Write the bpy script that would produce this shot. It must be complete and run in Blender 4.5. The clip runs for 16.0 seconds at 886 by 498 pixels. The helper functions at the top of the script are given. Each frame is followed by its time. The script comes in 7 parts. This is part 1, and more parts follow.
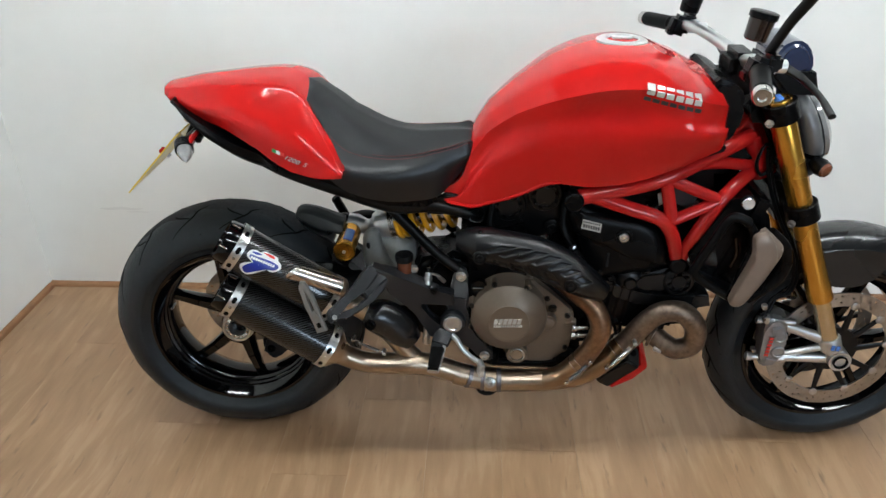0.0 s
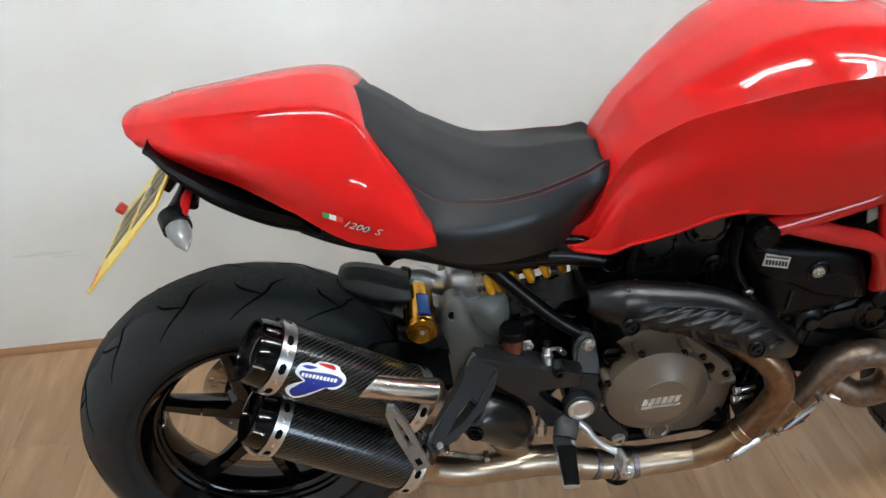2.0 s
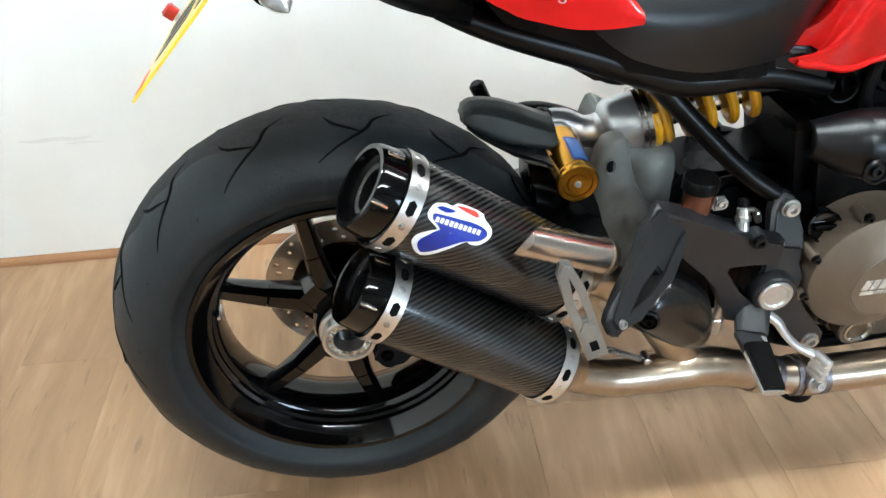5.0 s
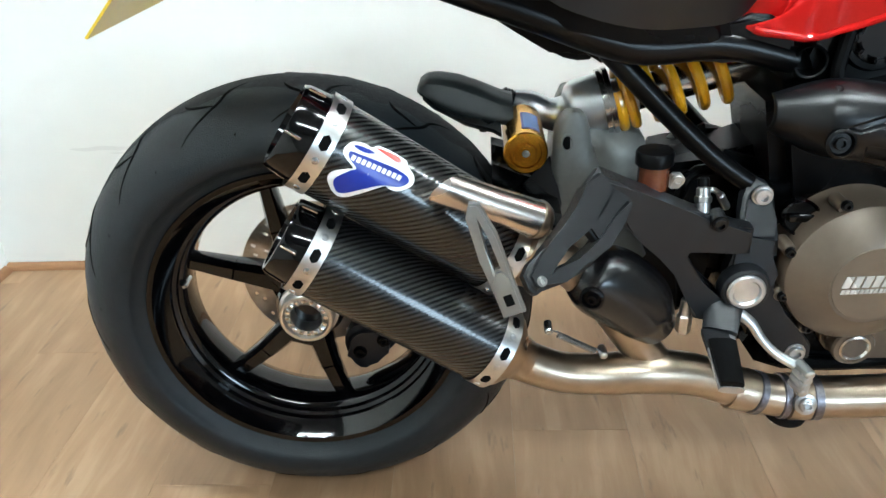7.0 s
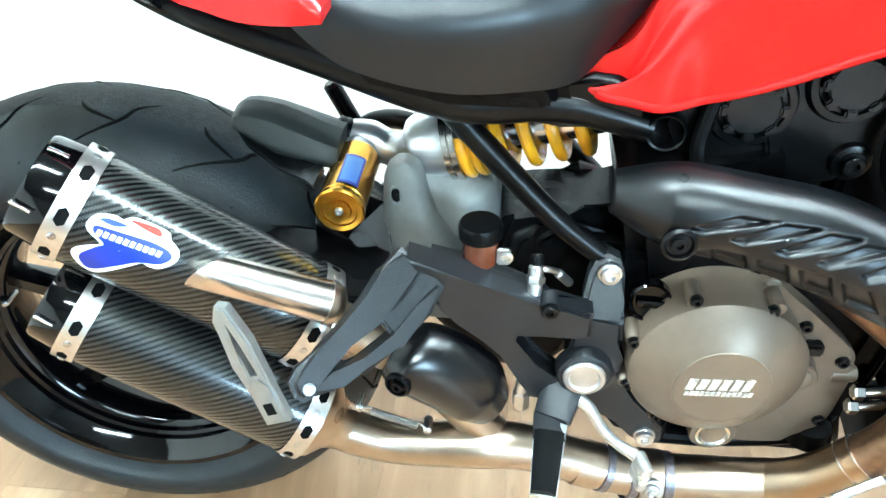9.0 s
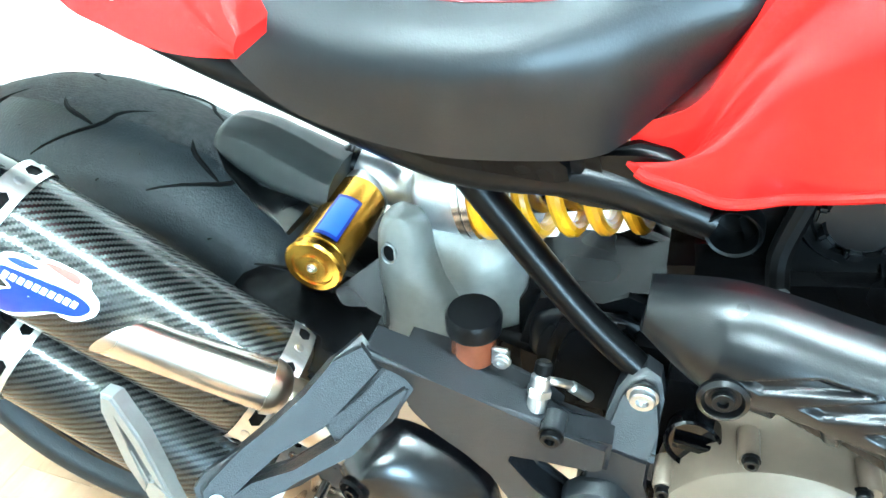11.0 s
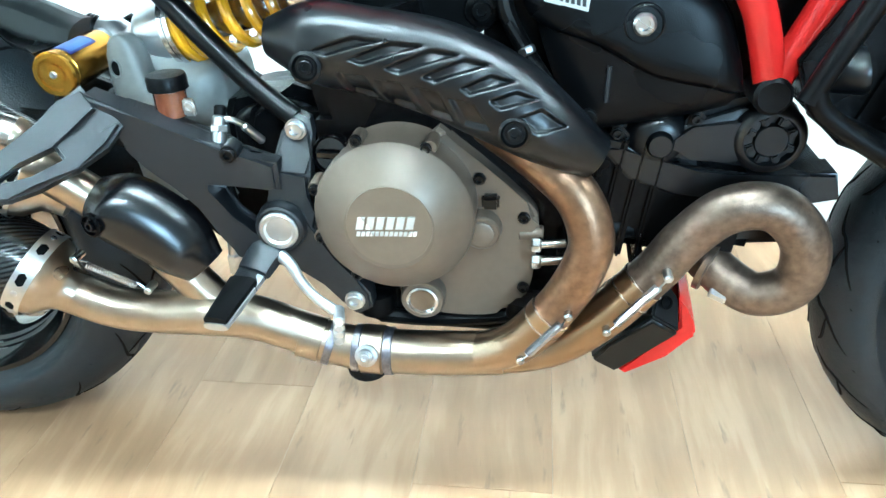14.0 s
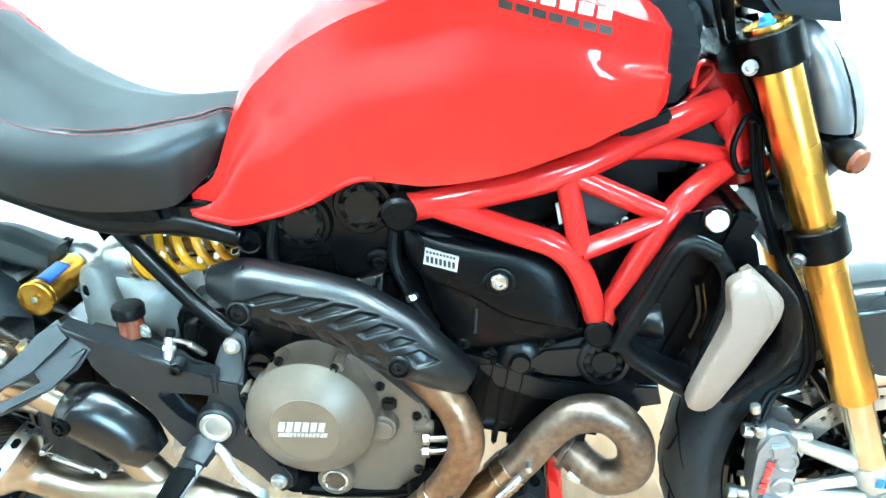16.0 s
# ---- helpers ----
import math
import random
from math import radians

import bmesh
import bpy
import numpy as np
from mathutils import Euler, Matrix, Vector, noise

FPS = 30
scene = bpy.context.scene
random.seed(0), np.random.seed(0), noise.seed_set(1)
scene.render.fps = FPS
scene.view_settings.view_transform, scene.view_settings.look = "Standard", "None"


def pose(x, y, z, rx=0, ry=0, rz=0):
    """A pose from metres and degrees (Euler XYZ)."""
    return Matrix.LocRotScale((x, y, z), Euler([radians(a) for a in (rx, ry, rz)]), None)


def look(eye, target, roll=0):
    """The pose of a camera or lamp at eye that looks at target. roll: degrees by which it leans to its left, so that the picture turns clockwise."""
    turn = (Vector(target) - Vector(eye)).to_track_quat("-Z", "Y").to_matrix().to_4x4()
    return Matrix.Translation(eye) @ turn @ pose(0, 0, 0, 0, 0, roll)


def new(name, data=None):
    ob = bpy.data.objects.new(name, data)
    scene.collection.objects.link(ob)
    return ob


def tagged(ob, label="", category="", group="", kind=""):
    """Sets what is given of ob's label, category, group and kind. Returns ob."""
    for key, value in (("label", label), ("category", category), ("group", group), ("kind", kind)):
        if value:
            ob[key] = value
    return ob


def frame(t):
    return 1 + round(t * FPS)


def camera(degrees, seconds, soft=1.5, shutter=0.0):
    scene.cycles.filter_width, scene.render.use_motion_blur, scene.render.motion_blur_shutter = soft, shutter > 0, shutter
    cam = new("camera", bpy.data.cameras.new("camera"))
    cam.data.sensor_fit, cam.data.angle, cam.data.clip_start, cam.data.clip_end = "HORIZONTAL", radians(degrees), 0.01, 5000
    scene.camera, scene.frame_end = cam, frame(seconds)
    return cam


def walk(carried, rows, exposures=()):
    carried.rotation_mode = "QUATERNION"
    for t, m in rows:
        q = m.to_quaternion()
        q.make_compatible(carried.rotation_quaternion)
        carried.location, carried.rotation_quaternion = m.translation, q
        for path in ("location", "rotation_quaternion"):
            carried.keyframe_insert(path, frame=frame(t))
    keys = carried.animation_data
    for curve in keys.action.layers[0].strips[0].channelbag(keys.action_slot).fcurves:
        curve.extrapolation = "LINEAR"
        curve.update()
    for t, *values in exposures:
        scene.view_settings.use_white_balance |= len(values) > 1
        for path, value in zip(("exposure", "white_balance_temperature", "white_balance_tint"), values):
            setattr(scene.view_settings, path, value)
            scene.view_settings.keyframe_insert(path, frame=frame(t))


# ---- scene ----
cam = camera(62.0, 16.0)
PATH = [
    (0, (0.63, -1.654, 1.423), (0.532, 0.103, 0.473), -0.7),
    (0.5, (0.466, -1.496, 1.42), (0.484, 0.235, 0.418), -0.8),
    (1, (0.367, -1.379, 1.408), (0.406, 0.324, 0.359), -1.2),
    (1.5, (0.319, -1.199, 1.394), (0.383, 0.491, 0.327), -2.7),
    (2, (0.273, -1.046, 1.38), (0.409, 0.598, 0.249), -3),
    (2.5, (0.152, -0.975, 1.374), (0.437, 0.587, 0.158), -3.2),
    (3, (0.034, -0.953, 1.383), (0.465, 0.583, 0.177), -3),
    (3.5, (-0.013, -0.939, 1.371), (0.446, 0.572, 0.143), -3),
    (4, (-0.019, -0.923, 1.328), (0.395, 0.521, 0.008), -1.5),
    (4.3, (0.001, -0.901, 1.268), (0.331, 0.526, -0.094), -1.2),
    (4.5, (0.015, -0.886, 1.228), (0.277, 0.603, -0.082), -1),
    (4.7, (0.04, -0.867, 1.152), (0.245, 0.675, -0.106), -1.6),
    (6.8, (0.247, -0.94, 0.905), (0.118, 0.807, -0.059), -2.7),
    (7, (0.26, -0.944, 0.911), (0.14, 0.803, -0.054), -3.2),
    (7.5, (0.316, -0.958, 0.947), (0.287, 0.789, -0.027), -3.3),
    (8, (0.386, -0.952, 0.987), (0.415, 0.789, 0.004), -2),
    (8.5, (0.451, -0.856, 1.003), (0.415, 0.829, -0.073), -0.9),
    (9, (0.478, -0.74, 1.001), (0.313, 0.858, -0.19), -1),
    (9.2, (0.485, -0.697, 0.997), (0.274, 0.888, -0.204), -1.3),
    (11.3, (0.576, -0.535, 0.971), (0.063, 0.94, -0.278), -1.6),
    (11.5, (0.583, -0.577, 0.964), (0.137, 0.936, -0.267), -0.8),
    (12, (0.611, -0.711, 0.936), (0.298, 0.827, -0.304), -2.9),
    (12.5, (0.672, -0.795, 0.892), (0.534, 0.802, -0.304), -0.6),
    (13, (0.757, -0.828, 0.832), (0.549, 0.843, -0.246), -0.3),
    (13.5, (0.815, -0.874, 0.793), (0.57, 0.829, -0.227), -1.8),
    (14, (0.857, -0.895, 0.814), (0.618, 0.827, -0.175), -2.1),
    (14.5, (0.899, -0.904, 0.843), (0.682, 0.842, -0.107), -2.5),
    (15, (0.932, -0.913, 0.898), (0.778, 0.858, -0.017), -1.8),
    (15.5, (0.944, -0.949, 0.992), (0.779, 0.85, 0.133), -1),
    (16, (0.955, -1, 1.059), (0.809, 0.829, 0.263), -0.4),
]
EXPOSURES = [(0, 1.37, 5760, 5), (1, 1.59, 5760, 5), (2, 1.51, 5760, 6), (3, 1.66, 5660, 5), (3.5, 1.74, 5700, 5), (4.5, 2.25, 5600, 2), (4.7, 2.28, 5600, 2), (7, 2.22, 5500, -1), (8, 2.57, 5200, -5), (9, 3.47, 5050, -9), (11.3, 4.12, 4900, -13), (11.7, 4.12, 4900, -13), (12, 4.07, 4850, -12), (12.5, 3.53, 4750, -12), (13, 3.39, 4700, -12), (14.5, 3.45, 4700, -12), (15.2, 3.91, 4600, -15), (15.5, 4.01, 4550, -16), (16, 3.83, 4550, -17)]
walk(cam, [(t, look(eye, target, roll)) for t, eye, target, roll in PATH], EXPOSURES)

# ---------------------------------------------------------------- world and lights
world = bpy.data.worlds.new("world")
scene.world = world
world.use_nodes = True
sky = world.node_tree.nodes.new("ShaderNodeTexSky")
sky.sky_type, sky.sun_disc, sky.sun_elevation, sky.sun_rotation = "NISHITA", False, radians(35), radians(200)
world.node_tree.links.new(sky.outputs[0], world.node_tree.nodes["Background"].inputs[0])
world.node_tree.nodes["Background"].inputs[1].default_value = 0.1

WEST, EAST, NORTH, SOUTH, CEIL = -0.976, 4.2, 0.657, -4.2, 2.7   # inner faces of the room
WIN = (2.2, 3.5, 0.85, 2.1)                                  # window in the south wall: x0, x1, z0, z1
TUBE_ROWS = ((0.0, -0.50), (1.6, -0.50), (3.2, -0.50), (0.8, -2.2))


def area(name, where, size_x, size_y, power, colour, turn):
    data = bpy.data.lights.new(name, "AREA")
    data.shape, data.size, data.size_y, data.energy, data.color = "RECTANGLE", size_x, size_y, power, colour
    ob = new(name, data)
    ob.matrix_world = pose(*where, *turn)
    return ob


area("window_daylight", ((WIN[0] + WIN[1]) / 2, SOUTH - 0.05, (WIN[2] + WIN[3]) / 2), WIN[1] - WIN[0] - 0.1, WIN[3] - WIN[2] - 0.1, 17, (0.84, 0.92, 1.0), (90, 0, 0))

# ---------------------------------------------------------------- materials


def nodes_of(m):
    m.use_nodes = True
    return m.node_tree.nodes, m.node_tree.links, m.node_tree.nodes["Principled BSDF"]


def pbr(name, base, rough, metal=0.0, var=0.12, scale=25.0, bump=0.0, bscale=400.0, coat=0.0, stretch=(1, 1, 1), rvar=0.12, spec=0.5):
    """A painted, cast or moulded surface: two scales of tone, uneven gloss and fine relief."""
    m = bpy.data.materials.new(name)
    n, l, b = nodes_of(m)
    tc, mp = n.new("ShaderNodeTexCoord"), n.new("ShaderNodeMapping")
    mp.inputs["Scale"].default_value = stretch
    l.new(tc.outputs["Object"], mp.inputs[0])
    big, fine = n.new("ShaderNodeTexNoise"), n.new("ShaderNodeTexNoise")
    big.inputs["Scale"].default_value, fine.inputs["Scale"].default_value = scale * 0.25, scale * 4
    big.inputs["Detail"].default_value, fine.inputs["Detail"].default_value = 3, 4
    for t in (big, fine):
        l.new(mp.outputs[0], t.inputs["Vector"])
    add = n.new("ShaderNodeMath")
    add.operation = "ADD"
    l.new(big.outputs[0], add.inputs[0]), l.new(fine.outputs[0], add.inputs[1])
    ramp = n.new("ShaderNodeMapRange")
    ramp.inputs["From Min"].default_value, ramp.inputs["From Max"].default_value = 0.6, 1.4
    ramp.inputs["To Min"].default_value, ramp.inputs["To Max"].default_value = 1 - var, 1 + var
    l.new(add.outputs[0], ramp.inputs[0])
    mul = n.new("ShaderNodeVectorMath")
    mul.operation = "SCALE"
    mul.inputs[0].default_value = base
    l.new(ramp.outputs[0], mul.inputs["Scale"])
    l.new(mul.outputs[0], b.inputs["Base Color"])
    rr = n.new("ShaderNodeMapRange")
    rr.inputs["From Min"].default_value, rr.inputs["From Max"].default_value = 0.3, 0.7
    rr.inputs["To Min"].default_value, rr.inputs["To Max"].default_value = rough * (1 - rvar), min(1.0, rough * (1 + rvar))
    l.new(big.outputs[0], rr.inputs[0])
    l.new(rr.outputs[0], b.inputs["Roughness"])
    b.inputs["Metallic"].default_value, b.inputs["Specular IOR Level"].default_value = metal, spec
    b.inputs["Coat Weight"].default_value, b.inputs["Coat Roughness"].default_value = coat, 0.03
    if bump:
        grain, bp = n.new("ShaderNodeTexNoise"), n.new("ShaderNodeBump")
        grain.inputs["Scale"].default_value, grain.inputs["Detail"].default_value = bscale, 3
        l.new(mp.outputs[0], grain.inputs["Vector"])
        bp.inputs["Strength"].default_value, bp.inputs["Distance"].default_value = bump, 0.002
        l.new(grain.outputs[0], bp.inputs["Height"]), l.new(bp.outputs[0], b.inputs["Normal"])
    return m


def heat_tint(m, warm, x0, x1):
    """Heat colours that come up along the pipe, from x0 to x1."""
    n, l = m.node_tree.nodes, m.node_tree.links
    b = n["Principled BSDF"]
    tc, sep, ramp, mix = n.new("ShaderNodeTexCoord"), n.new("ShaderNodeSeparateXYZ"), n.new("ShaderNodeMapRange"), n.new("ShaderNodeMix")
    ramp.interpolation_type, mix.data_type = "SMOOTHSTEP", "RGBA"
    ramp.inputs["From Min"].default_value, ramp.inputs["From Max"].default_value = x0, x1
    mix.inputs["B"].default_value = (*warm, 1)
    l.new(tc.outputs["Object"], sep.inputs[0]), l.new(sep.outputs[0], ramp.inputs[0]), l.new(ramp.outputs[0], mix.inputs["Factor"])
    l.new(b.inputs["Base Color"].links[0].from_socket, mix.inputs["A"]), l.new(mix.outputs["Result"], b.inputs["Base Color"])
    return m


RED = pbr("red_lacquer", (0.4400, 0.0085, 0.0075), 0.22, var=0.04, coat=0.52, scale=6, spec=0.03)
RED_FRAME = pbr("red_frame_paint", (0.3900, 0.0110, 0.0100), 0.25, var=0.05, coat=0.55, scale=20, spec=0.10)
BLACK_PLASTIC = pbr("black_moulded_plastic", (0.0018, 0.0019, 0.0022), 0.28, var=0.2, bump=0.15, bscale=900, spec=0.12)
BLACK_SATIN = pbr("black_satin_paint", (0.0012, 0.0013, 0.0015), 0.31, var=0.2, bump=0.05, spec=0.26)
BLACK_GLOSS = pbr("black_gloss_paint", (0.0008, 0.0008, 0.0010), 0.09, var=0.1, coat=0.25, spec=0.28)
SHIELD_BLACK = pbr("black_satin_moulding", (0.0020, 0.0023, 0.0029), 0.29, var=0.15, bump=0.08, bscale=900, spec=0.36)
BLACK_CAST = pbr("black_cast_metal", (0.0014, 0.0014, 0.0016), 0.26, var=0.25, bump=0.2, bscale=700, spec=0.11)
DUSTY = pbr("dusty_black_moulding", (0.014, 0.016, 0.0155), 0.42, var=0.30, scale=14, bump=0.15, bscale=900, spec=0.30)
GREY_CAST = pbr("dark_grey_casting", (0.0100, 0.0108, 0.0125), 0.34, metal=0.1, var=0.15, bump=0.25, bscale=900, spec=0.42)
SWING_GREY = pbr("grey_swingarm_paint", (0.1950, 0.2000, 0.1910), 0.40, metal=0.25, var=0.12, bump=0.25, bscale=800)
COVER_GREY = pbr("bronze_grey_engine_paint", (0.1300, 0.1010, 0.0740), 0.42, metal=0.35, var=0.08, bump=0.08, bscale=900)
COVER_LIGHT = pbr("bronze_grey_cover_disc", (0.1480, 0.1160, 0.0850), 0.38, metal=0.35, var=0.06, bump=0.08, bscale=900)
RUBBER = pbr("tyre_rubber", (0.0105, 0.0135, 0.0160), 0.42, var=0.25, bump=0.35, bscale=500, scale=14, spec=0.28)
# near-black that puts the shade of grooves, holes and seams into the colour
HOLLOW_SHADE = pbr("hollow_shade_black", (0.002, 0.002, 0.002), 0.9, spec=.1, var=0.1)
SCUFF = pbr("scuffed_tread", (0.0280, 0.0290, 0.0300), 0.80, var=0.45, bump=0.6, bscale=350, scale=30, spec=0.15)
STEEL = pbr("polished_steel", (0.62, 0.61, 0.59), 0.20, metal=1.0, var=0.08)
BOLT = pbr("zinc_bolt", (0.50, 0.50, 0.50), 0.28, metal=1.0, var=0.15)
BAND = pbr("brushed_steel_band", (0.60, 0.59, 0.57), 0.32, metal=1.0, var=0.10, stretch=(1, 6, 1))
ALU = pbr("cast_aluminium", (0.56, 0.57, 0.58), 0.30, metal=0.9, var=0.10, bump=0.12, bscale=700)
CALIPER = pbr("grey_anodised_caliper", (0.27, 0.275, 0.285), 0.33, metal=0.85, var=0.14, bump=0.15, bscale=600)
PEG_GREY = pbr("dulled_aluminium", (0.30, 0.31, 0.31), 0.38, metal=0.8, var=0.12, bump=0.12, bscale=700)
PIPE = heat_tint(pbr("heat_tinted_steel", (0.4000, 0.3250, 0.2450), 0.30, metal=1.0, var=0.14, scale=14, bump=0.04), (0.300, 0.200, 0.112), 0.70, 0.90)
PIPE_BROWN = pbr("browned_header_steel", (0.2000, 0.1200, 0.0700), 0.36, metal=0.9, var=0.50, scale=22, bump=0.14)
PIPE_GREY = pbr("dulled_header_steel", (0.1700, 0.1270, 0.0960), 0.40, metal=0.9, var=0.55, scale=24, bump=0.16)
LINK_BLACK = pbr("black_lacquered_shield", (0.0025, 0.0025, 0.0030), 0.25, var=0.15, bump=0.04, bscale=900, spec=0.55)
PIPE_BARE = pbr("bare_brushed_steel", (0.52, 0.46, 0.41), 0.26, metal=1.0, var=0.10, scale=14)
WELD = pbr("blued_weld_bead", (0.20, 0.19, 0.21), 0.35, metal=0.9, var=0.4, scale=60, bump=0.3)
GOLD = pbr("gold_anodised", (0.62, 0.34, 0.055), 0.26, metal=1.0, var=0.08)
GOLD_DARK = pbr("gold_reservoir", (0.52, 0.27, 0.03), 0.24, metal=1.0, var=0.08)
GOLD_PALE = pbr("polished_inner_tube", (0.60, 0.52, 0.36), 0.20, metal=1.0, var=0.08)
YELLOW = pbr("yellow_spring_paint", (0.72, 0.36, 0.005), 0.28, var=0.06, coat=0.5)
SEAT_TOP = pbr("grained_black_vinyl", (0.0075, 0.0085, 0.0098), 0.50, var=0.15, bump=0.28, bscale=800, spec=0.28)
SEAT_SIDE = pbr("smooth_black_vinyl", (0.0050, 0.0058, 0.0070), 0.36, var=0.12, bump=0.07, bscale=700, spec=0.42)
STITCH = pbr("red_thread", (0.14, 0.012, 0.012), 0.7)
SILVER_TRIM = pbr("silver_pearl_plastic", (0.2000, 0.1560, 0.1250), 0.34, metal=0.35, var=0.06, bump=0.1)
GREY_SHELL = pbr("grey_headlamp_shell", (0.1200, 0.1230, 0.1300), 0.30, metal=0.3, var=0.06)
FENDER = pbr("dark_carbon_fender", (0.0100, 0.0105, 0.0110), 0.28, var=0.2, coat=0.30, spec=0.30)
PLATE_YELLOW = pbr("reflective_yellow_plate", (0.78, 0.56, 0.02), 0.32, var=0.05, coat=0.3)
INK = pbr("black_lettering", (0.02, 0.02, 0.02), 0.4)
WHITE = pbr("white_print", (0.80, 0.80, 0.80), 0.35, var=0.03)
BLUE = pbr("blue_print", (0.010, 0.025, 0.26), 0.30, var=0.05)
SKYBLUE = pbr("light_blue_print", (0.06, 0.17, 0.50), 0.35, var=0.1)
PRINT_RED = pbr("red_print", (0.62, 0.03, 0.02), 0.3, var=0.05)
GREEN = pbr("green_print", (0.02, 0.28, 0.06), 0.3)
SILVER_PRINT = pbr("silver_print", (0.62, 0.62, 0.60), 0.30, metal=0.5, var=0.1)
AMBER = pbr("brown_fluid_bottle", (0.1200, 0.0350, 0.0150), 0.18, var=0.2, coat=0.4)
RESERVOIR = pbr("dark_brown_fluid_cup", (0.018, 0.007, 0.004), 0.22, var=0.2, coat=0.3)
RED_LENS = pbr("red_lens", (0.40, 0.01, 0.01), 0.12, coat=1.0)
CLEAR_LENS = pbr("frosted_clear_lens", (0.1600, 0.1600, 0.1600), 0.12, var=0.15, coat=1.0)
DARK_LENS = pbr("tinted_instrument_glass", (0.02, 0.03, 0.07), 0.06, coat=1.0)
HOSE = pbr("rubber_hose", (0.0014, 0.0014, 0.0015), 0.45, var=0.2, spec=0.10)
DISC = pbr("worn_brake_steel", (0.42, 0.39, 0.35), 0.34, metal=1.0, var=0.15, scale=40)
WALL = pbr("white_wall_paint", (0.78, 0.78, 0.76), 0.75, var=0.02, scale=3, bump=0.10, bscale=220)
# unseen east and south walls: dark grey to cut fill light and pale reflections
WALL_LOW_FILL = pbr("low_fill_wall_grey", (0.16, 0.155, 0.145), 0.8, var=0.05, scale=3, bump=0.10, bscale=220)
SMUDGE = pbr("grey_wall_scuff", (0.7100, 0.7050, 0.6900), 0.8, var=0.05, scale=40)
# unseen ceiling: dark so that the lacquer mirrors less haze
CEIL_MAT = pbr("low_haze_ceiling_grey", (0.14, 0.14, 0.135), 0.85, var=0.03, bump=0.15)
BEAD = pbr("varnished_bead_wood", (0.27, 0.135, 0.060), 0.45, var=0.25, scale=20, stretch=(0.3, 3, 3))
LAMP_BODY = pbr("white_enamel", (0.8, 0.8, 0.8), 0.4)


def carbon(name):
    """Two by two twill under clear lacquer, on the UV map (metres)."""
    m = bpy.data.materials.new(name)
    n, l, b = nodes_of(m)
    uv, sep = n.new("ShaderNodeUVMap"), n.new("ShaderNodeSeparateXYZ")
    l.new(uv.outputs[0], sep.inputs[0])

    def op(kind, a, c):
        q = n.new("ShaderNodeMath")
        q.operation = kind
        for k, v in enumerate((a, c)):
            if hasattr(v, "is_linked"):
                l.new(v, q.inputs[k])
            else:
                q.inputs[k].default_value = v
        return q.outputs[0]

    tow = 0.0020
    u, v = op("DIVIDE", sep.outputs[0], tow), op("DIVIDE", sep.outputs[1], tow)
    cell = op("ADD", op("FLOOR", u, 0), op("FLOOR", v, 0))
    over = op("LESS_THAN", op("FLOORED_MODULO", cell, 4.0), 1.5)
    mix = n.new("ShaderNodeMix")
    mix.data_type = "RGBA"
    mix.inputs["A"].default_value, mix.inputs["B"].default_value = (0.002, 0.002, 0.0024, 1), (0.0165, 0.0163, 0.0152, 1)
    l.new(over, mix.inputs["Factor"]), l.new(mix.outputs["Result"], b.inputs["Base Color"])
    rough = op("ADD", op("MULTIPLY", over, 0.12), 0.26)
    l.new(rough, b.inputs["Roughness"])
    b.inputs["Metallic"].default_value = 0.25
    b.inputs["Coat Weight"].default_value, b.inputs["Coat Roughness"].default_value = 0.45, 0.08
    return m


CARBON = carbon("carbon_twill")


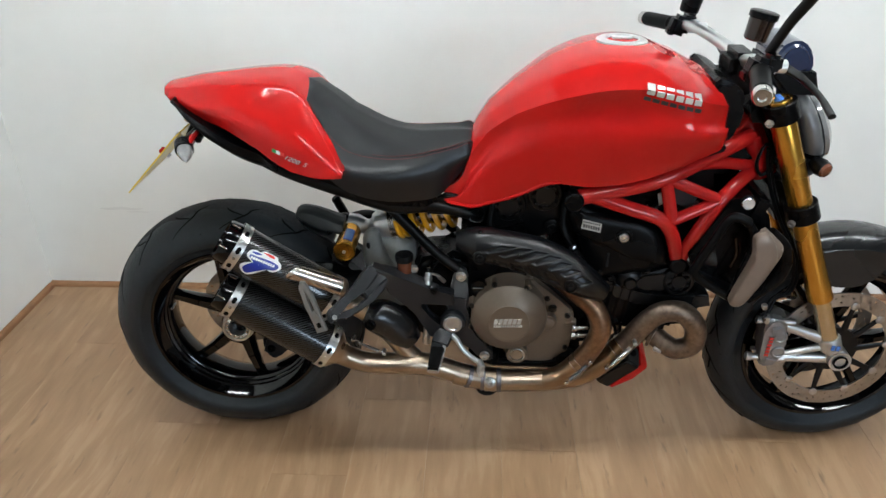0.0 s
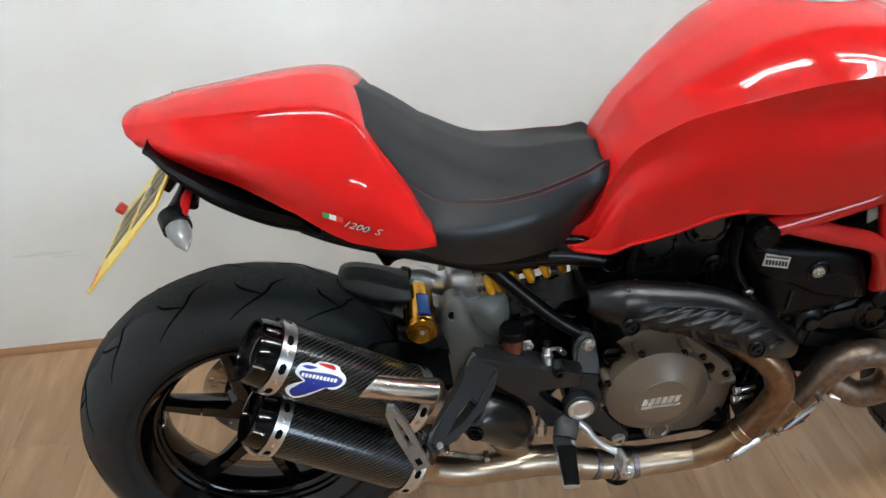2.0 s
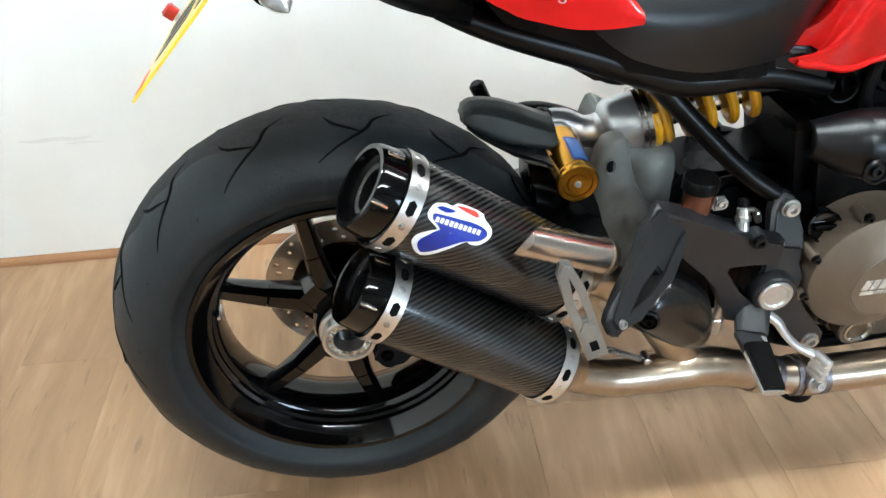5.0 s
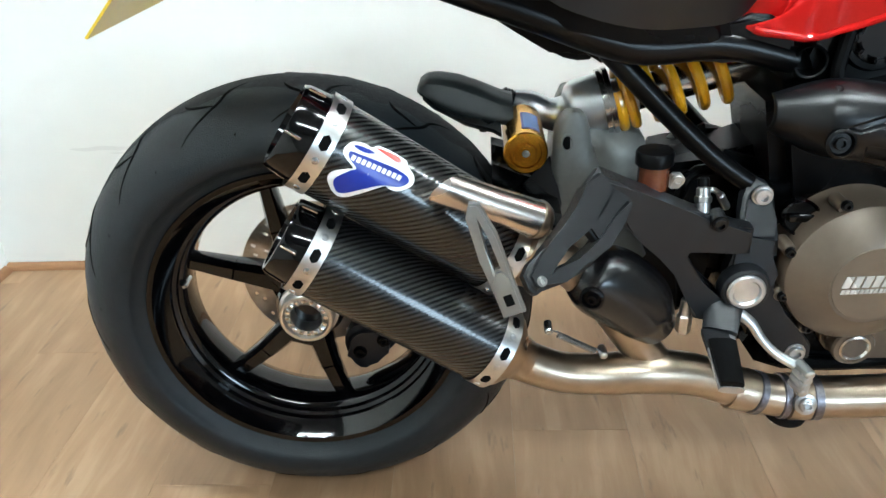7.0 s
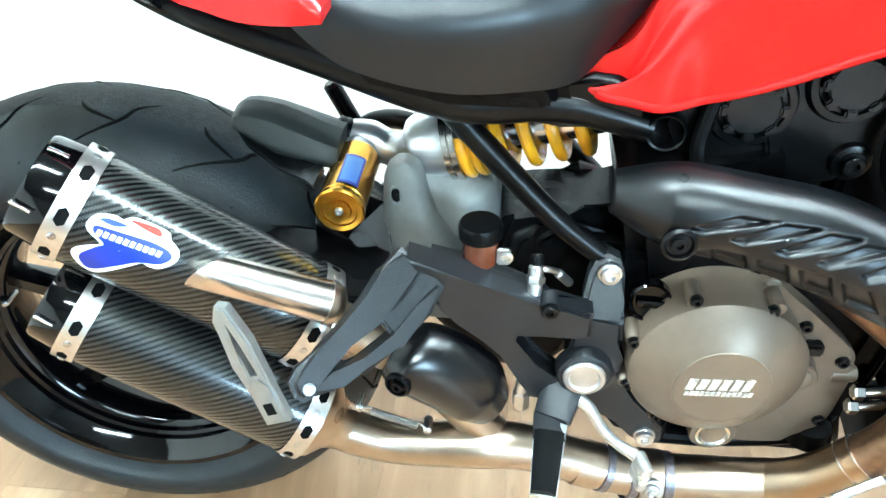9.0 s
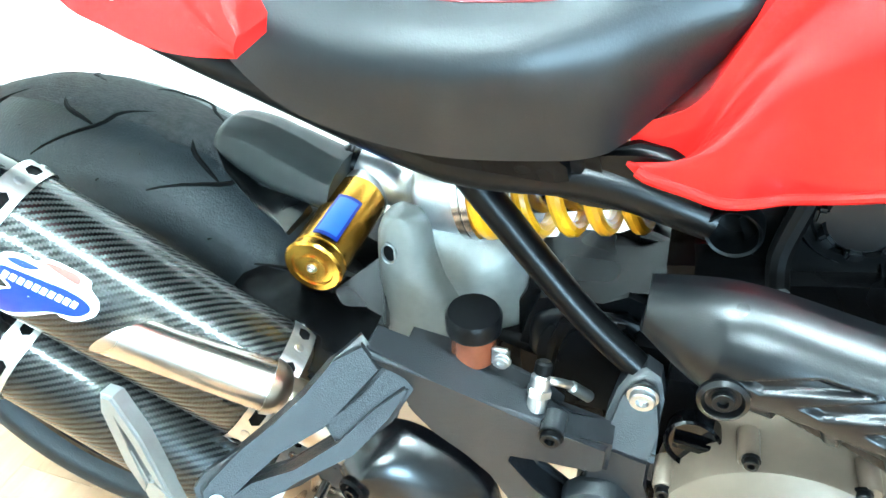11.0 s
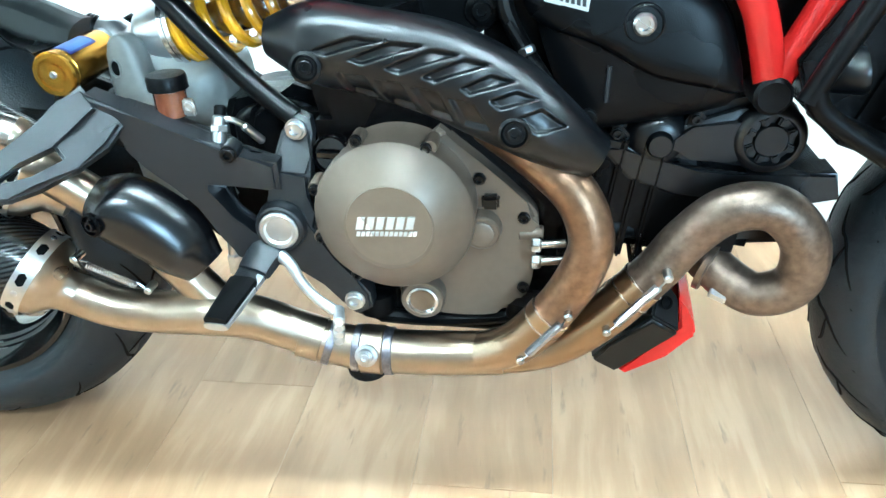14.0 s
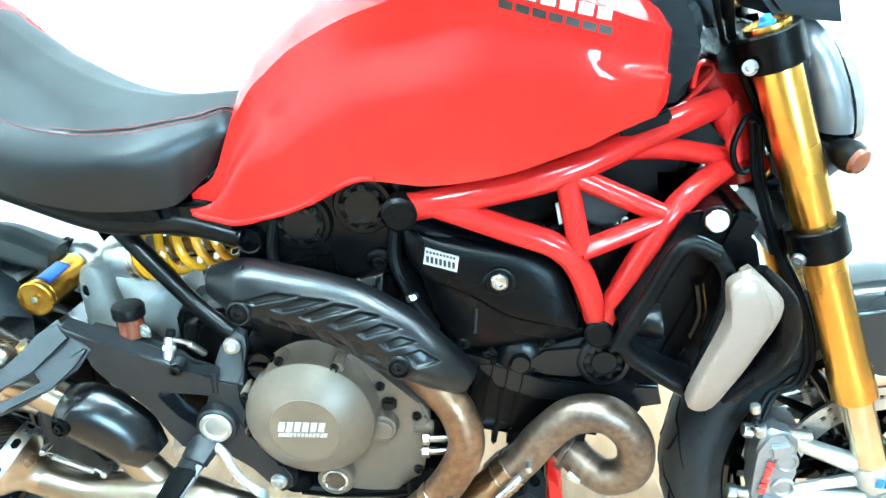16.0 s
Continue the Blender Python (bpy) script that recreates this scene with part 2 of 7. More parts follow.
def floor_wood():
    """Wood-print vinyl: long grain along y, knots, tone by piece."""
    m = bpy.data.materials.new("oak_print_vinyl")
    n, l, b = nodes_of(m)
    tc, info = n.new("ShaderNodeTexCoord"), n.new("ShaderNodeObjectInfo")
    shift = n.new("ShaderNodeVectorMath")
    shift.operation = "MULTIPLY_ADD"
    comb = n.new("ShaderNodeCombineXYZ")
    for k in range(3):
        l.new(info.outputs["Random"], comb.inputs[k])
    shift.inputs[1].default_value = (17.0, 31.0, 5.0)
    l.new(comb.outputs[0], shift.inputs[0]), l.new(tc.outputs["Object"], shift.inputs[2])
    warp = n.new("ShaderNodeTexNoise")
    warp.inputs["Scale"].default_value, warp.inputs["Detail"].default_value = 2.2, 2
    l.new(shift.outputs[0], warp.inputs["Vector"])
    bend = n.new("ShaderNodeVectorMath")
    bend.operation = "MULTIPLY_ADD"
    bend.inputs[1].default_value = (0.10, 0.0, 0.0)
    l.new(warp.outputs["Color"], bend.inputs[0]), l.new(shift.outputs[0], bend.inputs[2])
    cols = []
    for scale, stretch, detail in ((9, (3.4, 0.50, 1), 5), (60, (3.0, 0.12, 1), 3), (3.0, (1.6, 0.8, 1), 2)):
        mp, t = n.new("ShaderNodeMapping"), n.new("ShaderNodeTexNoise")
        mp.inputs["Scale"].default_value = stretch
        t.inputs["Scale"].default_value, t.inputs["Detail"].default_value = scale, detail
        l.new(bend.outputs[0], mp.inputs[0]), l.new(mp.outputs[0], t.inputs["Vector"])
        cols.append(t.outputs[0])
    s1, s2 = n.new("ShaderNodeMath"), n.new("ShaderNodeMath")
    s1.operation = s2.operation = "MULTIPLY_ADD"
    s1.inputs[1].default_value, s2.inputs[1].default_value = 0.12, 0.55
    l.new(cols[1], s1.inputs[0]), l.new(cols[0], s1.inputs[2])
    l.new(cols[2], s2.inputs[0]), l.new(s1.outputs[0], s2.inputs[2])
    ramp = n.new("ShaderNodeValToRGB")
    e = ramp.color_ramp.elements
    e[0].position, e[0].color = 0.55, (0.258, 0.154, 0.079, 1)
    e[1].position, e[1].color = 1.25, (0.380, 0.243, 0.138, 1)
    mid = e.new(0.86)
    mid.color = (0.325, 0.198, 0.106, 1)
    l.new(s2.outputs[0], ramp.inputs[0])
    tone = n.new("ShaderNodeMapRange")
    tone.inputs["To Min"].default_value, tone.inputs["To Max"].default_value = 0.965, 1.035
    l.new(info.outputs["Random"], tone.inputs[0])
    mul = n.new("ShaderNodeVectorMath")
    mul.operation = "SCALE"
    l.new(ramp.outputs[0], mul.inputs[0]), l.new(tone.outputs[0], mul.inputs["Scale"])
    fleck, fm, fr, dark = n.new("ShaderNodeTexNoise"), n.new("ShaderNodeMapping"), n.new("ShaderNodeMapRange"), n.new("ShaderNodeMix")
    fm.inputs["Scale"].default_value = (4.2, 0.75, 1.0)
    fleck.inputs["Scale"].default_value, fleck.inputs["Detail"].default_value = 13.0, 4
    fr.inputs["From Min"].default_value, fr.inputs["From Max"].default_value = 0.635, 0.76
    fr.inputs["To Max"].default_value = 0.6
    l.new(shift.outputs[0], fm.inputs[0]), l.new(fm.outputs[0], fleck.inputs["Vector"]), l.new(fleck.outputs[0], fr.inputs[0])
    dark.data_type = "RGBA"
    dark.inputs["B"].default_value = (0.11, 0.075, 0.048, 1)
    l.new(fr.outputs[0], dark.inputs["Factor"]), l.new(mul.outputs[0], dark.inputs["A"])
    l.new(dark.outputs["Result"], b.inputs["Base Color"])
    b.inputs["Roughness"].default_value = 0.42
    bp = n.new("ShaderNodeBump")
    bp.inputs["Strength"].default_value, bp.inputs["Distance"].default_value = 0.05, 0.002
    l.new(cols[1], bp.inputs["Height"]), l.new(bp.outputs[0], b.inputs["Normal"])
    return m


FLOOR = floor_wood()


def glow(name, colour, strength):
    m = bpy.data.materials.new(name)
    n, l, b = nodes_of(m)
    b.inputs["Emission Color"].default_value, b.inputs["Emission Strength"].default_value = (*colour, 1), strength
    return m


TUBE_GLOW = glow("fluorescent_tube", (1.0, 0.96, 0.89), 33)

# ---------------------------------------------------------------- building helpers
M = -0.027          # the motorcycle's middle plane, y


def finish(name, bm, material, angle=35):
    bmesh.ops.recalc_face_normals(bm, faces=bm.faces)
    me = bpy.data.meshes.new(name)
    for f in bm.faces:
        f.smooth = True
    bm.to_mesh(me)
    bm.free()
    me.set_sharp_from_angle(angle=radians(angle))
    me.materials.append(material)
    return new(name, me)


BASE = {}


def part(name, bm, material, parent, label="", angle=35):
    """ONE mesh under a thing or under a part; the mesh is given in world metres."""
    ob = finish(name, bm, material, angle)
    ob.parent = parent
    ob.matrix_parent_inverse = BASE.get(parent.name, Matrix.Identity(4))
    return tagged(ob, label=label)


def thing(name, at, label, category, group="", kind=""):
    ob = new(name)
    ob.location = at
    BASE[ob.name] = Matrix.Translation(Vector(at)).inverted()
    return tagged(ob, label, category, group, kind)


def mirror(p):
    return (p[0], 2 * M - p[1], p[2])


def curve(pts, n=6, closed=False):
    """A smooth line through the points (Catmull-Rom), n steps a span."""
    pts = [Vector(p) for p in pts]
    if len(pts) < 3:
        return pts
    out = []
    spans = len(pts) if closed else len(pts) - 1
    for i in range(spans):
        if closed:
            a, b, c, d = (pts[(i + k) % len(pts)] for k in (-1, 0, 1, 2))
        else:
            a, b, c, d = pts[max(i - 1, 0)], pts[i], pts[i + 1], pts[min(i + 2, len(pts) - 1)]
        for k in range(n):
            t = k / n
            out.append(0.5 * (2 * b + (c - a) * t + (2 * a - 5 * b + 4 * c - d) * t * t + (3 * b - a - 3 * c + d) * t ** 3))
    if not closed:
        out.append(pts[-1])
    return out


def skin(bm, rings, closed_ring=True, caps=True, loop=False, uv=None):
    """Faces between rings of equal length."""
    vs = [[bm.verts.new(p) for p in r] for r in rings]
    layer = bm.loops.layers.uv.verify() if uv else None
    k = len(vs[0])
    for i in range(len(vs) if loop else len(vs) - 1):
        a, b = vs[i], vs[(i + 1) % len(vs)]
        for j in range(k if closed_ring else k - 1):
            jj = (j + 1) % k
            f = bm.faces.new((a[j], a[jj], b[jj], b[j]))
            if layer:
                for lp, (p, q) in zip(f.loops, ((i, j), (i, j + 1), (i + 1, j + 1), (i + 1, j))):
                    lp[layer].uv = uv(p, q)
    if caps and closed_ring and not loop:
        bm.faces.new(vs[0][::-1]), bm.faces.new(vs[-1])
    return vs


def tube(bm, pts, r, seg=12, n=6, caps=True, closed=False, flat=1.0, smooth=True):
    """A round bar or pipe along points; r is one radius or one for each end or point."""
    line = curve(pts, n, closed) if smooth else [Vector(p) for p in pts]
    rr = [r] * len(line) if not hasattr(r, "__len__") else [float(q) for q in np.interp(np.linspace(0, 1, len(line)), np.linspace(0, 1, len(r)), r)]
    rings, up = [], None
    for i, p in enumerate(line):
        if closed:
            d = (line[(i + 1) % len(line)] - line[i - 1]).normalized()
        else:
            d = (line[min(i + 1, len(line) - 1)] - line[max(i - 1, 0)]).normalized()
        if up is None:
            up = d.orthogonal().normalized()
        up = (up - d * up.dot(d)).normalized()
        side = d.cross(up)
        rings.append([p + rr[i] * (math.cos(a) * up + flat * math.sin(a) * side) for a in (2 * math.pi * k / seg for k in range(seg))])
    skin(bm, rings, caps=caps and not closed, loop=closed)


def lathe(bm, at, axis, profile, seg=32, caps=True, closed=False, uv=False):
    """Turn a profile of (along, radius) about an axis."""
    ax = Vector(axis).normalized()
    up = ax.orthogonal().normalized()
    side = ax.cross(up)
    at = Vector(at)
    rings = [[at + ax * float(s) + max(float(r), 1e-5) * (math.cos(a) * up + math.sin(a) * side) for a in (2 * math.pi * k / seg for k in range(seg))] for s, r in profile]
    rad = max(r for _, r in profile)
    skin(bm, rings, caps=caps and not closed, loop=closed, uv=(lambda i, j: (2 * math.pi * rad * j / seg, profile[i % len(profile)][0])) if uv else None)


def cyl(bm, a, b, r, seg=20, bevel=0.002):
    """A turned bar from a to b with eased ends."""
    a, b = Vector(a), Vector(b)
    h = (b - a).length
    e = min(bevel, h * 0.3, r * 0.5)
    lathe(bm, a, b - a, [(0, r - e), (e, r), (h - e, r), (h, r - e)], seg)


def merge(bm, tmp, m=None):
    if m is not None:
        bmesh.ops.transform(tmp, matrix=m, verts=tmp.verts)
    me = bpy.data.meshes.new("tmp")
    tmp.to_mesh(me)
    tmp.free()
    bm.from_mesh(me)
    bpy.data.meshes.remove(me)


def plate(bm, outline, y0, y1, bevel=0.003, m=None, rounded=0, seg=2):
    """A slab: an outline in (x, z) between y0 and y1, its edges eased. rounded: smooth the outline."""
    tmp = bmesh.new()
    pts = [Vector((a, 0, b)) for a, b in outline]
    if rounded:
        pts = curve(pts, rounded, True)
    lo = [tmp.verts.new((p.x, y0, p.z)) for p in pts]
    hi = [tmp.verts.new((p.x, y1, p.z)) for p in pts]
    tmp.faces.new(lo), tmp.faces.new(hi[::-1])
    for i in range(len(pts)):
        j = (i + 1) % len(pts)
        tmp.faces.new((lo[i], hi[i], hi[j], lo[j]))
    if bevel:
        rim = [e for e in tmp.edges if abs(e.verts[0].co.y - e.verts[1].co.y) < 1e-6]
        bmesh.ops.bevel(tmp, geom=rim, offset=bevel, segments=seg, affect="EDGES", clamp_overlap=True)
    merge(bm, tmp, m)


def cushion(bm, outline, edge, top, back, m=None, rounded=2, roll=7):
    """A domed moulding: an outline in (x, z), its rim at y = edge, its middle at y = top, its foot at y = back."""
    tmp = bmesh.new()
    pts = curve([Vector((a, 0, b)) for a, b in outline], rounded, True)
    c = sum(pts, Vector()) / len(pts)
    rings = [[(p.x, back, p.z) for p in pts]]
    for k in (1.0, 0.985, 0.965, 0.94, 0.90, 0.84, 0.74, 0.60, 0.40, 0.20, 0.02):
        rings.append([(c.x + (p.x - c.x) * k, top + (edge - top) * k ** roll, c.z + (p.z - c.z) * k) for p in pts])
    skin(tmp, rings)
    merge(bm, tmp, m)


def prism(bm, front, shift, bevel=0.004, seg=2):
    """A solid from a flat front, given by its corners, drawn out along shift."""
    tmp = bmesh.new()
    a = [tmp.verts.new(p) for p in front]
    b = [tmp.verts.new(Vector(p) + Vector(shift)) for p in front]
    tmp.faces.new(a), tmp.faces.new(b[::-1])
    for i in range(len(a)):
        j = (i + 1) % len(a)
        tmp.faces.new((a[j], a[i], b[i], b[j]))
    bmesh.ops.recalc_face_normals(tmp, faces=tmp.faces[:])
    bmesh.ops.bevel(tmp, geom=tmp.edges[:], offset=bevel, segments=seg, affect="EDGES", clamp_overlap=True)
    merge(bm, tmp)


def block(bm, centre, size, bevel=0.004, m=None, seg=2):
    """A box with eased edges; m turns it about its centre."""
    tmp = bmesh.new()
    bmesh.ops.create_cube(tmp, size=1)
    bmesh.ops.scale(tmp, vec=size, verts=tmp.verts)
    if bevel:
        bmesh.ops.bevel(tmp, geom=tmp.edges[:], offset=bevel, segments=seg, affect="EDGES", clamp_overlap=True)
    merge(bm, tmp, Matrix.Translation(centre) @ (m or Matrix.Identity(4)))


def bolt(bm, at, axis, r=0.008, h=0.006):
    """A socket-head bolt: washer flange, head and hex recess."""
    lathe(bm, at, axis, [(0, r * 1.25), (h * 0.3, r * 1.25), (h * 0.3, r), (h * 0.9, r), (h, r * 0.9), (h, r * 0.52), (h * 0.4, r * 0.48), (h * 0.4, 0.0002)], 18, caps=False)


def bolts(name, material, parent, spots, r, h, axis=(0, -1, 0)):
    """One bolt, a part of its own, at each spot."""
    for p in spots:
        bm = bmesh.new()
        bolt(bm, p, axis, r, h)
        part(name, bm, material, parent)


def bar(bm, a, b, w0, w1, t0, t1, across=(0, 1, 0), n=1, swell=0.0):
    """A tapering spoke or strut from a to b: w in the plane, t across it, with rounded corners."""
    a, b = Vector(a), Vector(b)
    d = (b - a).normalized()
    y = Vector(across)
    y = (y - d * y.dot(d)).normalized()
    s = d.cross(y)
    rings = []
    for k in range(n + 1):
        f = k / n
        p, w, t = a.lerp(b, f), w0 + (w1 - w0) * f + swell * math.sin(math.pi * f), t0 + (t1 - t0) * f
        rings.append([p + s * w / 2 * cu + y * t / 2 * cv for cu, cv in ((1, 0.5), (0.6, 1), (-0.6, 1), (-1, 0.5), (-1, -0.5), (-0.6, -1), (0.6, -1), (1, -0.5))])
    skin(bm, rings)


def stations(table, x):
    """The row of a table of stations at x, smoothly between its rows."""
    xs = [r[0] for r in table]
    i = max(0, min(len(xs) - 2, int(np.searchsorted(xs, x)) - 1))
    rows = [np.array(table[k][1:]) for k in (max(i - 1, 0), i, i + 1, min(i + 2, len(xs) - 1))]
    t = min(1.0, max(0.0, (x - xs[i]) / (xs[i + 1] - xs[i])))
    a, b, c, d = rows
    return 0.5 * (2 * b + (c - a) * t + (2 * a - 5 * b + 4 * c - d) * t * t + (3 * b - a - 3 * c + d) * t ** 3)


def section(table, x, steps=6, dome=0.62, drop=0.012, under=False):
    """Half a cross-section, from the top's middle out and down: (half width, height)."""
    zt, ws, zs, wk, zk, wb, zb = stations(table, x)
    drop = (zt - zs) * dome ** 2 if drop is None else drop
    top = curve([(0, 0, zt), (dome * ws, 0, zt - drop), (ws, 0, zs)], steps)
    u = 0.018 * math.exp(-(((x - 0.88) / 0.09) ** 2)) if under else 0.0
    side = curve([(ws, 0, zs), (ws - u - 0.002, 0, zs - 0.042), (wk + u * 0.35, 0, zk - 0.01), (wb, 0, zb)] if under else [(ws, 0, zs), (wk, 0, zk), (wb, 0, zb)], steps)
    return [(p.x, p.z) for p in top + side[1:]]


def hull(bm, table, cuts=40, floor_in=0.5, ease=1.0, **kw):
    """A shell through the stations of a table, alike on both sides of the middle plane."""
    xs = table[0][0] + (table[-1][0] - table[0][0]) * np.linspace(0, 1, cuts) ** ease
    rings = []
    for x in xs:
        half = section(table, x, **kw)
        wb, zb = half[-1]
        right = [(x, M - w, z) for w, z in half] + [(x, M - wb * floor_in, zb + 0.004)]
        left = [(x, M + w, z) for w, z in half[1:]] + [(x, M + wb * floor_in, zb + 0.004)]
        rings.append(right + left[::-1])
    skin(bm, rings)


def flank(table, x, z, **kw):
    """The half width of such a shell at (x, z), on its side."""
    half = section(table, x, **kw)[::-1]
    zz, ww = [p[1] for p in half], [p[0] for p in half]
    order = np.argsort(zz)
    return float(np.interp(z, np.array(zz)[order], np.array(ww)[order]))


def decal(bm, table, quad, lift=0.0012, nx=6, **kw):
    """A thin patch on the right side of a shell; quad: its corners in (x, z), round."""
    q = [Vector((a, b)) for a, b in quad]
    rings = []
    for i in range(nx + 1):
        f = i / nx
        a, b = q[0].lerp(q[1], f), q[3].lerp(q[2], f)
        row = []
        for g in (0, 0.5, 1):
            p = a.lerp(b, g)
            row.append((p.x, M - flank(table, p.x, p.y, **kw) - lift, p.y))
        rings.append(row)
    skin(bm, rings, closed_ring=False, caps=False)


def bars(bm, at, u, v, n, size, gap=0.25, out=(0, -1, 0), thick=0.0012, slant=0.25):
    """A row of n slanting blocks that stands for a line of print. size: length and height of the row."""
    at, u, v, out = Vector(at), Vector(u).normalized(), Vector(v).normalized(), Vector(out).normalized()
    w = size[0] / n
    for k in range(n):
        a = at + u * w * k
        c = [a, a + u * w * (1 - gap), a + u * (w * (1 - gap) + size[1] * slant) + v * size[1], a + u * size[1] * slant + v * size[1]]
        lo, hi = [bm.verts.new(p) for p in c], [bm.verts.new(p + out * thick) for p in c]
        bm.faces.new(hi)
        for i in range(4):
            bm.faces.new((lo[i], lo[(i + 1) % 4], hi[(i + 1) % 4], hi[i]))


# ---------------------------------------------------------------- the room


def slab(name, lo, hi, material, label, category, bevel=0.0):
    bm = bmesh.new()
    block(bm, [(a + b) / 2 for a, b in zip(lo, hi)], [b - a for a, b in zip(lo, hi)], bevel)
    return tagged(finish(name, bm, material), label, category, kind="structure")


TH = 0.12
ground = slab("floor", (WEST - TH, SOUTH - TH, -0.15), (EAST + TH, NORTH + TH, -0.006), BEAD, "wood-print vinyl plank floor of a showroom", "floor")
wall_north = slab("wall_north", (WEST - TH, NORTH, -0.006), (EAST + TH, NORTH + TH, CEIL), WALL, "plain white painted wall behind the motorcycle", "wall")
slab("wall_west", (WEST - TH, SOUTH, -0.006), (WEST, NORTH, CEIL), WALL, "plain white painted side wall with a faint corner line", "wall")
# out of view; closes the room and keeps bounce light low
slab("wall_east", (EAST, SOUTH, -0.006), (EAST + TH, NORTH, CEIL), WALL_LOW_FILL, "unseen far side wall, darkened to cut fill light", "wall")
bm = bmesh.new()
for lo, hi in (((WEST - TH, -0.006), (WIN[0], CEIL)), ((WIN[1], -0.006), (EAST + TH, CEIL)), ((WIN[0], -0.006), (WIN[1], WIN[2])), ((WIN[0], WIN[3]), (WIN[1], CEIL))):
    block(bm, ((lo[0] + hi[0]) / 2, SOUTH - TH / 2, (lo[1] + hi[1]) / 2), (hi[0] - lo[0], TH, hi[1] - lo[1]), 0)
tagged(finish("wall_south", bm, WALL_LOW_FILL), "unseen wall with a window opening, darkened to cut fill light", "wall", kind="structure")
slab("ceiling", (WEST - TH, SOUTH - TH, CEIL), (EAST + TH, NORTH + TH, CEIL + 0.1), CEIL_MAT, "flat unseen ceiling, darkened to cut reflected haze", "ceiling")
for name, a, b in (("trim_north", (WEST, NORTH), (EAST, NORTH)), ("trim_west", (WEST, SOUTH), (WEST, NORTH))):
    bm = bmesh.new()
    r = 0.017
    quarter = [(0, 0)] + [(r * math.cos(t), r * math.sin(t)) for t in np.linspace(0, math.pi / 2, 6)]
    if name == "trim_north":
        rings = [[(x, NORTH - 0.001 - d, h) for d, h in quarter] for x in (WEST + 0.001, EAST)]
    else:
        rings = [[(WEST + 0.001 + d, y, h) for d, h in quarter] for y in (SOUTH, NORTH - 0.019)]
    skin(bm, rings)
    tagged(finish(name, bm, BEAD), "narrow varnished wooden bead along the foot of the wall", "trim", kind="structure")
bm = bmesh.new()
for (x, z, w, h) in ((-0.64, 0.318, 0.16, 0.010), (-0.58, 0.306, 0.09, 0.005)):
    plate(bm, [(x + w / 2 * math.cos(t), z + h / 2 * math.sin(t) * (1 + 0.4 * math.sin(5 * t))) for t in np.linspace(0, 2 * math.pi, 24, endpoint=False)], NORTH - 0.0006, NORTH + 0.001, 0)
part("scuff_mark", bm, SMUDGE, wall_north, "faint grey rubbed mark on the paint")

for x, y in TUBE_ROWS:
    lamp = thing("ceiling_light", (x, y, CEIL), "twin fluorescent tube batten on the grey ceiling", "ceiling light", "ceiling lights")
    bm = bmesh.new()
    block(bm, (x, y, CEIL - 0.031), (1.3, 0.10, 0.06), 0.006)
    part("housing", bm, LAMP_BODY, lamp)
    for dy in (-0.05, 0.05):
        bm = bmesh.new()
        cyl(bm, (x - 0.6, y + dy, CEIL - 0.075), (x + 0.6, y + dy, CEIL - 0.075), 0.014, 12)
        part("tube", bm, TUBE_GLOW, lamp)

# ---------------------------------------------------------------- the motorcycle
bike = thing("motorcycle", (0.75, M, 0), "red naked sports motorcycle with gold fork and twin carbon silencers", "motorcycle")
bike.location = (0.756, M + 0.006, 0.009)
REAR, FRONT = Vector((-0.007, M + 0.008, 0.3185)), Vector((1.516, M, 0.293))
STEER = 3.0          # degrees that the bars are turned to the left


def tread_point(turn, R, w, H, a, th, lift=0.0):
    r = R - H * (1 - math.sqrt(max(0.0, 1 - (0.97 * a) ** 2))) + lift
    return turn @ Vector((r * math.cos(th), a * w / 2, r * math.sin(th)))


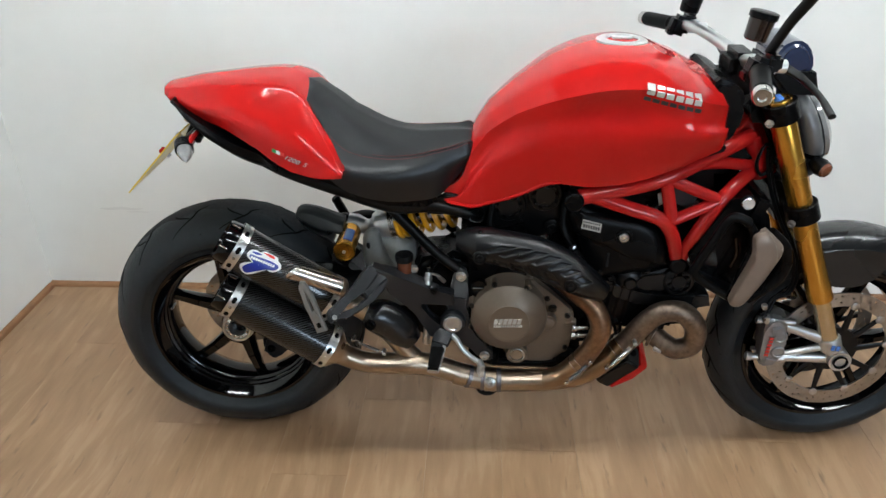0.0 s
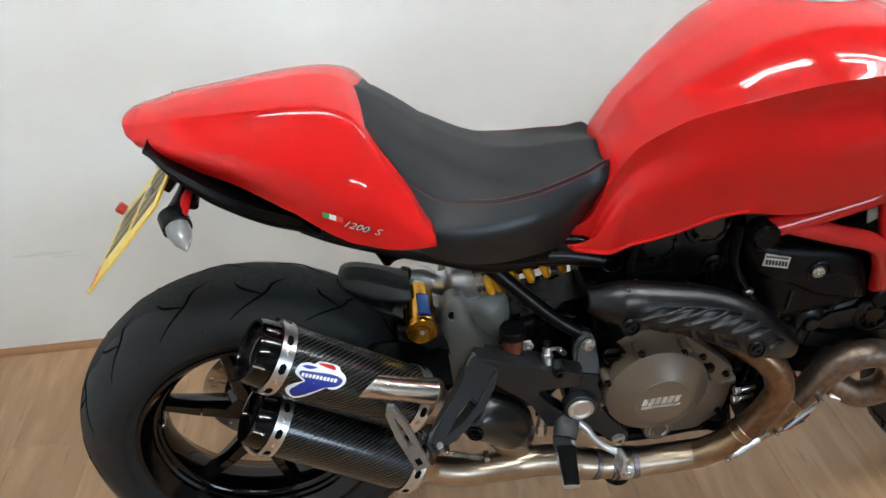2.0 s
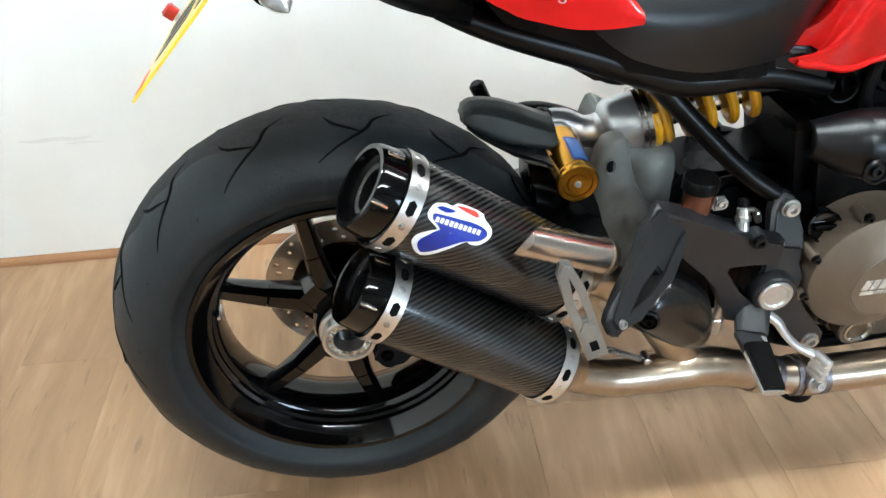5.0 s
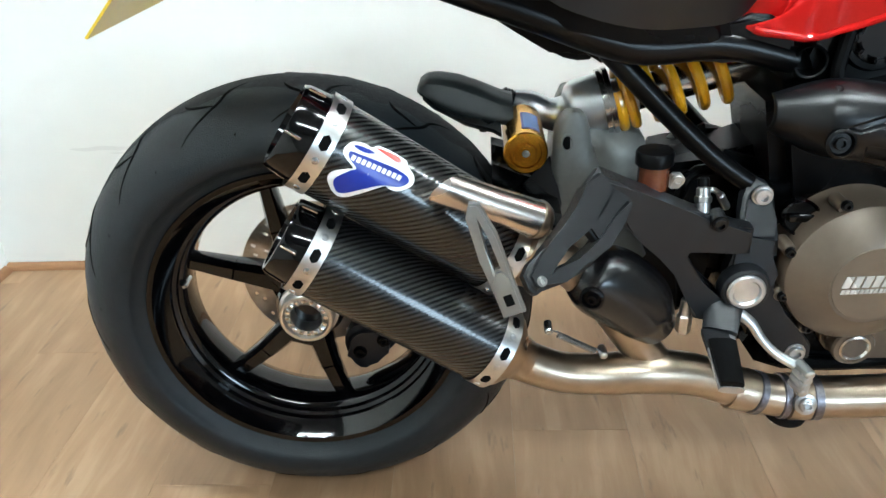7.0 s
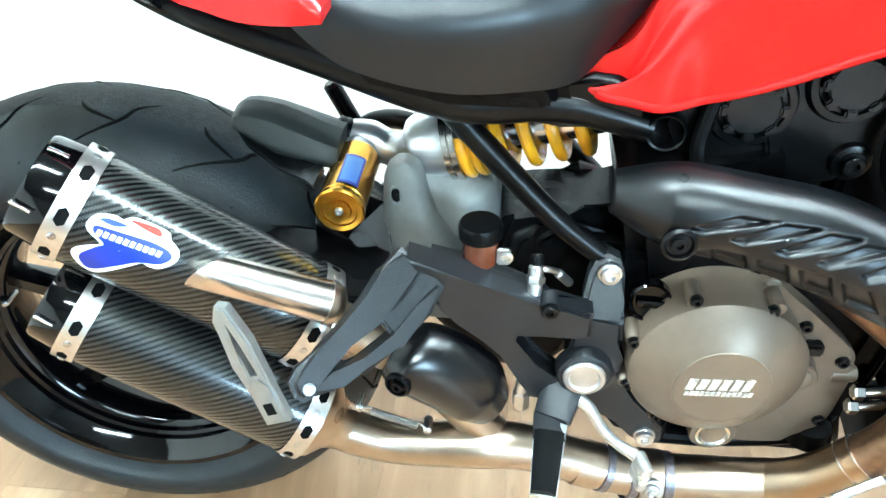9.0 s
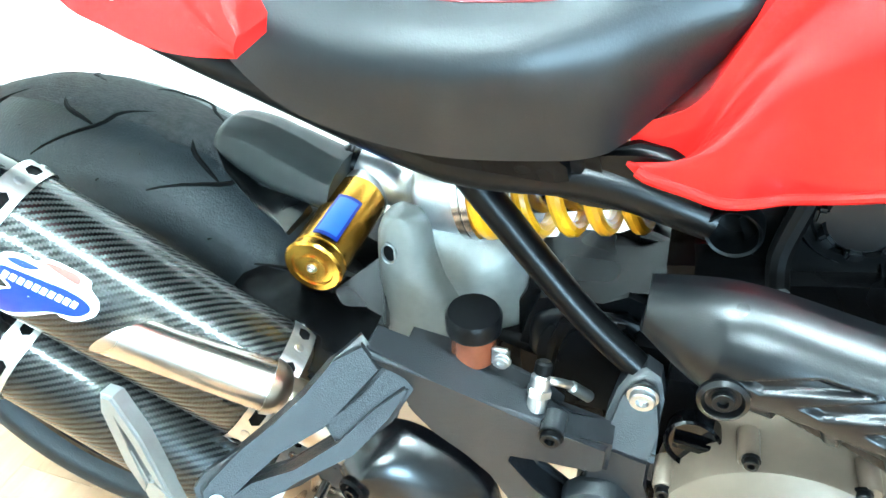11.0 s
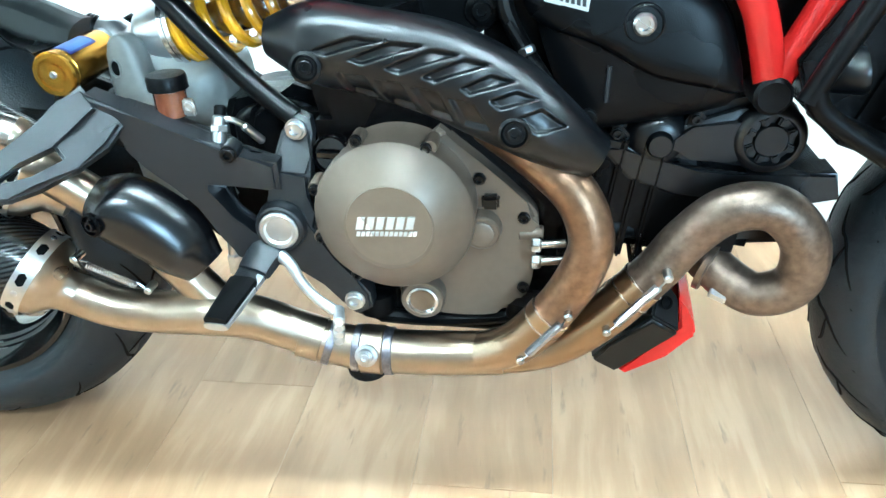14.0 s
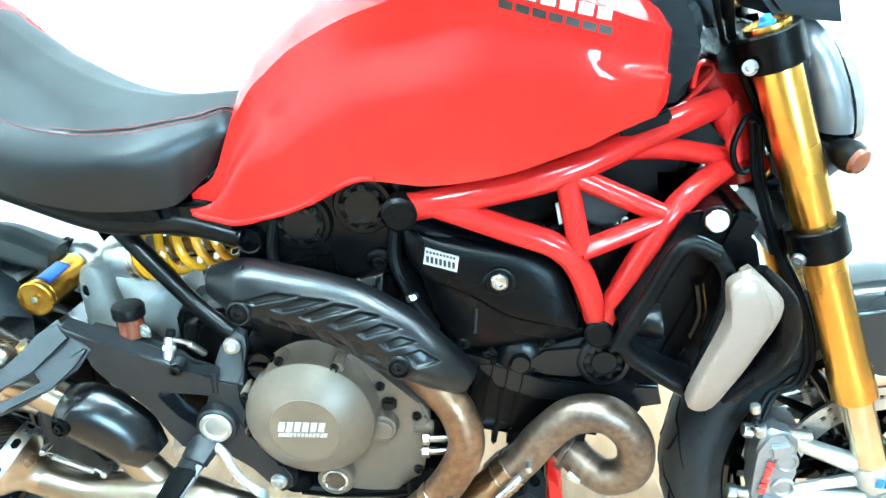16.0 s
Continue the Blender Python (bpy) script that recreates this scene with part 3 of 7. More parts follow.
def wheel(name, centre, R, w, H, rim_r, rim_w, spoke_w, first, yaw, lean, label):
    """A cast wheel with three forked spokes, its tyre and the tread's grooves."""
    turn = Matrix.Translation(centre) @ Matrix.Rotation(radians(yaw), 4, "Z") @ Matrix.Rotation(radians(-lean), 4, "X")
    bm = bmesh.new()
    hw = rim_w / 2
    prof = [(-hw, rim_r + 0.006), (-hw - 0.004, rim_r + 0.004), (-hw - 0.003, rim_r - 0.003), (-hw + 0.012, rim_r - 0.011), (-hw + 0.022, rim_r - 0.020), (-hw + 0.030, rim_r - 0.0205), (-hw + 0.033, rim_r - 0.0255), (-hw + 0.041, rim_r - 0.0262), (-hw + 0.044, rim_r - 0.031), (-hw * 0.35, rim_r - 0.034), (hw * 0.35, rim_r - 0.034), (hw - 0.022, rim_r - 0.020), (hw - 0.012, rim_r - 0.011), (hw + 0.003, rim_r - 0.003), (hw + 0.004, rim_r + 0.004), (hw, rim_r + 0.006)]
    tmp = bmesh.new()
    lathe(tmp, (0, 0, 0), (0, 1, 0), prof, 80, closed=True)
    merge(bm, tmp, turn)
    wh = part(name, bm, BLACK_GLOSS, bike, label)
    for k in range(3):
        bm, tmp = bmesh.new(), bmesh.new()
        mid = radians(first + 120 * k)
        hubp, fork = (0.035 * math.cos(mid), 0, 0.035 * math.sin(mid)), (0.080 * math.cos(mid), -0.004, 0.080 * math.sin(mid))
        bar(tmp, hubp, fork, 0.058, 0.050, 0.060, 0.044)
        for s in (-1, 1):
            e = mid + s * radians(27.5)
            knee = (0.12 * math.cos(mid + s * radians(24)), -0.006, 0.12 * math.sin(mid + s * radians(24)))
            start = (0.050 * math.cos(mid + s * radians(14)), 0, 0.050 * math.sin(mid + s * radians(14)))
            bar(tmp, start, knee, spoke_w * 1.7, spoke_w * 1.2, 0.050, 0.042)
            bar(tmp, knee, ((rim_r - 0.028) * math.cos(e), -0.004, (rim_r - 0.028) * math.sin(e)), spoke_w * 1.2, spoke_w * 0.9, 0.042, 0.034)
        merge(bm, tmp, turn)
        part("spoke", bm, BLACK_GLOSS, wh)
    bm, tmp = bmesh.new(), bmesh.new()
    lathe(tmp, (0, -0.055, 0), (0, 1, 0), [(0, 0.030), (0.0, 0.044), (0.012, 0.050), (0.09, 0.050), (0.11, 0.044), (0.11, 0.03)], 32)
    merge(bm, tmp, turn)
    part("hub", bm, BLACK_GLOSS, wh)
    bm = bmesh.new()
    tmp = bmesh.new()
    aa = np.linspace(-1, 1, 27)
    prof = [(a * w / 2, R - H * (1 - math.sqrt(max(0.0, 1 - (0.97 * a) ** 2)))) for a in aa]
    r_end = prof[-1][1]
    bead = [(w / 2 * 0.985, r_end - 0.014), (w / 2 * 0.95, r_end - 0.020), (w / 2 * 0.93, r_end - 0.021), (hw + 0.003, rim_r + 0.010), (hw - 0.004, rim_r - 0.004)]
    prof = [(-s, r) for s, r in bead[::-1]] + prof + bead
    lathe(tmp, (0, 0, 0), (0, 1, 0), prof, 112, closed=True)
    merge(bm, tmp, turn)
    part("tyre", bm, RUBBER, wh, "black road tyre with worn grooves")
    bm = bmesh.new()
    n = 15 if R > 0.31 else 18
    for k in range(n):
        for s in (-1, 1):
            base = 2 * math.pi * (k + (0.5 if s > 0 else 0.0)) / n
            for pts in (((0.10, 0.00), (0.30, 0.10), (0.52, 0.15), (0.84, 0.33)), ((0.52, 0.15), (0.40, 0.26), (0.24, 0.30)), ((0.62, -0.02), (0.90, 0.08))):
                line = [tread_point(turn, R, w, H, s * a, base + d, -0.0012) for a, d in curve2(pts)]
                tube(bm, line, [0.0012, 0.0030, 0.0028, 0.0012], 6, smooth=False)
    tagged(part("tread_groove", bm, HOLLOW_SHADE, wh), kind="stuff")
    return wh, turn


def curve2(pts, n=4):
    return [(p.x, p.y) for p in curve([(a, b, 0) for a, b in pts], n)]


def disc(bm, centre, axis_turn, y, r0, r1, holes, hole_r=0.0042, thick=0.005):
    """A drilled brake disc: each hole goes through it."""
    tmp = bmesh.new()
    nr, ns = 6, holes * 2
    for side in (0, 1):
        yy = y + (side - 0.5) * thick
        grid = [[tmp.verts.new(((r0 + (r1 - r0) * i / nr) * math.cos(2 * math.pi * j / ns), yy, (r0 + (r1 - r0) * i / nr) * math.sin(2 * math.pi * j / ns))) for j in range(ns)] for i in range(nr + 1)]
        for i in range(nr):
            for j in range(ns):
                if i in (1, 3, 4) and (j + 2 * i) % 6 == 0:
                    continue
                jj = (j + 1) % ns
                tmp.faces.new((grid[i][j], grid[i][jj], grid[i + 1][jj], grid[i + 1][j]))
        if side == 0:
            first = grid
        else:
            for i in (0, nr):
                for j in range(ns):
                    jj = (j + 1) % ns
                    tmp.faces.new((first[i][j], first[i][jj], grid[i][jj], grid[i][j]))
    merge(bm, tmp, axis_turn)


rear_wheel, turn_r = wheel("rear_wheel", REAR, 0.3275, 0.190, 0.088, 0.2180, 0.150, 0.024, 131, 3, 2, "gloss black cast rear wheel with forked spokes")
bm = bmesh.new()
disc(bm, REAR, turn_r, 0.062, 0.078, 0.1225, 48)
part("brake_disc", bm, DISC, rear_wheel, "drilled steel rear brake disc")
bm = bmesh.new()
tmp = bmesh.new()
lathe(tmp, (0, 0.055, 0), (0, 1, 0), [(0, 0.03), (0.0, 0.082), (0.012, 0.082), (0.012, 0.03)], 40)
merge(bm, tmp, turn_r)
part("disc_carrier", bm, BLACK_CAST, rear_wheel)
HN = REAR + Vector((0.004, -0.048, 0.006))
bm = bmesh.new()
lathe(bm, HN, (0, -1, 0), [(-0.02, 0.044), (0.012, 0.043), (0.014, 0.039), (0.032, 0.0385), (0.034, 0.037), (0.034, 0.033), (0.028, 0.031), (0.027, 0.024), (0.030, 0.0225), (0.0, 0.0215)], 40, caps=False)
hub_nut = part("hub_nut", bm, BAND, rear_wheel, "castellated steel hub nut with a locking ring")
for k in range(16):
    a = 2 * math.pi * k / 16
    bm = bmesh.new()
    block(bm, HN + Vector((0.0275 * math.cos(a), -0.029, 0.0275 * math.sin(a))), (0.006, 0.005, 0.006), 0.001, Matrix.Rotation(-a, 4, "Y"))
    part("nut_castle", bm, STEEL, hub_nut)
# black filling in the nut's middle, for the shade inside the bore
bm = bmesh.new()
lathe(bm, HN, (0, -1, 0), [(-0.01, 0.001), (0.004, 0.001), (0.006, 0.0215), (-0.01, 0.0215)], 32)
part("axle_bore_shade", bm, HOLLOW_SHADE, rear_wheel)
bm = bmesh.new()
v = radians(168)
cyl(bm, REAR + Vector((0.184 * math.cos(v), -0.012, 0.184 * math.sin(v))), REAR + Vector((0.180 * math.cos(v), -0.046, 0.180 * math.sin(v) + 0.004)), 0.0045, 10)
part("valve_stem", bm, BOLT, rear_wheel)
bm = bmesh.new()
wear = random.Random(7)
edge = [(-0.36 + 0.07 * wear.uniform(-1, 1), 0.40 + 0.07 * wear.uniform(-1, 1)) for _ in range(90)]
rings = [[tread_point(turn_r, 0.3275, 0.190, 0.088, a, th, 0.0006) for a in np.linspace(e[0], e[1], 9)] for th, e in zip(np.linspace(0, 2 * math.pi, 90, endpoint=False), edge)]
skin(bm, rings, closed_ring=False, caps=False, loop=True)
part("worn_shoulder", bm, SCUFF, rear_wheel, "greyed scuffed rubber on the tread")

front_wheel, turn_f = wheel("front_wheel", FRONT, 0.302, 0.120, 0.050, 0.2159, 0.090, 0.020, 95, STEER, 2, "gloss black cast front wheel with forked spokes")
for y in (-0.068, 0.068):
    bm = bmesh.new()
    disc(bm, FRONT, turn_f, y, 0.128, 0.165, 66)
    part("brake_disc", bm, DISC, front_wheel, "drilled steel front brake disc")
    bm = bmesh.new()
    tmp = bmesh.new()
    lathe(tmp, (0, y * 0.93 - 0.003, 0), (0, 1, 0), [(0, 0.03), (0, 0.062), (0.006, 0.062), (0.006, 0.03)], 36)
    merge(bm, tmp, turn_f)
    part("disc_carrier", bm, BLACK_SATIN, front_wheel)
    for k in range(10):
        a = 2 * math.pi * k / 10
        bm, tmp = bmesh.new(), bmesh.new()
        bar(tmp, (0.055 * math.cos(a), y * 0.93, 0.055 * math.sin(a)), (0.128 * math.cos(a + 0.12), y, 0.128 * math.sin(a + 0.12)), 0.018, 0.010, 0.006, 0.006)
        merge(bm, tmp, turn_f)
        part("carrier_arm", bm, BLACK_SATIN, front_wheel)
    for k in range(10):
        bm = bmesh.new()
        a = 2 * math.pi * k / 10 + 0.12
        p = turn_f @ Vector((0.130 * math.cos(a), y * 1.04, 0.130 * math.sin(a)))
        lathe(bm, p, (0, -1 if y < 0 else 1, 0), [(0, 0.010), (0.003, 0.010), (0.004, 0.006)], 14)
        part("disc_bobbin", bm, BOLT, front_wheel)

# ---- swingarm, rear caliper, hugger
# the upright of the swingarm, from its top: height, front and rear edge, half its depth
PILLAR = [(0.6095, 0.360, 0.367, 0.010), (0.606, 0.352, 0.374, 0.015), (0.598, 0.345, 0.380, 0.019), (0.585, 0.340, 0.384, 0.021), (0.565, 0.338, 0.387, 0.022), (0.535, 0.337, 0.397, 0.024), (0.505, 0.336, 0.414, 0.026), (0.475, 0.336, 0.440, 0.029), (0.440, 0.340, 0.452, 0.033), (0.400, 0.345, 0.470, 0.033)]
bm = bmesh.new()
bar(bm, (0.52, M + 0.045, 0.415), (0.30, M + 0.13, 0.40), 0.15, 0.12, 0.10, 0.06, n=4)
bar(bm, (0.30, M + 0.13, 0.40), (0.02, M + 0.115, 0.325), 0.12, 0.13, 0.06, 0.06, n=4)
lathe(bm, REAR + Vector((0, 0.07, 0)), (0, 1, 0), [(0, 0.03), (0, 0.062), (0.075, 0.062), (0.075, 0.03)], 36)
cushion(bm, [(0.360, 0.600), (0.385, 0.592), (0.417, 0.574), (0.440, 0.565), (0.460, 0.555), (0.466, 0.510), (0.460, 0.450), (0.40, 0.43), (0.35, 0.46), (0.345, 0.54)], M - 0.008, M - 0.036, M + 0.09, None, 3, 3)
rings = []
for z, x0, x1, d in PILLAR:
    rings.append([((x0 + x1) / 2 + (x1 - x0) / 2 * math.copysign(abs(math.cos(a)) ** 0.75, math.cos(a)), M - 0.062 + d + d * math.copysign(abs(math.sin(a)) ** 0.75, math.sin(a)), z) for a in (2 * math.pi * k / 28 for k in range(28))])
skin(bm, rings)
swing = part("swingarm", bm, SWING_GREY, bike, "grey cast single-sided swingarm", angle=50)
bm = bmesh.new()
plate(bm, [(0.462, 0.505), (0.482, 0.524), (0.520, 0.530), (0.560, 0.532), (0.625, 0.535), (0.63, 0.36), (0.50, 0.375), (0.475, 0.41)], M - 0.030, M + 0.075, 0.012, rounded=2, seg=3)
plate(bm, [(0.505, 0.515), (0.560, 0.528), (0.60, 0.50), (0.58, 0.42), (0.50, 0.42)], M - 0.052, M - 0.028, 0.010, rounded=3, seg=3)
part("hose_tray", bm, BLACK_PLASTIC, bike, "black plastic tray between swingarm and engine", angle=40)
# the swingarm's shaded part round the pivot, its shade put in as black
bm = bmesh.new()
plate(bm, [(0.355, 0.455), (0.45, 0.47), (0.56, 0.45), (0.560, 0.330), (0.505, 0.290), (0.450, 0.305), (0.390, 0.365)], -0.066, 0.03, 0.015, rounded=2, seg=3)
part("shaded_pivot_casting", bm, BLACK_CAST, swing, "swingarm casting round the pivot, coloured black for its shade", angle=50)
bm = bmesh.new()
lathe(bm, (0.355, M - 0.058, 0.571), (0, -1, 0), [(0, 0.0095), (0.0055, 0.0095), (0.0065, 0.0085), (0.0055, 0.0075), (-0.004, 0.007), (-0.004, 0.0001)], 24, caps=False)
bmesh.ops.scale(bm, vec=(0.78, 1, 1.25), space=Matrix.Translation((-0.355, 0, -0.571)), verts=bm.verts)
part("linkage_rim", bm, SWING_GREY, swing)
# dark disc on the upright, painted shade instead of a cut hole
bm = bmesh.new()
lathe(bm, (0.355, M - 0.0612, 0.571), (0, -1, 0), [(0, 0.0072), (0.0006, 0.0070), (0.0006, 0.0001)], 24, caps=False)
bmesh.ops.scale(bm, vec=(0.78, 1, 1.25), space=Matrix.Translation((-0.355, 0, -0.571)), verts=bm.verts)
part("linkage_hole_shade", bm, HOLLOW_SHADE, swing)
bm = bmesh.new()
plate(bm, [(0.022, 0.212), (0.028, 0.168), (0.050, 0.150), (0.082, 0.178), (0.106, 0.204), (0.098, 0.228), (0.05, 0.236)], M + 0.030, M + 0.10, 0.010, rounded=3, seg=3)
cal = part("rear_caliper", bm, GREY_CAST, bike, "dark grey rear brake caliper", angle=50)
bolts("caliper_bolt", BLACK_CAST, cal, [(0.046, M + 0.031, 0.190), (0.086, M + 0.031, 0.212)], 0.009, 0.008)

HUG = [(0.170, 0.632, 0.010, 0.631, 0.014, 0.629, 0.012, 0.626), (0.174, 0.641, 0.021, 0.636, 0.026, 0.630, 0.024, 0.626), (0.184, 0.647, 0.025, 0.640, 0.032, 0.627, 0.030, 0.620), (0.205, 0.647, 0.027, 0.638, 0.036, 0.617, 0.034, 0.608), (0.235, 0.639, 0.029, 0.628, 0.039, 0.606, 0.037, 0.597), (0.290, 0.616, 0.032, 0.609, 0.043, 0.597, 0.041, 0.588)]
bm = bmesh.new()
hull(bm, HUG, 50, ease=1.5, drop=None, dome=0.60)
hugger = part("rear_hugger", bm, DUSTY, bike, "black plastic hugger mudguard over the rear tyre", angle=60)
bm = bmesh.new()
hull(bm, [(0.262, 0.548, 0.050, 0.541, 0.062, 0.526, 0.060, 0.500), (0.300, 0.536, 0.052, 0.526, 0.064, 0.508, 0.062, 0.480), (0.334, 0.520, 0.040, 0.512, 0.050, 0.495, 0.048, 0.465)], 12)
part("hugger_base", bm, BLACK_PLASTIC, hugger)
bm = bmesh.new()
FLANGE = [((0.177, -0.050, 0.629), (0.180, -0.058, 0.628)), ((0.190, -0.058, 0.619), (0.196, -0.074, 0.618)), ((0.224, -0.067, 0.603), (0.231, -0.094, 0.604)), ((0.254, -0.069, 0.598), (0.264, -0.110, 0.600)), ((0.274, -0.070, 0.594), (0.274, -0.116, 0.596))]
skin(bm, [[Vector(a), Vector(b), Vector(b) + Vector((0, 0.003, -0.006)), Vector(a) + Vector((0, 0.003, -0.010))] for a, b in FLANGE])
part("hugger_flange", bm, SHIELD_BLACK, hugger, angle=60)
bm = bmesh.new()
prism(bm, [(0.338, -0.062, 0.547), (0.300, -0.098, 0.522), (0.312, -0.104, 0.508), (0.350, -0.100, 0.492)], (0.0, 0.01, -0.012), 0.002)
part("hugger_wing", bm, SHIELD_BLACK, hugger)
bm = bmesh.new()
plate(bm, [(0.20, 0.512), (0.335, 0.490), (0.345, 0.500), (0.33, 0.508), (0.22, 0.518)], M - 0.16, M - 0.05, 0.003)
part("chain_guard", bm, BLACK_PLASTIC, hugger)

# ---- shock absorber
SH0, SH1 = Vector((0.300, -0.018, 0.571)), Vector((0.590, -0.018, 0.645))
d = (SH1 - SH0).normalized()
bm = bmesh.new()
tube(bm, [(0.290, 0.002, 0.596), (0.312, 0.000, 0.590), (0.336, -0.006, 0.582), (0.358, -0.012, 0.582), (0.378, -0.018, 0.590)], [0.016, 0.022, 0.020, 0.025, 0.034], 20, n=6)
tube(bm, [(0.312, 0.010, 0.590), (0.306, -0.006, 0.582), (0.303, -0.022, 0.577)], [0.018, 0.022, 0.0255], 18, n=5)
lathe(bm, SH0 + d * 0.062, d, [(0, 0.024), (0.006, 0.034), (0.014, 0.0385), (0.046, 0.0385), (0.048, 0.036), (0.048, 0.026), (0.09, 0.026)], 36)
shock = part("shock_absorber", bm, ALU, bike, "silver rear shock absorber with a yellow coil spring", angle=50)
bm = bmesh.new()
lathe(bm, SH0 + d * 0.108, d, [(0, 0.030), (0, 0.043), (0.006, 0.043), (0.006, 0.039), (0.008, 0.039), (0.008, 0.044), (0.014, 0.044), (0.014, 0.03)], 40)
part("preload_collar", bm, STEEL, shock)
bm = bmesh.new()
cyl(bm, SH0 + d * 0.10, SH1, 0.022, 24)
part("damper_rod", bm, STEEL, shock)
bm = bmesh.new()
up = Vector((0, 1, 0))
side = d.cross(up)
coil = []
for k in range(24 * 6 + 1):
    turn = k / 24
    a = 2 * math.pi * turn + 2.6
    along = 0.127 + 0.011 * min(turn, 1) + 0.0285 * max(turn - 1, 0)
    coil.append(SH0 + d * along + 0.0375 * (math.cos(a) * up + math.sin(a) * side))
tube(bm, coil, 0.0068, 10, smooth=False)
part("spring", bm, YELLOW, shock, "yellow painted coil spring")
RS1 = Vector((0.302, -0.130, 0.575))
ra = Vector((0.0, -1.0, -0.02)).normalized()
L = 0.106
RS0 = RS1 - ra * L
bm = bmesh.new()
lathe(bm, RS0, ra, [(0, 0.020), (0.004, 0.0255), (L - 0.012, 0.0255), (L - 0.011, 0.024), (L - 0.009, 0.024), (L - 0.008, 0.0265), (L - 0.002, 0.0265), (L, 0.0245), (L, 0.019), (L - 0.002, 0.018), (L - 0.002, 0.013), (L, 0.012), (L, 0.0001)], 40)
part("reservoir", bm, GOLD_DARK, shock, "gold anodised reservoir can")
bm = bmesh.new()
bolt(bm, RS1, ra, 0.0035, 0.003)
part("reservoir_valve", bm, BOLT, shock)
side = Vector((1, 0, 0)) - ra * ra.x
side.normalize()
outw = ra.cross(side)
if outw.z < 0:
    outw = -outw
for k, (lo, hi, mt) in enumerate(((0.034, 0.090, BLUE), (0.038, 0.086, SKYBLUE))):
    bm = bmesh.new()
    rad = 0.0259 + 0.0004 * k
    arc = np.linspace(-0.15 + 0.10 * k, 0.75 - 0.10 * k, 8)
    skin(bm, [[RS0 + ra * q + rad * (math.cos(a) * outw + math.sin(a) * side) for a in arc] for q in (lo, hi)], closed_ring=False, caps=False)
    part("maker_label", bm, mt, shock)
bm = bmesh.new()
lathe(bm, (0.292, 0.000, 0.597), (-0.9, -0.1, 0.35), [(0, 0.010), (0.002, 0.015)] + [(0.004 + 0.002 * k, 0.015 + 0.001 * (k % 2)) for k in range(7)] + [(0.019, 0.011)], 18)
part("adjuster_knob", bm, BLACK_PLASTIC, shock)

# ---- silencers

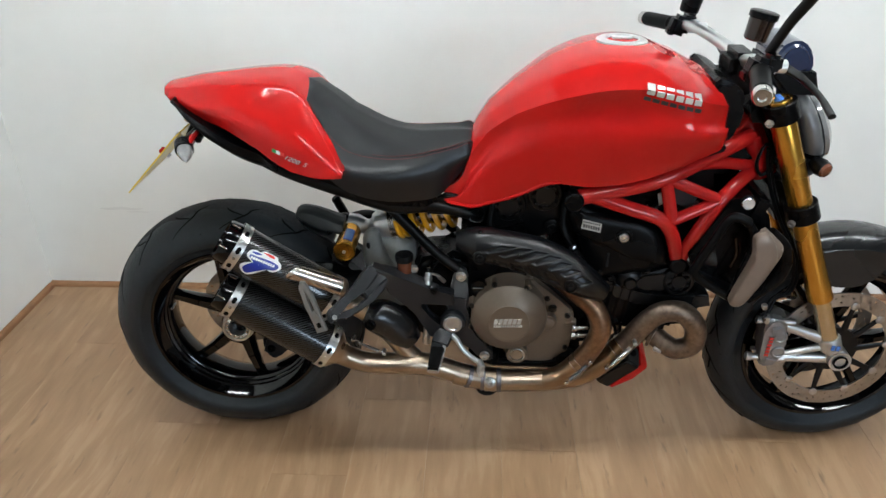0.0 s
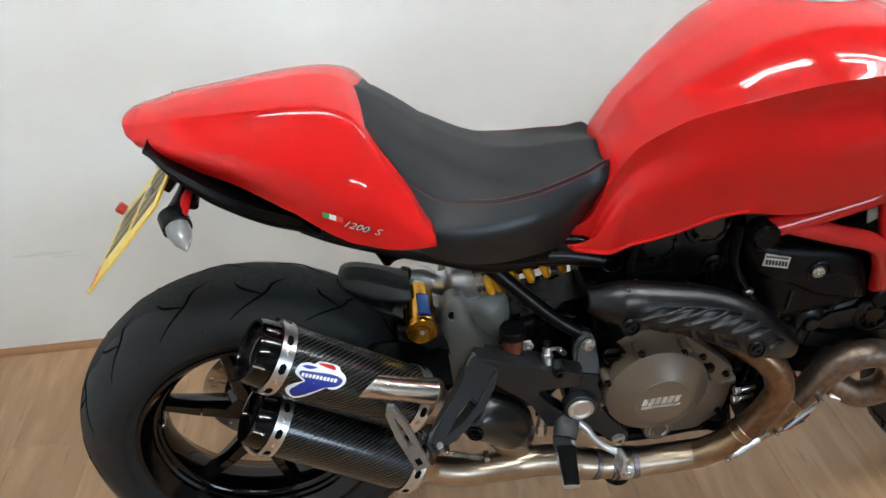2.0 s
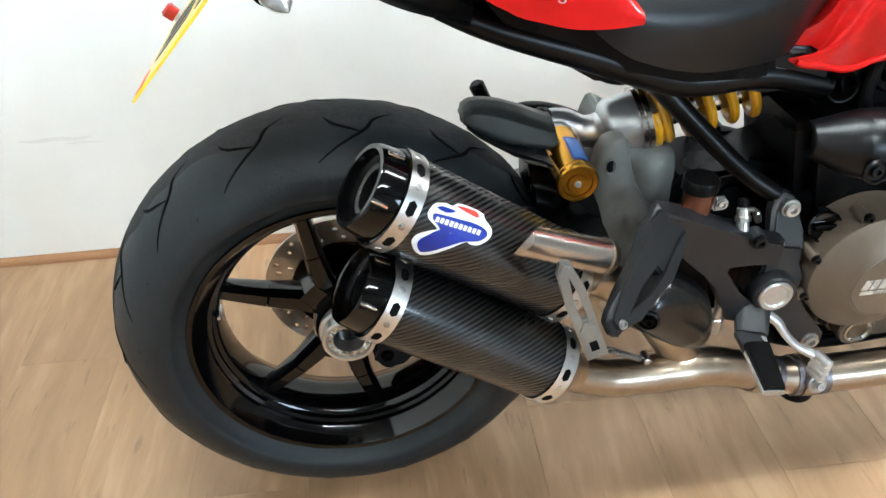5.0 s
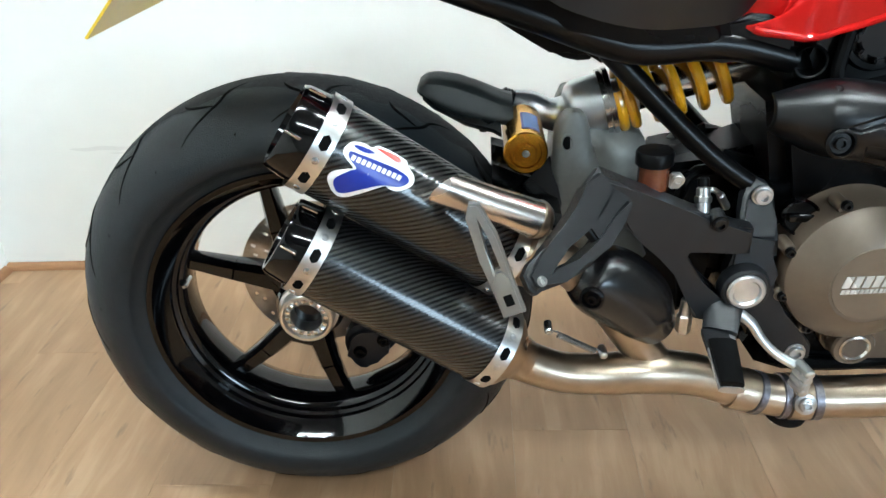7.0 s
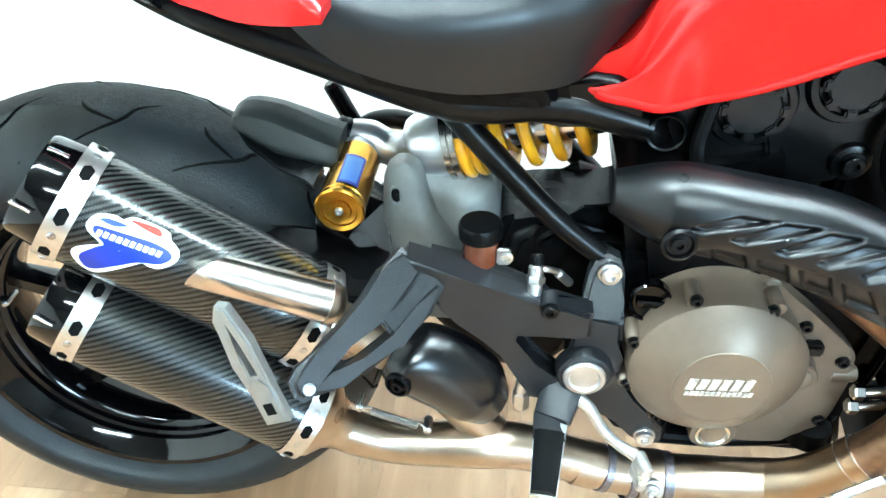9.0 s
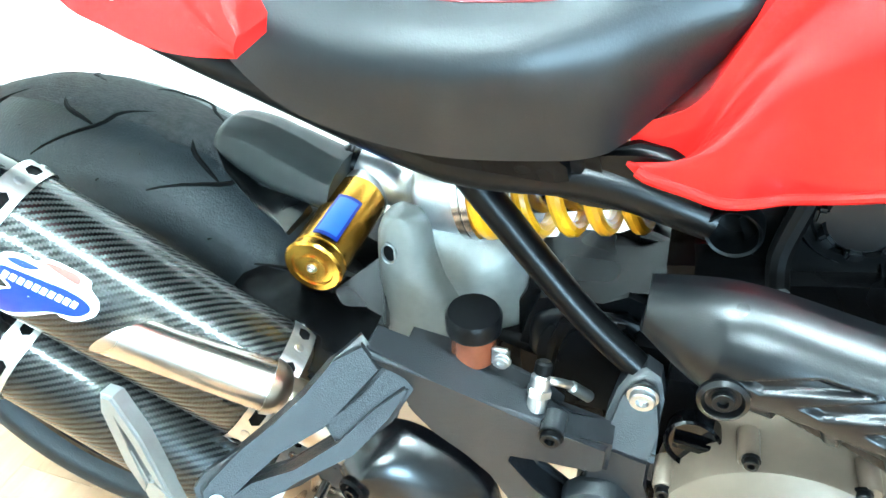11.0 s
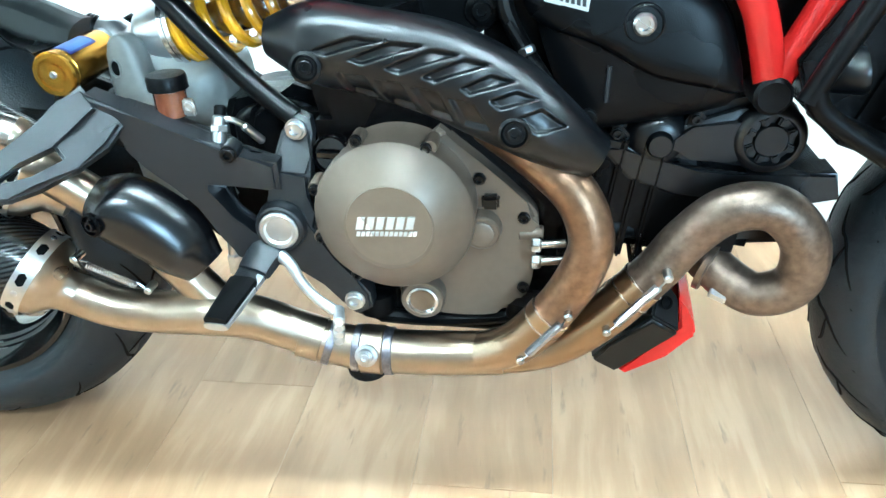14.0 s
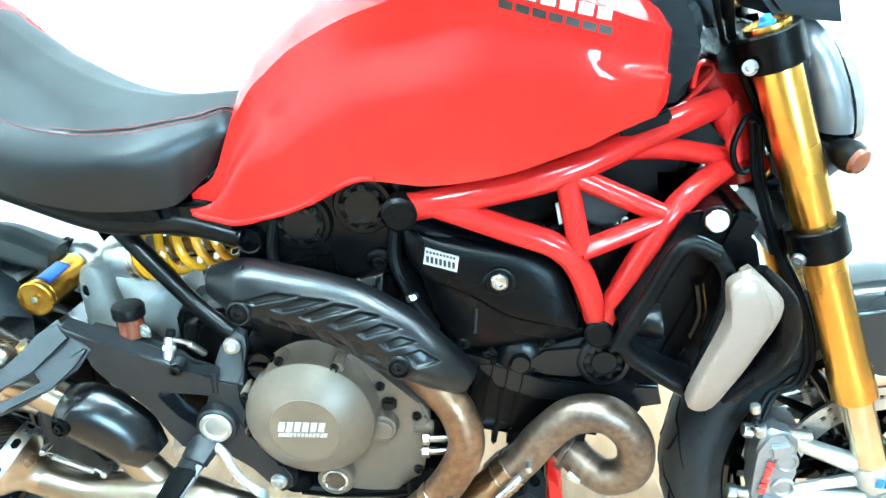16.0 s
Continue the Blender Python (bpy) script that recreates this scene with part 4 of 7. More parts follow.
def silencer(band, far, length, r, badge):
    start = Vector(band)
    AX = (Vector(far) - start).normalized()
    bm = bmesh.new()
    lathe(bm, start + AX * 0.010, AX, [(0, r), (length, r)], 72, uv=True)
    can = part("silencer", bm, CARBON, bike, "carbon fibre silencer with perforated steel bands")
    bm = bmesh.new()
    lathe(bm, start + AX * 0.004, -AX, [(0, r), (0.004, r), (0.005, r * 0.95), (0.030, r * 0.90), (0.034, r * 0.86), (0.034, r * 0.76), (0.022, r * 0.72), (0.018, r * 0.46)], 64, caps=False)
    part("end_cap", bm, BLACK_GLOSS, can, "gloss black stepped end cap")
    # black inner surface, for the darkness inside the outlet
    bm = bmesh.new()
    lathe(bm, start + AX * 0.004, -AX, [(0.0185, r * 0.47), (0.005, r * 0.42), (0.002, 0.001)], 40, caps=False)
    part("outlet_shade", bm, HOLLOW_SHADE, can)
    u0 = AX.cross(Vector((0, 1, 0))).normalized()
    for a in (0.15, 1.25):
        bm = bmesh.new()
        q = math.cos(a) * u0 + math.sin(a) * Vector((0, -1, 0))
        bar(bm, start - AX * 0.008 + q * r * 0.985, start - AX * 0.026 + q * r * 0.955, 0.003, 0.003, 0.004, 0.004)
        part("cap_rib", bm, STEEL, can)
    for s in (0.0, length - 0.008):
        bm = bmesh.new()
        up = AX.orthogonal().normalized()
        side = AX.cross(up)
        seg, rows = 96, [-0.001, 0.0048, 0.0098, 0.0148, 0.0205]
        grid = [[bm.verts.new(start + AX * (s + h) + (r + 0.0022) * (math.cos(2 * math.pi * j / seg) * up + math.sin(2 * math.pi * j / seg) * side)) for j in range(seg)] for h in rows]
        for i in range(len(rows) - 1):
            for j in range(seg):
                k, jj = j % 12, (j + 1) % seg
                q = (grid[i][j], grid[i][jj], grid[i + 1][jj], grid[i + 1][j])
                if i in (1, 2) and k in (2, 3, 4):          # six-sided openings through the band
                    continue
                if i in (1, 2) and k in (1, 5):
                    bm.faces.new({(1, 1): (q[0], q[1], q[3]), (2, 1): (q[0], q[2], q[3]), (1, 5): (q[0], q[1], q[2]), (2, 5): (q[1], q[2], q[3])}[(i, k)])
                    continue
                bm.faces.new(q)
        part("steel_band", bm, BAND, can)
        # black sheet under the band, so its openings look shaded
        bm = bmesh.new()
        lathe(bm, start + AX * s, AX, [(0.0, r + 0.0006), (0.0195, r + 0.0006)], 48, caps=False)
        part("band_hole_shade", bm, HOLLOW_SHADE, can)
        for k in range(8):
            a = 2 * math.pi * (12 * k + 9.0) / 96
            q = math.cos(a) * up + math.sin(a) * side
            bm = bmesh.new()
            lathe(bm, start + AX * (s + 0.0098) + q * (r + 0.002), q, [(0, 0.0042), (0.0012, 0.0038), (0.002, 0.001)], 12)
            part("rivet", bm, BOLT, can)
    bm = bmesh.new()
    lathe(bm, start + AX * (length + 0.010), AX, [(0, r * 0.99), (0.012, r * 0.9), (0.026, r * 0.62), (0.034, r * 0.55), (0.05, r * 0.5)], 40)
    part("front_cone", bm, PIPE, can)
    if badge:
        c0 = start + AX * 0.088
        e1 = AX.cross(Vector((0, -1, 0))).normalized()
        if e1.z < 0:
            e1 = -e1

        def patch(name, pts, lift, mt, label=""):
            bm = bmesh.new()
            inner = [[c0 + AX * (f * a + (1 - f) * sum(p[0] for p in pts) / len(pts)) + (r + lift) * (math.cos(g) * Vector((0, -1, 0)) + math.sin(g) * e1)
                      for a, g in ((q.x, (f * q.y + (1 - f) * sum(p[1] for p in pts) / len(pts)) / r) for q in curve([(a, b, 0) for a, b in pts], 5, True))] for f in (1.0, 0.66, 0.33, 0.02)]
            skin(bm, inner, caps=False)
            part(name, bm, mt, can, label)
        patch("badge_border", [(-0.052, -0.005), (-0.052, 0.005), (-0.041, 0.015), (-0.036, 0.019), (-0.050, 0.025), (-0.054, 0.032), (-0.050, 0.042), (-0.038, 0.047), (-0.030, 0.047), (-0.023, 0.053), (-0.005, 0.055), (0.009, 0.054), (0.013, 0.049), (0.024, 0.043), (0.027, 0.033), (0.018, 0.021), (0.008, 0.018), (0.002, 0.018), (-0.013, 0.001), (-0.028, -0.016), (-0.040, -0.016)], 0.0008, WHITE, "white bordered maker badge")
        patch("badge_field", [(-0.046, 0.000), (-0.0375, 0.0145), (-0.033, 0.020), (-0.045, 0.026), (-0.047, 0.032), (-0.036, 0.0345), (-0.013, 0.038), (0.002, 0.040), (0.0165, 0.039), (0.022, 0.034), (0.016, 0.025), (-0.001, 0.0175), (-0.015, 0.005), (-0.032, -0.012), (-0.041, -0.0096)], 0.0014, BLUE)
        patch("badge_crest", [(-0.0465, 0.0386), (-0.040, 0.0425), (-0.024, 0.0435), (-0.034, 0.0381)], 0.0014, BLUE)
        patch("badge_flash", [(-0.024, 0.0485), (-0.018, 0.0512), (-0.001, 0.0530), (0.0045, 0.0485), (-0.001, 0.0466)], 0.0014, PRINT_RED)
        bm = bmesh.new()
        for k in range(10):
            a0 = -0.043 + 0.0057 * k
            quad = []
            for (x, y) in ((a0, 0.0250), (a0 + 0.0042, 0.0250), (a0 + 0.0042, 0.0305), (a0, 0.0305)):
                ang = (y + 0.0006 * k) / r
                quad.append(bm.verts.new(c0 + AX * x + (r + 0.0021) * (math.cos(ang) * Vector((0, -1, 0)) + math.sin(ang) * e1)))
            bm.faces.new(quad)
        part("badge_print", bm, WHITE, can)
    return can


can_up = silencer((0.066, -0.207, 0.631), (0.274, -0.180, 0.475), 0.255, 0.055, True)
silencer((0.044, -0.213, 0.503), (0.274, -0.201, 0.341), 0.258, 0.0525, False)
bm = bmesh.new()
IA, IB = Vector((0.213, -0.253, 0.588)), Vector((0.318, -0.226, 0.533))
iax = (IB - IA).normalized()
iup = (Vector((0, 0, 1)) - iax * iax.z).normalized()
iside = iax.cross(iup)
if iside.y > 0:
    iside = -iside
rings = []
for f, rr, skew in ((0.0, 0.0195, 0.012), (0.35, 0.0205, 0.0), (0.92, 0.0225, 0.0)):
    ring = []
    for k in range(20):
        a = 2 * math.pi * k / 20
        p = IA.lerp(IB, f) + rr * (math.cos(a) * iup * 0.95 + math.sin(a) * iside * 0.9)
        ring.append(p + iax * skew * (math.cos(a) * 0.5 - math.sin(a) * 1.5))
    rings.append(ring)
skin(bm, rings)
part("inlet_cone", bm, PIPE_BARE, can_up, "bare steel wedge welded to the silencer's side", angle=40)
bm = bmesh.new()
lathe(bm, IB - iax * 0.012, iax, [(0, 0.0222), (0.006, 0.0210), (0.012, 0.0175), (0.016, 0.012), (0.018, 0.004)], 28)
part("cone_end", bm, PIPE, can_up)

# ---- exhaust pipes
bm = bmesh.new()
tube(bm, [(0.265, -0.201, 0.347), (0.298, -0.200, 0.324), (0.345, -0.196, 0.302), (0.400, -0.190, 0.294), (0.455, -0.186, 0.293), (0.510, -0.178, 0.283), (0.560, -0.174, 0.263), (0.610, -0.172, 0.244), (0.660, -0.171, 0.236), (0.75, -0.171, 0.236), (0.82, -0.173, 0.243)], [0.030, 0.027, 0.026, 0.027, 0.029, 0.028, 0.027, 0.027, 0.028, 0.028, 0.027], 24, n=8)
tailpipe = part("exhaust_pipe", bm, PIPE, bike, "heat-tinted steel exhaust pipe under the engine", angle=60)
bm = bmesh.new()
tube(bm, [(0.300, -0.212, 0.500), (0.335, -0.205, 0.475), (0.39, -0.185, 0.41), (0.435, -0.175, 0.34), (0.47, -0.175, 0.295)], 0.024, 20, n=8)
part("link_pipe", bm, PIPE, tailpipe)
bm = bmesh.new()
tube(bm, [(0.868, -0.1885, 0.306), (0.890, -0.193, 0.341), (0.908, -0.195, 0.382), (0.914, -0.194, 0.420), (0.896, -0.186, 0.465), (0.852, -0.165, 0.500), (0.80, -0.13, 0.525)], 0.025, 24, n=8)
header_r = part("rear_header_pipe", bm, PIPE_BROWN, bike, "browned steel header pipe curving down from the rear cylinder", angle=60)
bm = bmesh.new()
tube(bm, [(0.790, -0.174, 0.240), (0.830, -0.180, 0.260), (0.856, -0.186, 0.288), (0.876, -0.190, 0.318)], [0.0255, 0.0265, 0.0268, 0.0266], 24, n=8)
part("collector_leg", bm, PIPE, header_r, angle=60)
bm = bmesh.new()
tube(bm, [(0.968, -0.155, 0.326), (0.995, -0.156, 0.360), (1.022, -0.158, 0.402), (1.058, -0.163, 0.440), (1.105, -0.168, 0.446), (1.142, -0.168, 0.408), (1.146, -0.160, 0.352), (1.112, -0.145, 0.324), (1.075, -0.12, 0.335), (1.04, -0.08, 0.36)], 0.026, 24, n=8)
lathe(bm, (1.066, -0.112, 0.340), (-0.82, 0.50, 0.26), [(0, 0.027), (0.001, 0.034), (0.008, 0.034), (0.009, 0.027)], 28)
header_f = part("front_header_pipe", bm, PIPE_GREY, bike, "dulled steel header pipe looping from the front cylinder", angle=60)
bm = bmesh.new()
cyl(bm, (1.078, -0.150, 0.318), (1.060, -0.140, 0.322), 0.007, 6)
part("flange_nut", bm, BOLT, header_f)
bm = bmesh.new()
tube(bm, [(0.80, -0.168, 0.232), (0.88, -0.158, 0.246), (0.938, -0.155, 0.290), (0.980, -0.155, 0.341)], [0.024, 0.0262, 0.0274, 0.0274], 24, n=8)
part("collector_leg", bm, PIPE, header_f, angle=60)
bm = bmesh.new()
for a, b, r in (((0.597, -0.1725, 0.2475), (0.607, -0.172, 0.244), 0.0292), ((0.632, -0.171, 0.2385), (0.642, -0.171, 0.2375), 0.0302), ((0.672, -0.171, 0.2355), (0.684, -0.171, 0.2355), 0.0305)):
    ax = Vector(b) - Vector(a)
    lathe(bm, a, ax, [(0, r - 0.002), (0.001, r), (ax.length - 0.001, r), (ax.length, r - 0.002)], 28)
part("weld_ring", bm, WELD, tailpipe)
bm = bmesh.new()
lathe(bm, (0.643, -0.171, 0.2375), (1, 0, -0.05), [(0, 0.0285), (0.001, 0.0312), (0.027, 0.0312), (0.028, 0.0285)], 28)
part("joint_sleeve", bm, PIPE, tailpipe)
bm = bmesh.new()
lathe(bm, (0.585, -0.173, 0.2515), (0.95, 0, -0.3), [(-0.020, 0.0265), (-0.019, 0.0288), (0.008, 0.0288), (0.009, 0.0265)], 28)
part("joint_sleeve", bm, PIPE, tailpipe)
bm = bmesh.new()
lathe(bm, (0.655, -0.200, 0.250), (0, -1, 0.35), [(0, 0.014), (0.006, 0.014), (0.007, 0.010), (0.010, 0.009), (0.011, 0.005)], 16)
bolt(bm, (0.655, -0.210, 0.2535), (0, -1, 0.35), 0.006, 0.006)
part("sensor_boss", bm, BOLT, tailpipe)
bm = bmesh.new()
lathe(bm, (0.648, -0.170, 0.212), (0, 0.15, -1), [(-0.01, 0.020), (0, 0.027), (0.004, 0.027), (0.012, 0.016), (0.014, 0.008)], 24)
part("rubber_stop", bm, HOSE, tailpipe)
for pipe, at, along, r in ((header_r, (0.866, -0.188, 0.303), (0.58, -0.1, 0.81), 0.0275), (header_r, (0.8755, -0.190, 0.3175), (0.56, -0.1, 0.82), 0.0272), (header_f, (0.966, -0.155, 0.323), (0.63, 0, 0.77), 0.0282), (header_f, (0.9795, -0.155, 0.3405), (0.63, 0, 0.77), 0.0280)):
    bm = bmesh.new()
    lathe(bm, at, along, [(0, r - 0.002), (0.0006, r), (0.0024, r), (0.003, r - 0.002)], 28)
    part("weld_ring", bm, PIPE_BARE, pipe)


def spring(parent, a, b, r=0.0045):
    a, b = Vector(a), Vector(b)
    ax = (b - a).normalized()
    up = ax.orthogonal().normalized()
    side = ax.cross(up)
    L = (b - a).length
    turns = int(L * 0.68 / 0.0026)
    bm = bmesh.new()
    pts = [a + ax * (L * 0.16 + L * 0.68 * k / (turns * 8)) + r * (math.cos(k * math.pi / 4) * up + math.sin(k * math.pi / 4) * side) for k in range(turns * 8 + 1)]
    tube(bm, pts, 0.0011, 5, smooth=False)
    for p, q in ((a, a + ax * L * 0.17), (b, b - ax * L * 0.17)):
        tube(bm, [p, (p + q) / 2 + up * 0.002, q + up * r], 0.0012, 6, n=4)
    part("exhaust_spring", bm, BOLT, parent)
    for p in (a, b):
        bm = bmesh.new()
        cyl(bm, p + Vector((0, 0.018, 0)), p + Vector((0, -0.004, 0)), 0.005, 12)
        part("spring_hook", bm, BOLT, parent)


spring(header_r, (0.842, -0.212, 0.262), (0.893, -0.224, 0.335))
spring(header_f, (0.940, -0.190, 0.292), (1.000, -0.196, 0.372))
spring(tailpipe, (0.325, -0.222, 0.385), (0.395, -0.205, 0.335), 0.0035)

# ---- heat shields


def shell_shield(bm, path, half, y, depth, nu, nv, recesses=(), size=(0.37, 0.115), deep=0.006, arc=75):
    """A curved shield over a pipe. recesses: four-cornered pockets in (along, across), from 0 to 1; size: metres along and across."""
    line = [Vector((a, 0, b)) for a, b in path]

    def eased(values, u):
        f = u * (len(values) - 1)
        k = min(int(f), len(values) - 2)
        t = f - k
        a, b, c, e = values[max(k - 1, 0)], values[k], values[k + 1], values[min(k + 2, len(values) - 1)]
        return 0.5 * (2 * b + (c - a) * t + (2 * a - 5 * b + 4 * c - e) * t * t + (3 * b - a - 3 * c + e) * t ** 3)

    def inside(quad, u, v):
        q = [(a * size[0], b * size[1]) for a, b in quad]
        turn = sum(q[i - 1][0] * q[i][1] - q[i][0] * q[i - 1][1] for i in range(len(q)))
        near = 1.0
        for i in range(len(q)):
            (ax, ay), (bx, by) = q[i - 1], q[i]
            d = ((bx - ax) * (v * size[1] - ay) - (by - ay) * (u * size[0] - ax)) / math.hypot(bx - ax, by - ay)
            near = min(near, d if turn > 0 else -d)
        return near

    grid = []
    for i in range(nu + 1):
        u = i / nu
        f = u * (len(line) - 1)
        k = min(int(f), len(line) - 2)
        t = f - k
        a, b, c, e = line[max(k - 1, 0)], line[k], line[k + 1], line[min(k + 2, len(line) - 1)]
        p = 0.5 * (2 * b + (c - a) * t + (2 * a - 5 * b + 4 * c - e) * t * t + (3 * b - a - 3 * c + e) * t ** 3)
        dp = (c - a).lerp(e - b, t).normalized()
        nrm = Vector((-dp.z, 0, dp.x))
        w, yy = eased(half, u), eased(y, u)
        dd = depth * min(1.0, w / max(half) * 1.2)
        row = []
        for j in range(nv + 1):
            v = j / nv
            ph = radians(arc) * (2 * v - 1)
            sunk = max((inside(q, u, v) for q in recesses), default=-1.0)
            step = min(1.0, max(0.0, sunk / 0.0022))
            pos = p + nrm * w * math.sin(ph) / math.sin(radians(arc)) + Vector((0, yy - dd * (math.cos(ph) - math.cos(radians(arc))), 0))
            row.append(bm.verts.new(pos - (nrm * math.sin(ph) - Vector((0, math.cos(ph), 0))) * deep * step * step * (3 - 2 * step)))
        grid.append(row)
    for i in range(nu):
        for j in range(nv):
            bm.faces.new((grid[i][j], grid[i + 1][j], grid[i + 1][j + 1], grid[i][j + 1]))
    edge = [e for e in bm.edges if e.is_boundary]
    got = bmesh.ops.extrude_edge_only(bm, edges=edge)
    for vv in [g for g in got["geom"] if isinstance(g, bmesh.types.BMVert)]:
        vv.co += Vector((0, 0.010, 0))


SLOTS = [((0.192, 0.516), (0.242, 0.489), (0.389, 0.714), (0.306, 0.694)), ((0.297, 0.495), (0.339, 0.472), (0.467, 0.746), (0.39, 0.709)), ((0.386, 0.49), (0.422, 0.469), (0.541, 0.776), (0.468, 0.723)), ((0.465, 0.5), (0.497, 0.478), (0.603, 0.804), (0.538, 0.744)), ((0.55, 0.526), (0.577, 0.499), (0.66, 0.787), (0.6, 0.726)), ((0.617, 0.54), (0.649, 0.507), (0.727, 0.771), (0.664, 0.711)), ((0.694, 0.53), (0.766, 0.501), (0.832, 0.741), (0.74, 0.715))]
POCKETS = [((0.27, 0.368), (0.35, 0.383), (0.388, 0.126), (0.313, 0.046)), ((0.372, 0.381), (0.43, 0.41), (0.479, 0.136), (0.415, 0.044)), ((0.449, 0.402), (0.513, 0.431), (0.567, 0.204), (0.508, 0.129)), ((0.533, 0.422), (0.592, 0.459), (0.656, 0.31), (0.592, 0.212))]
bm = bmesh.new()
shell_shield(bm, [(0.570, 0.622), (0.620, 0.620), (0.680, 0.612), (0.755, 0.595), (0.822, 0.565), (0.872, 0.533), (0.915, 0.505)], [0.020, 0.041, 0.044, 0.048, 0.046, 0.036, 0.022], [-0.150, -0.165, -0.172, -0.180, -0.188, -0.190, -0.185], 0.050, 240, 80, SLOTS + POCKETS)
guard = part("slotted_heat_shield", bm, SHIELD_BLACK, bike, "black plastic heat shield with slanting slots", angle=75)
for p, s in (((0.625, -0.205, 0.606), 1), ((0.831, -0.226, 0.548), 1)):
    bm = bmesh.new()
    lathe(bm, p, (0, -1, 0.15), [(0, 0.016), (0.003, 0.016), (0.005, 0.013), (0.001, 0.011), (0.001, 0.0001)], 24, caps=False)
    part("shield_cup", bm, BLACK_SATIN, guard)
    bolts("shield_bolt", BLACK_SATIN, guard, [p], 0.007, 0.006, (0, -1, 0.15))
bm = bmesh.new()
shell_shield(bm, [(0.357, 0.452), (0.382, 0.441), (0.412, 0.419), (0.440, 0.391), (0.462, 0.360)], [0.027, 0.045, 0.048, 0.043, 0.027], [-0.198, -0.196, -0.191, -0.186, -0.184], 0.056, 48, 28)
guard2 = part("link_heat_shield", bm, LINK_BLACK, bike, "black satin heat shield over the link pipe", angle=50)
bm = bmesh.new()
lathe(bm, (0.372, -0.236, 0.440), (-0.3, -1, 0.1), [(0, 0.014), (0.004, 0.014), (0.006, 0.011), (0.002, 0.009), (0.002, 0.0001)], 22, caps=False)
part("shield_cup", bm, BLACK_CAST, guard2)
bolts("shield_bolt", BLACK_CAST, guard2, [(0.372, -0.238, 0.440)], 0.006, 0.006, (-0.3, -1, 0.1))

# ---- footrest bracket, pegs, pedal, rear brake parts
lean = Matrix.Identity(4)
lean[1][0], lean[1][3] = 0.18, -0.18 * 0.395         # the arm spreads outwards to the rear
slope = Matrix.Identity(4)
slope[1][2], slope[1][3] = 0.77, -0.77 * 0.47        # the top of the upright falls back towards its bolt
foot = Matrix.Identity(4)
foot[1][2], foot[1][3] = 0.16, -0.16 * 0.47
bm = bmesh.new()
plate(bm, [(0.377, 0.570), (0.381, 0.577), (0.432, 0.549), (0.486, 0.521), (0.511, 0.512), (0.530, 0.494), (0.566, 0.489), (0.566, 0.455), (0.554, 0.458), (0.516, 0.465), (0.481, 0.476), (0.488, 0.461), (0.507, 0.422), (0.533, 0.395), (0.552, 0.385), (0.545, 0.356), (0.506, 0.372), (0.495, 0.398), (0.478, 0.443), (0.455, 0.464), (0.429, 0.490), (0.412, 0.507), (0.408, 0.515), (0.410, 0.538)], -0.2045, -0.172, 0.006, lean, seg=3)
plate(bm, [(0.400, 0.557), (0.432, 0.541), (0.484, 0.514), (0.506, 0.506), (0.522, 0.490), (0.50, 0.480), (0.44, 0.500)], -0.186, -0.150, 0.005, lean, seg=3)
plate(bm, [(0.557, 0.470), (0.557, 0.491), (0.562, 0.510), (0.569, 0.521), (0.581, 0.527), (0.594, 0.522), (0.599, 0.509), (0.599, 0.489), (0.600, 0.468)], -0.165, -0.140, 0.005, slope, seg=3)
plate(bm, [(0.557, 0.482), (0.600, 0.474), (0.601, 0.447), (0.597, 0.427), (0.604, 0.405), (0.590, 0.390), (0.550, 0.388), (0.542, 0.424), (0.551, 0.455)], -0.165, -0.135, 0.006, foot, seg=3)
plate(bm, [(0.590, 0.430), (0.604, 0.398), (0.620, 0.371), (0.643, 0.344), (0.660, 0.322), (0.661, 0.302), (0.643, 0.292), (0.624, 0.312), (0.605, 0.334), (0.580, 0.356), (0.545, 0.366), (0.536, 0.358), (0.545, 0.400)], -0.176, -0.145, 0.008, seg=3)
bracket = part("footrest_bracket", bm, GREY_CAST, bike, "dark grey cast footrest bracket with a triangular window", angle=40)
bm = bmesh.new()
lathe(bm, (0.563, -0.178, 0.412), (0, -1, 0), [(-0.010, 0.031), (0, 0.030), (0.006, 0.0285), (0.008, 0.026), (0.008, 0.022)], 36, caps=False)
part("pivot_boss", bm, GREY_CAST, bracket)
bm = bmesh.new()
lathe(bm, (0.563, -0.181, 0.412), (0, -1, 0), [(0, 0.023), (0.007, 0.023), (0.009, 0.021), (0.009, 0.017), (0.006, 0.015), (0.006, 0.0001)], 32, caps=False)
part("pivot_plug", bm, ALU, bracket)
bolts("bracket_bolt", BOLT, bracket, [(0.582, -0.136, 0.516), (0.641, -0.175, 0.314)], 0.010, 0.009)
bolts("bracket_bolt", BLACK_SATIN, bracket, [(0.520, -0.186, 0.505)], 0.008, 0.007)
bolts("bracket_bolt", BOLT, bracket, [(0.494, -0.160, 0.460)], 0.006, 0.006)
bm = bmesh.new()
cyl(bm, (0.520, -0.166, 0.508), (0.520, -0.187, 0.505), 0.0095, 20)
part("bolt_boss", bm, GREY_CAST, bracket)

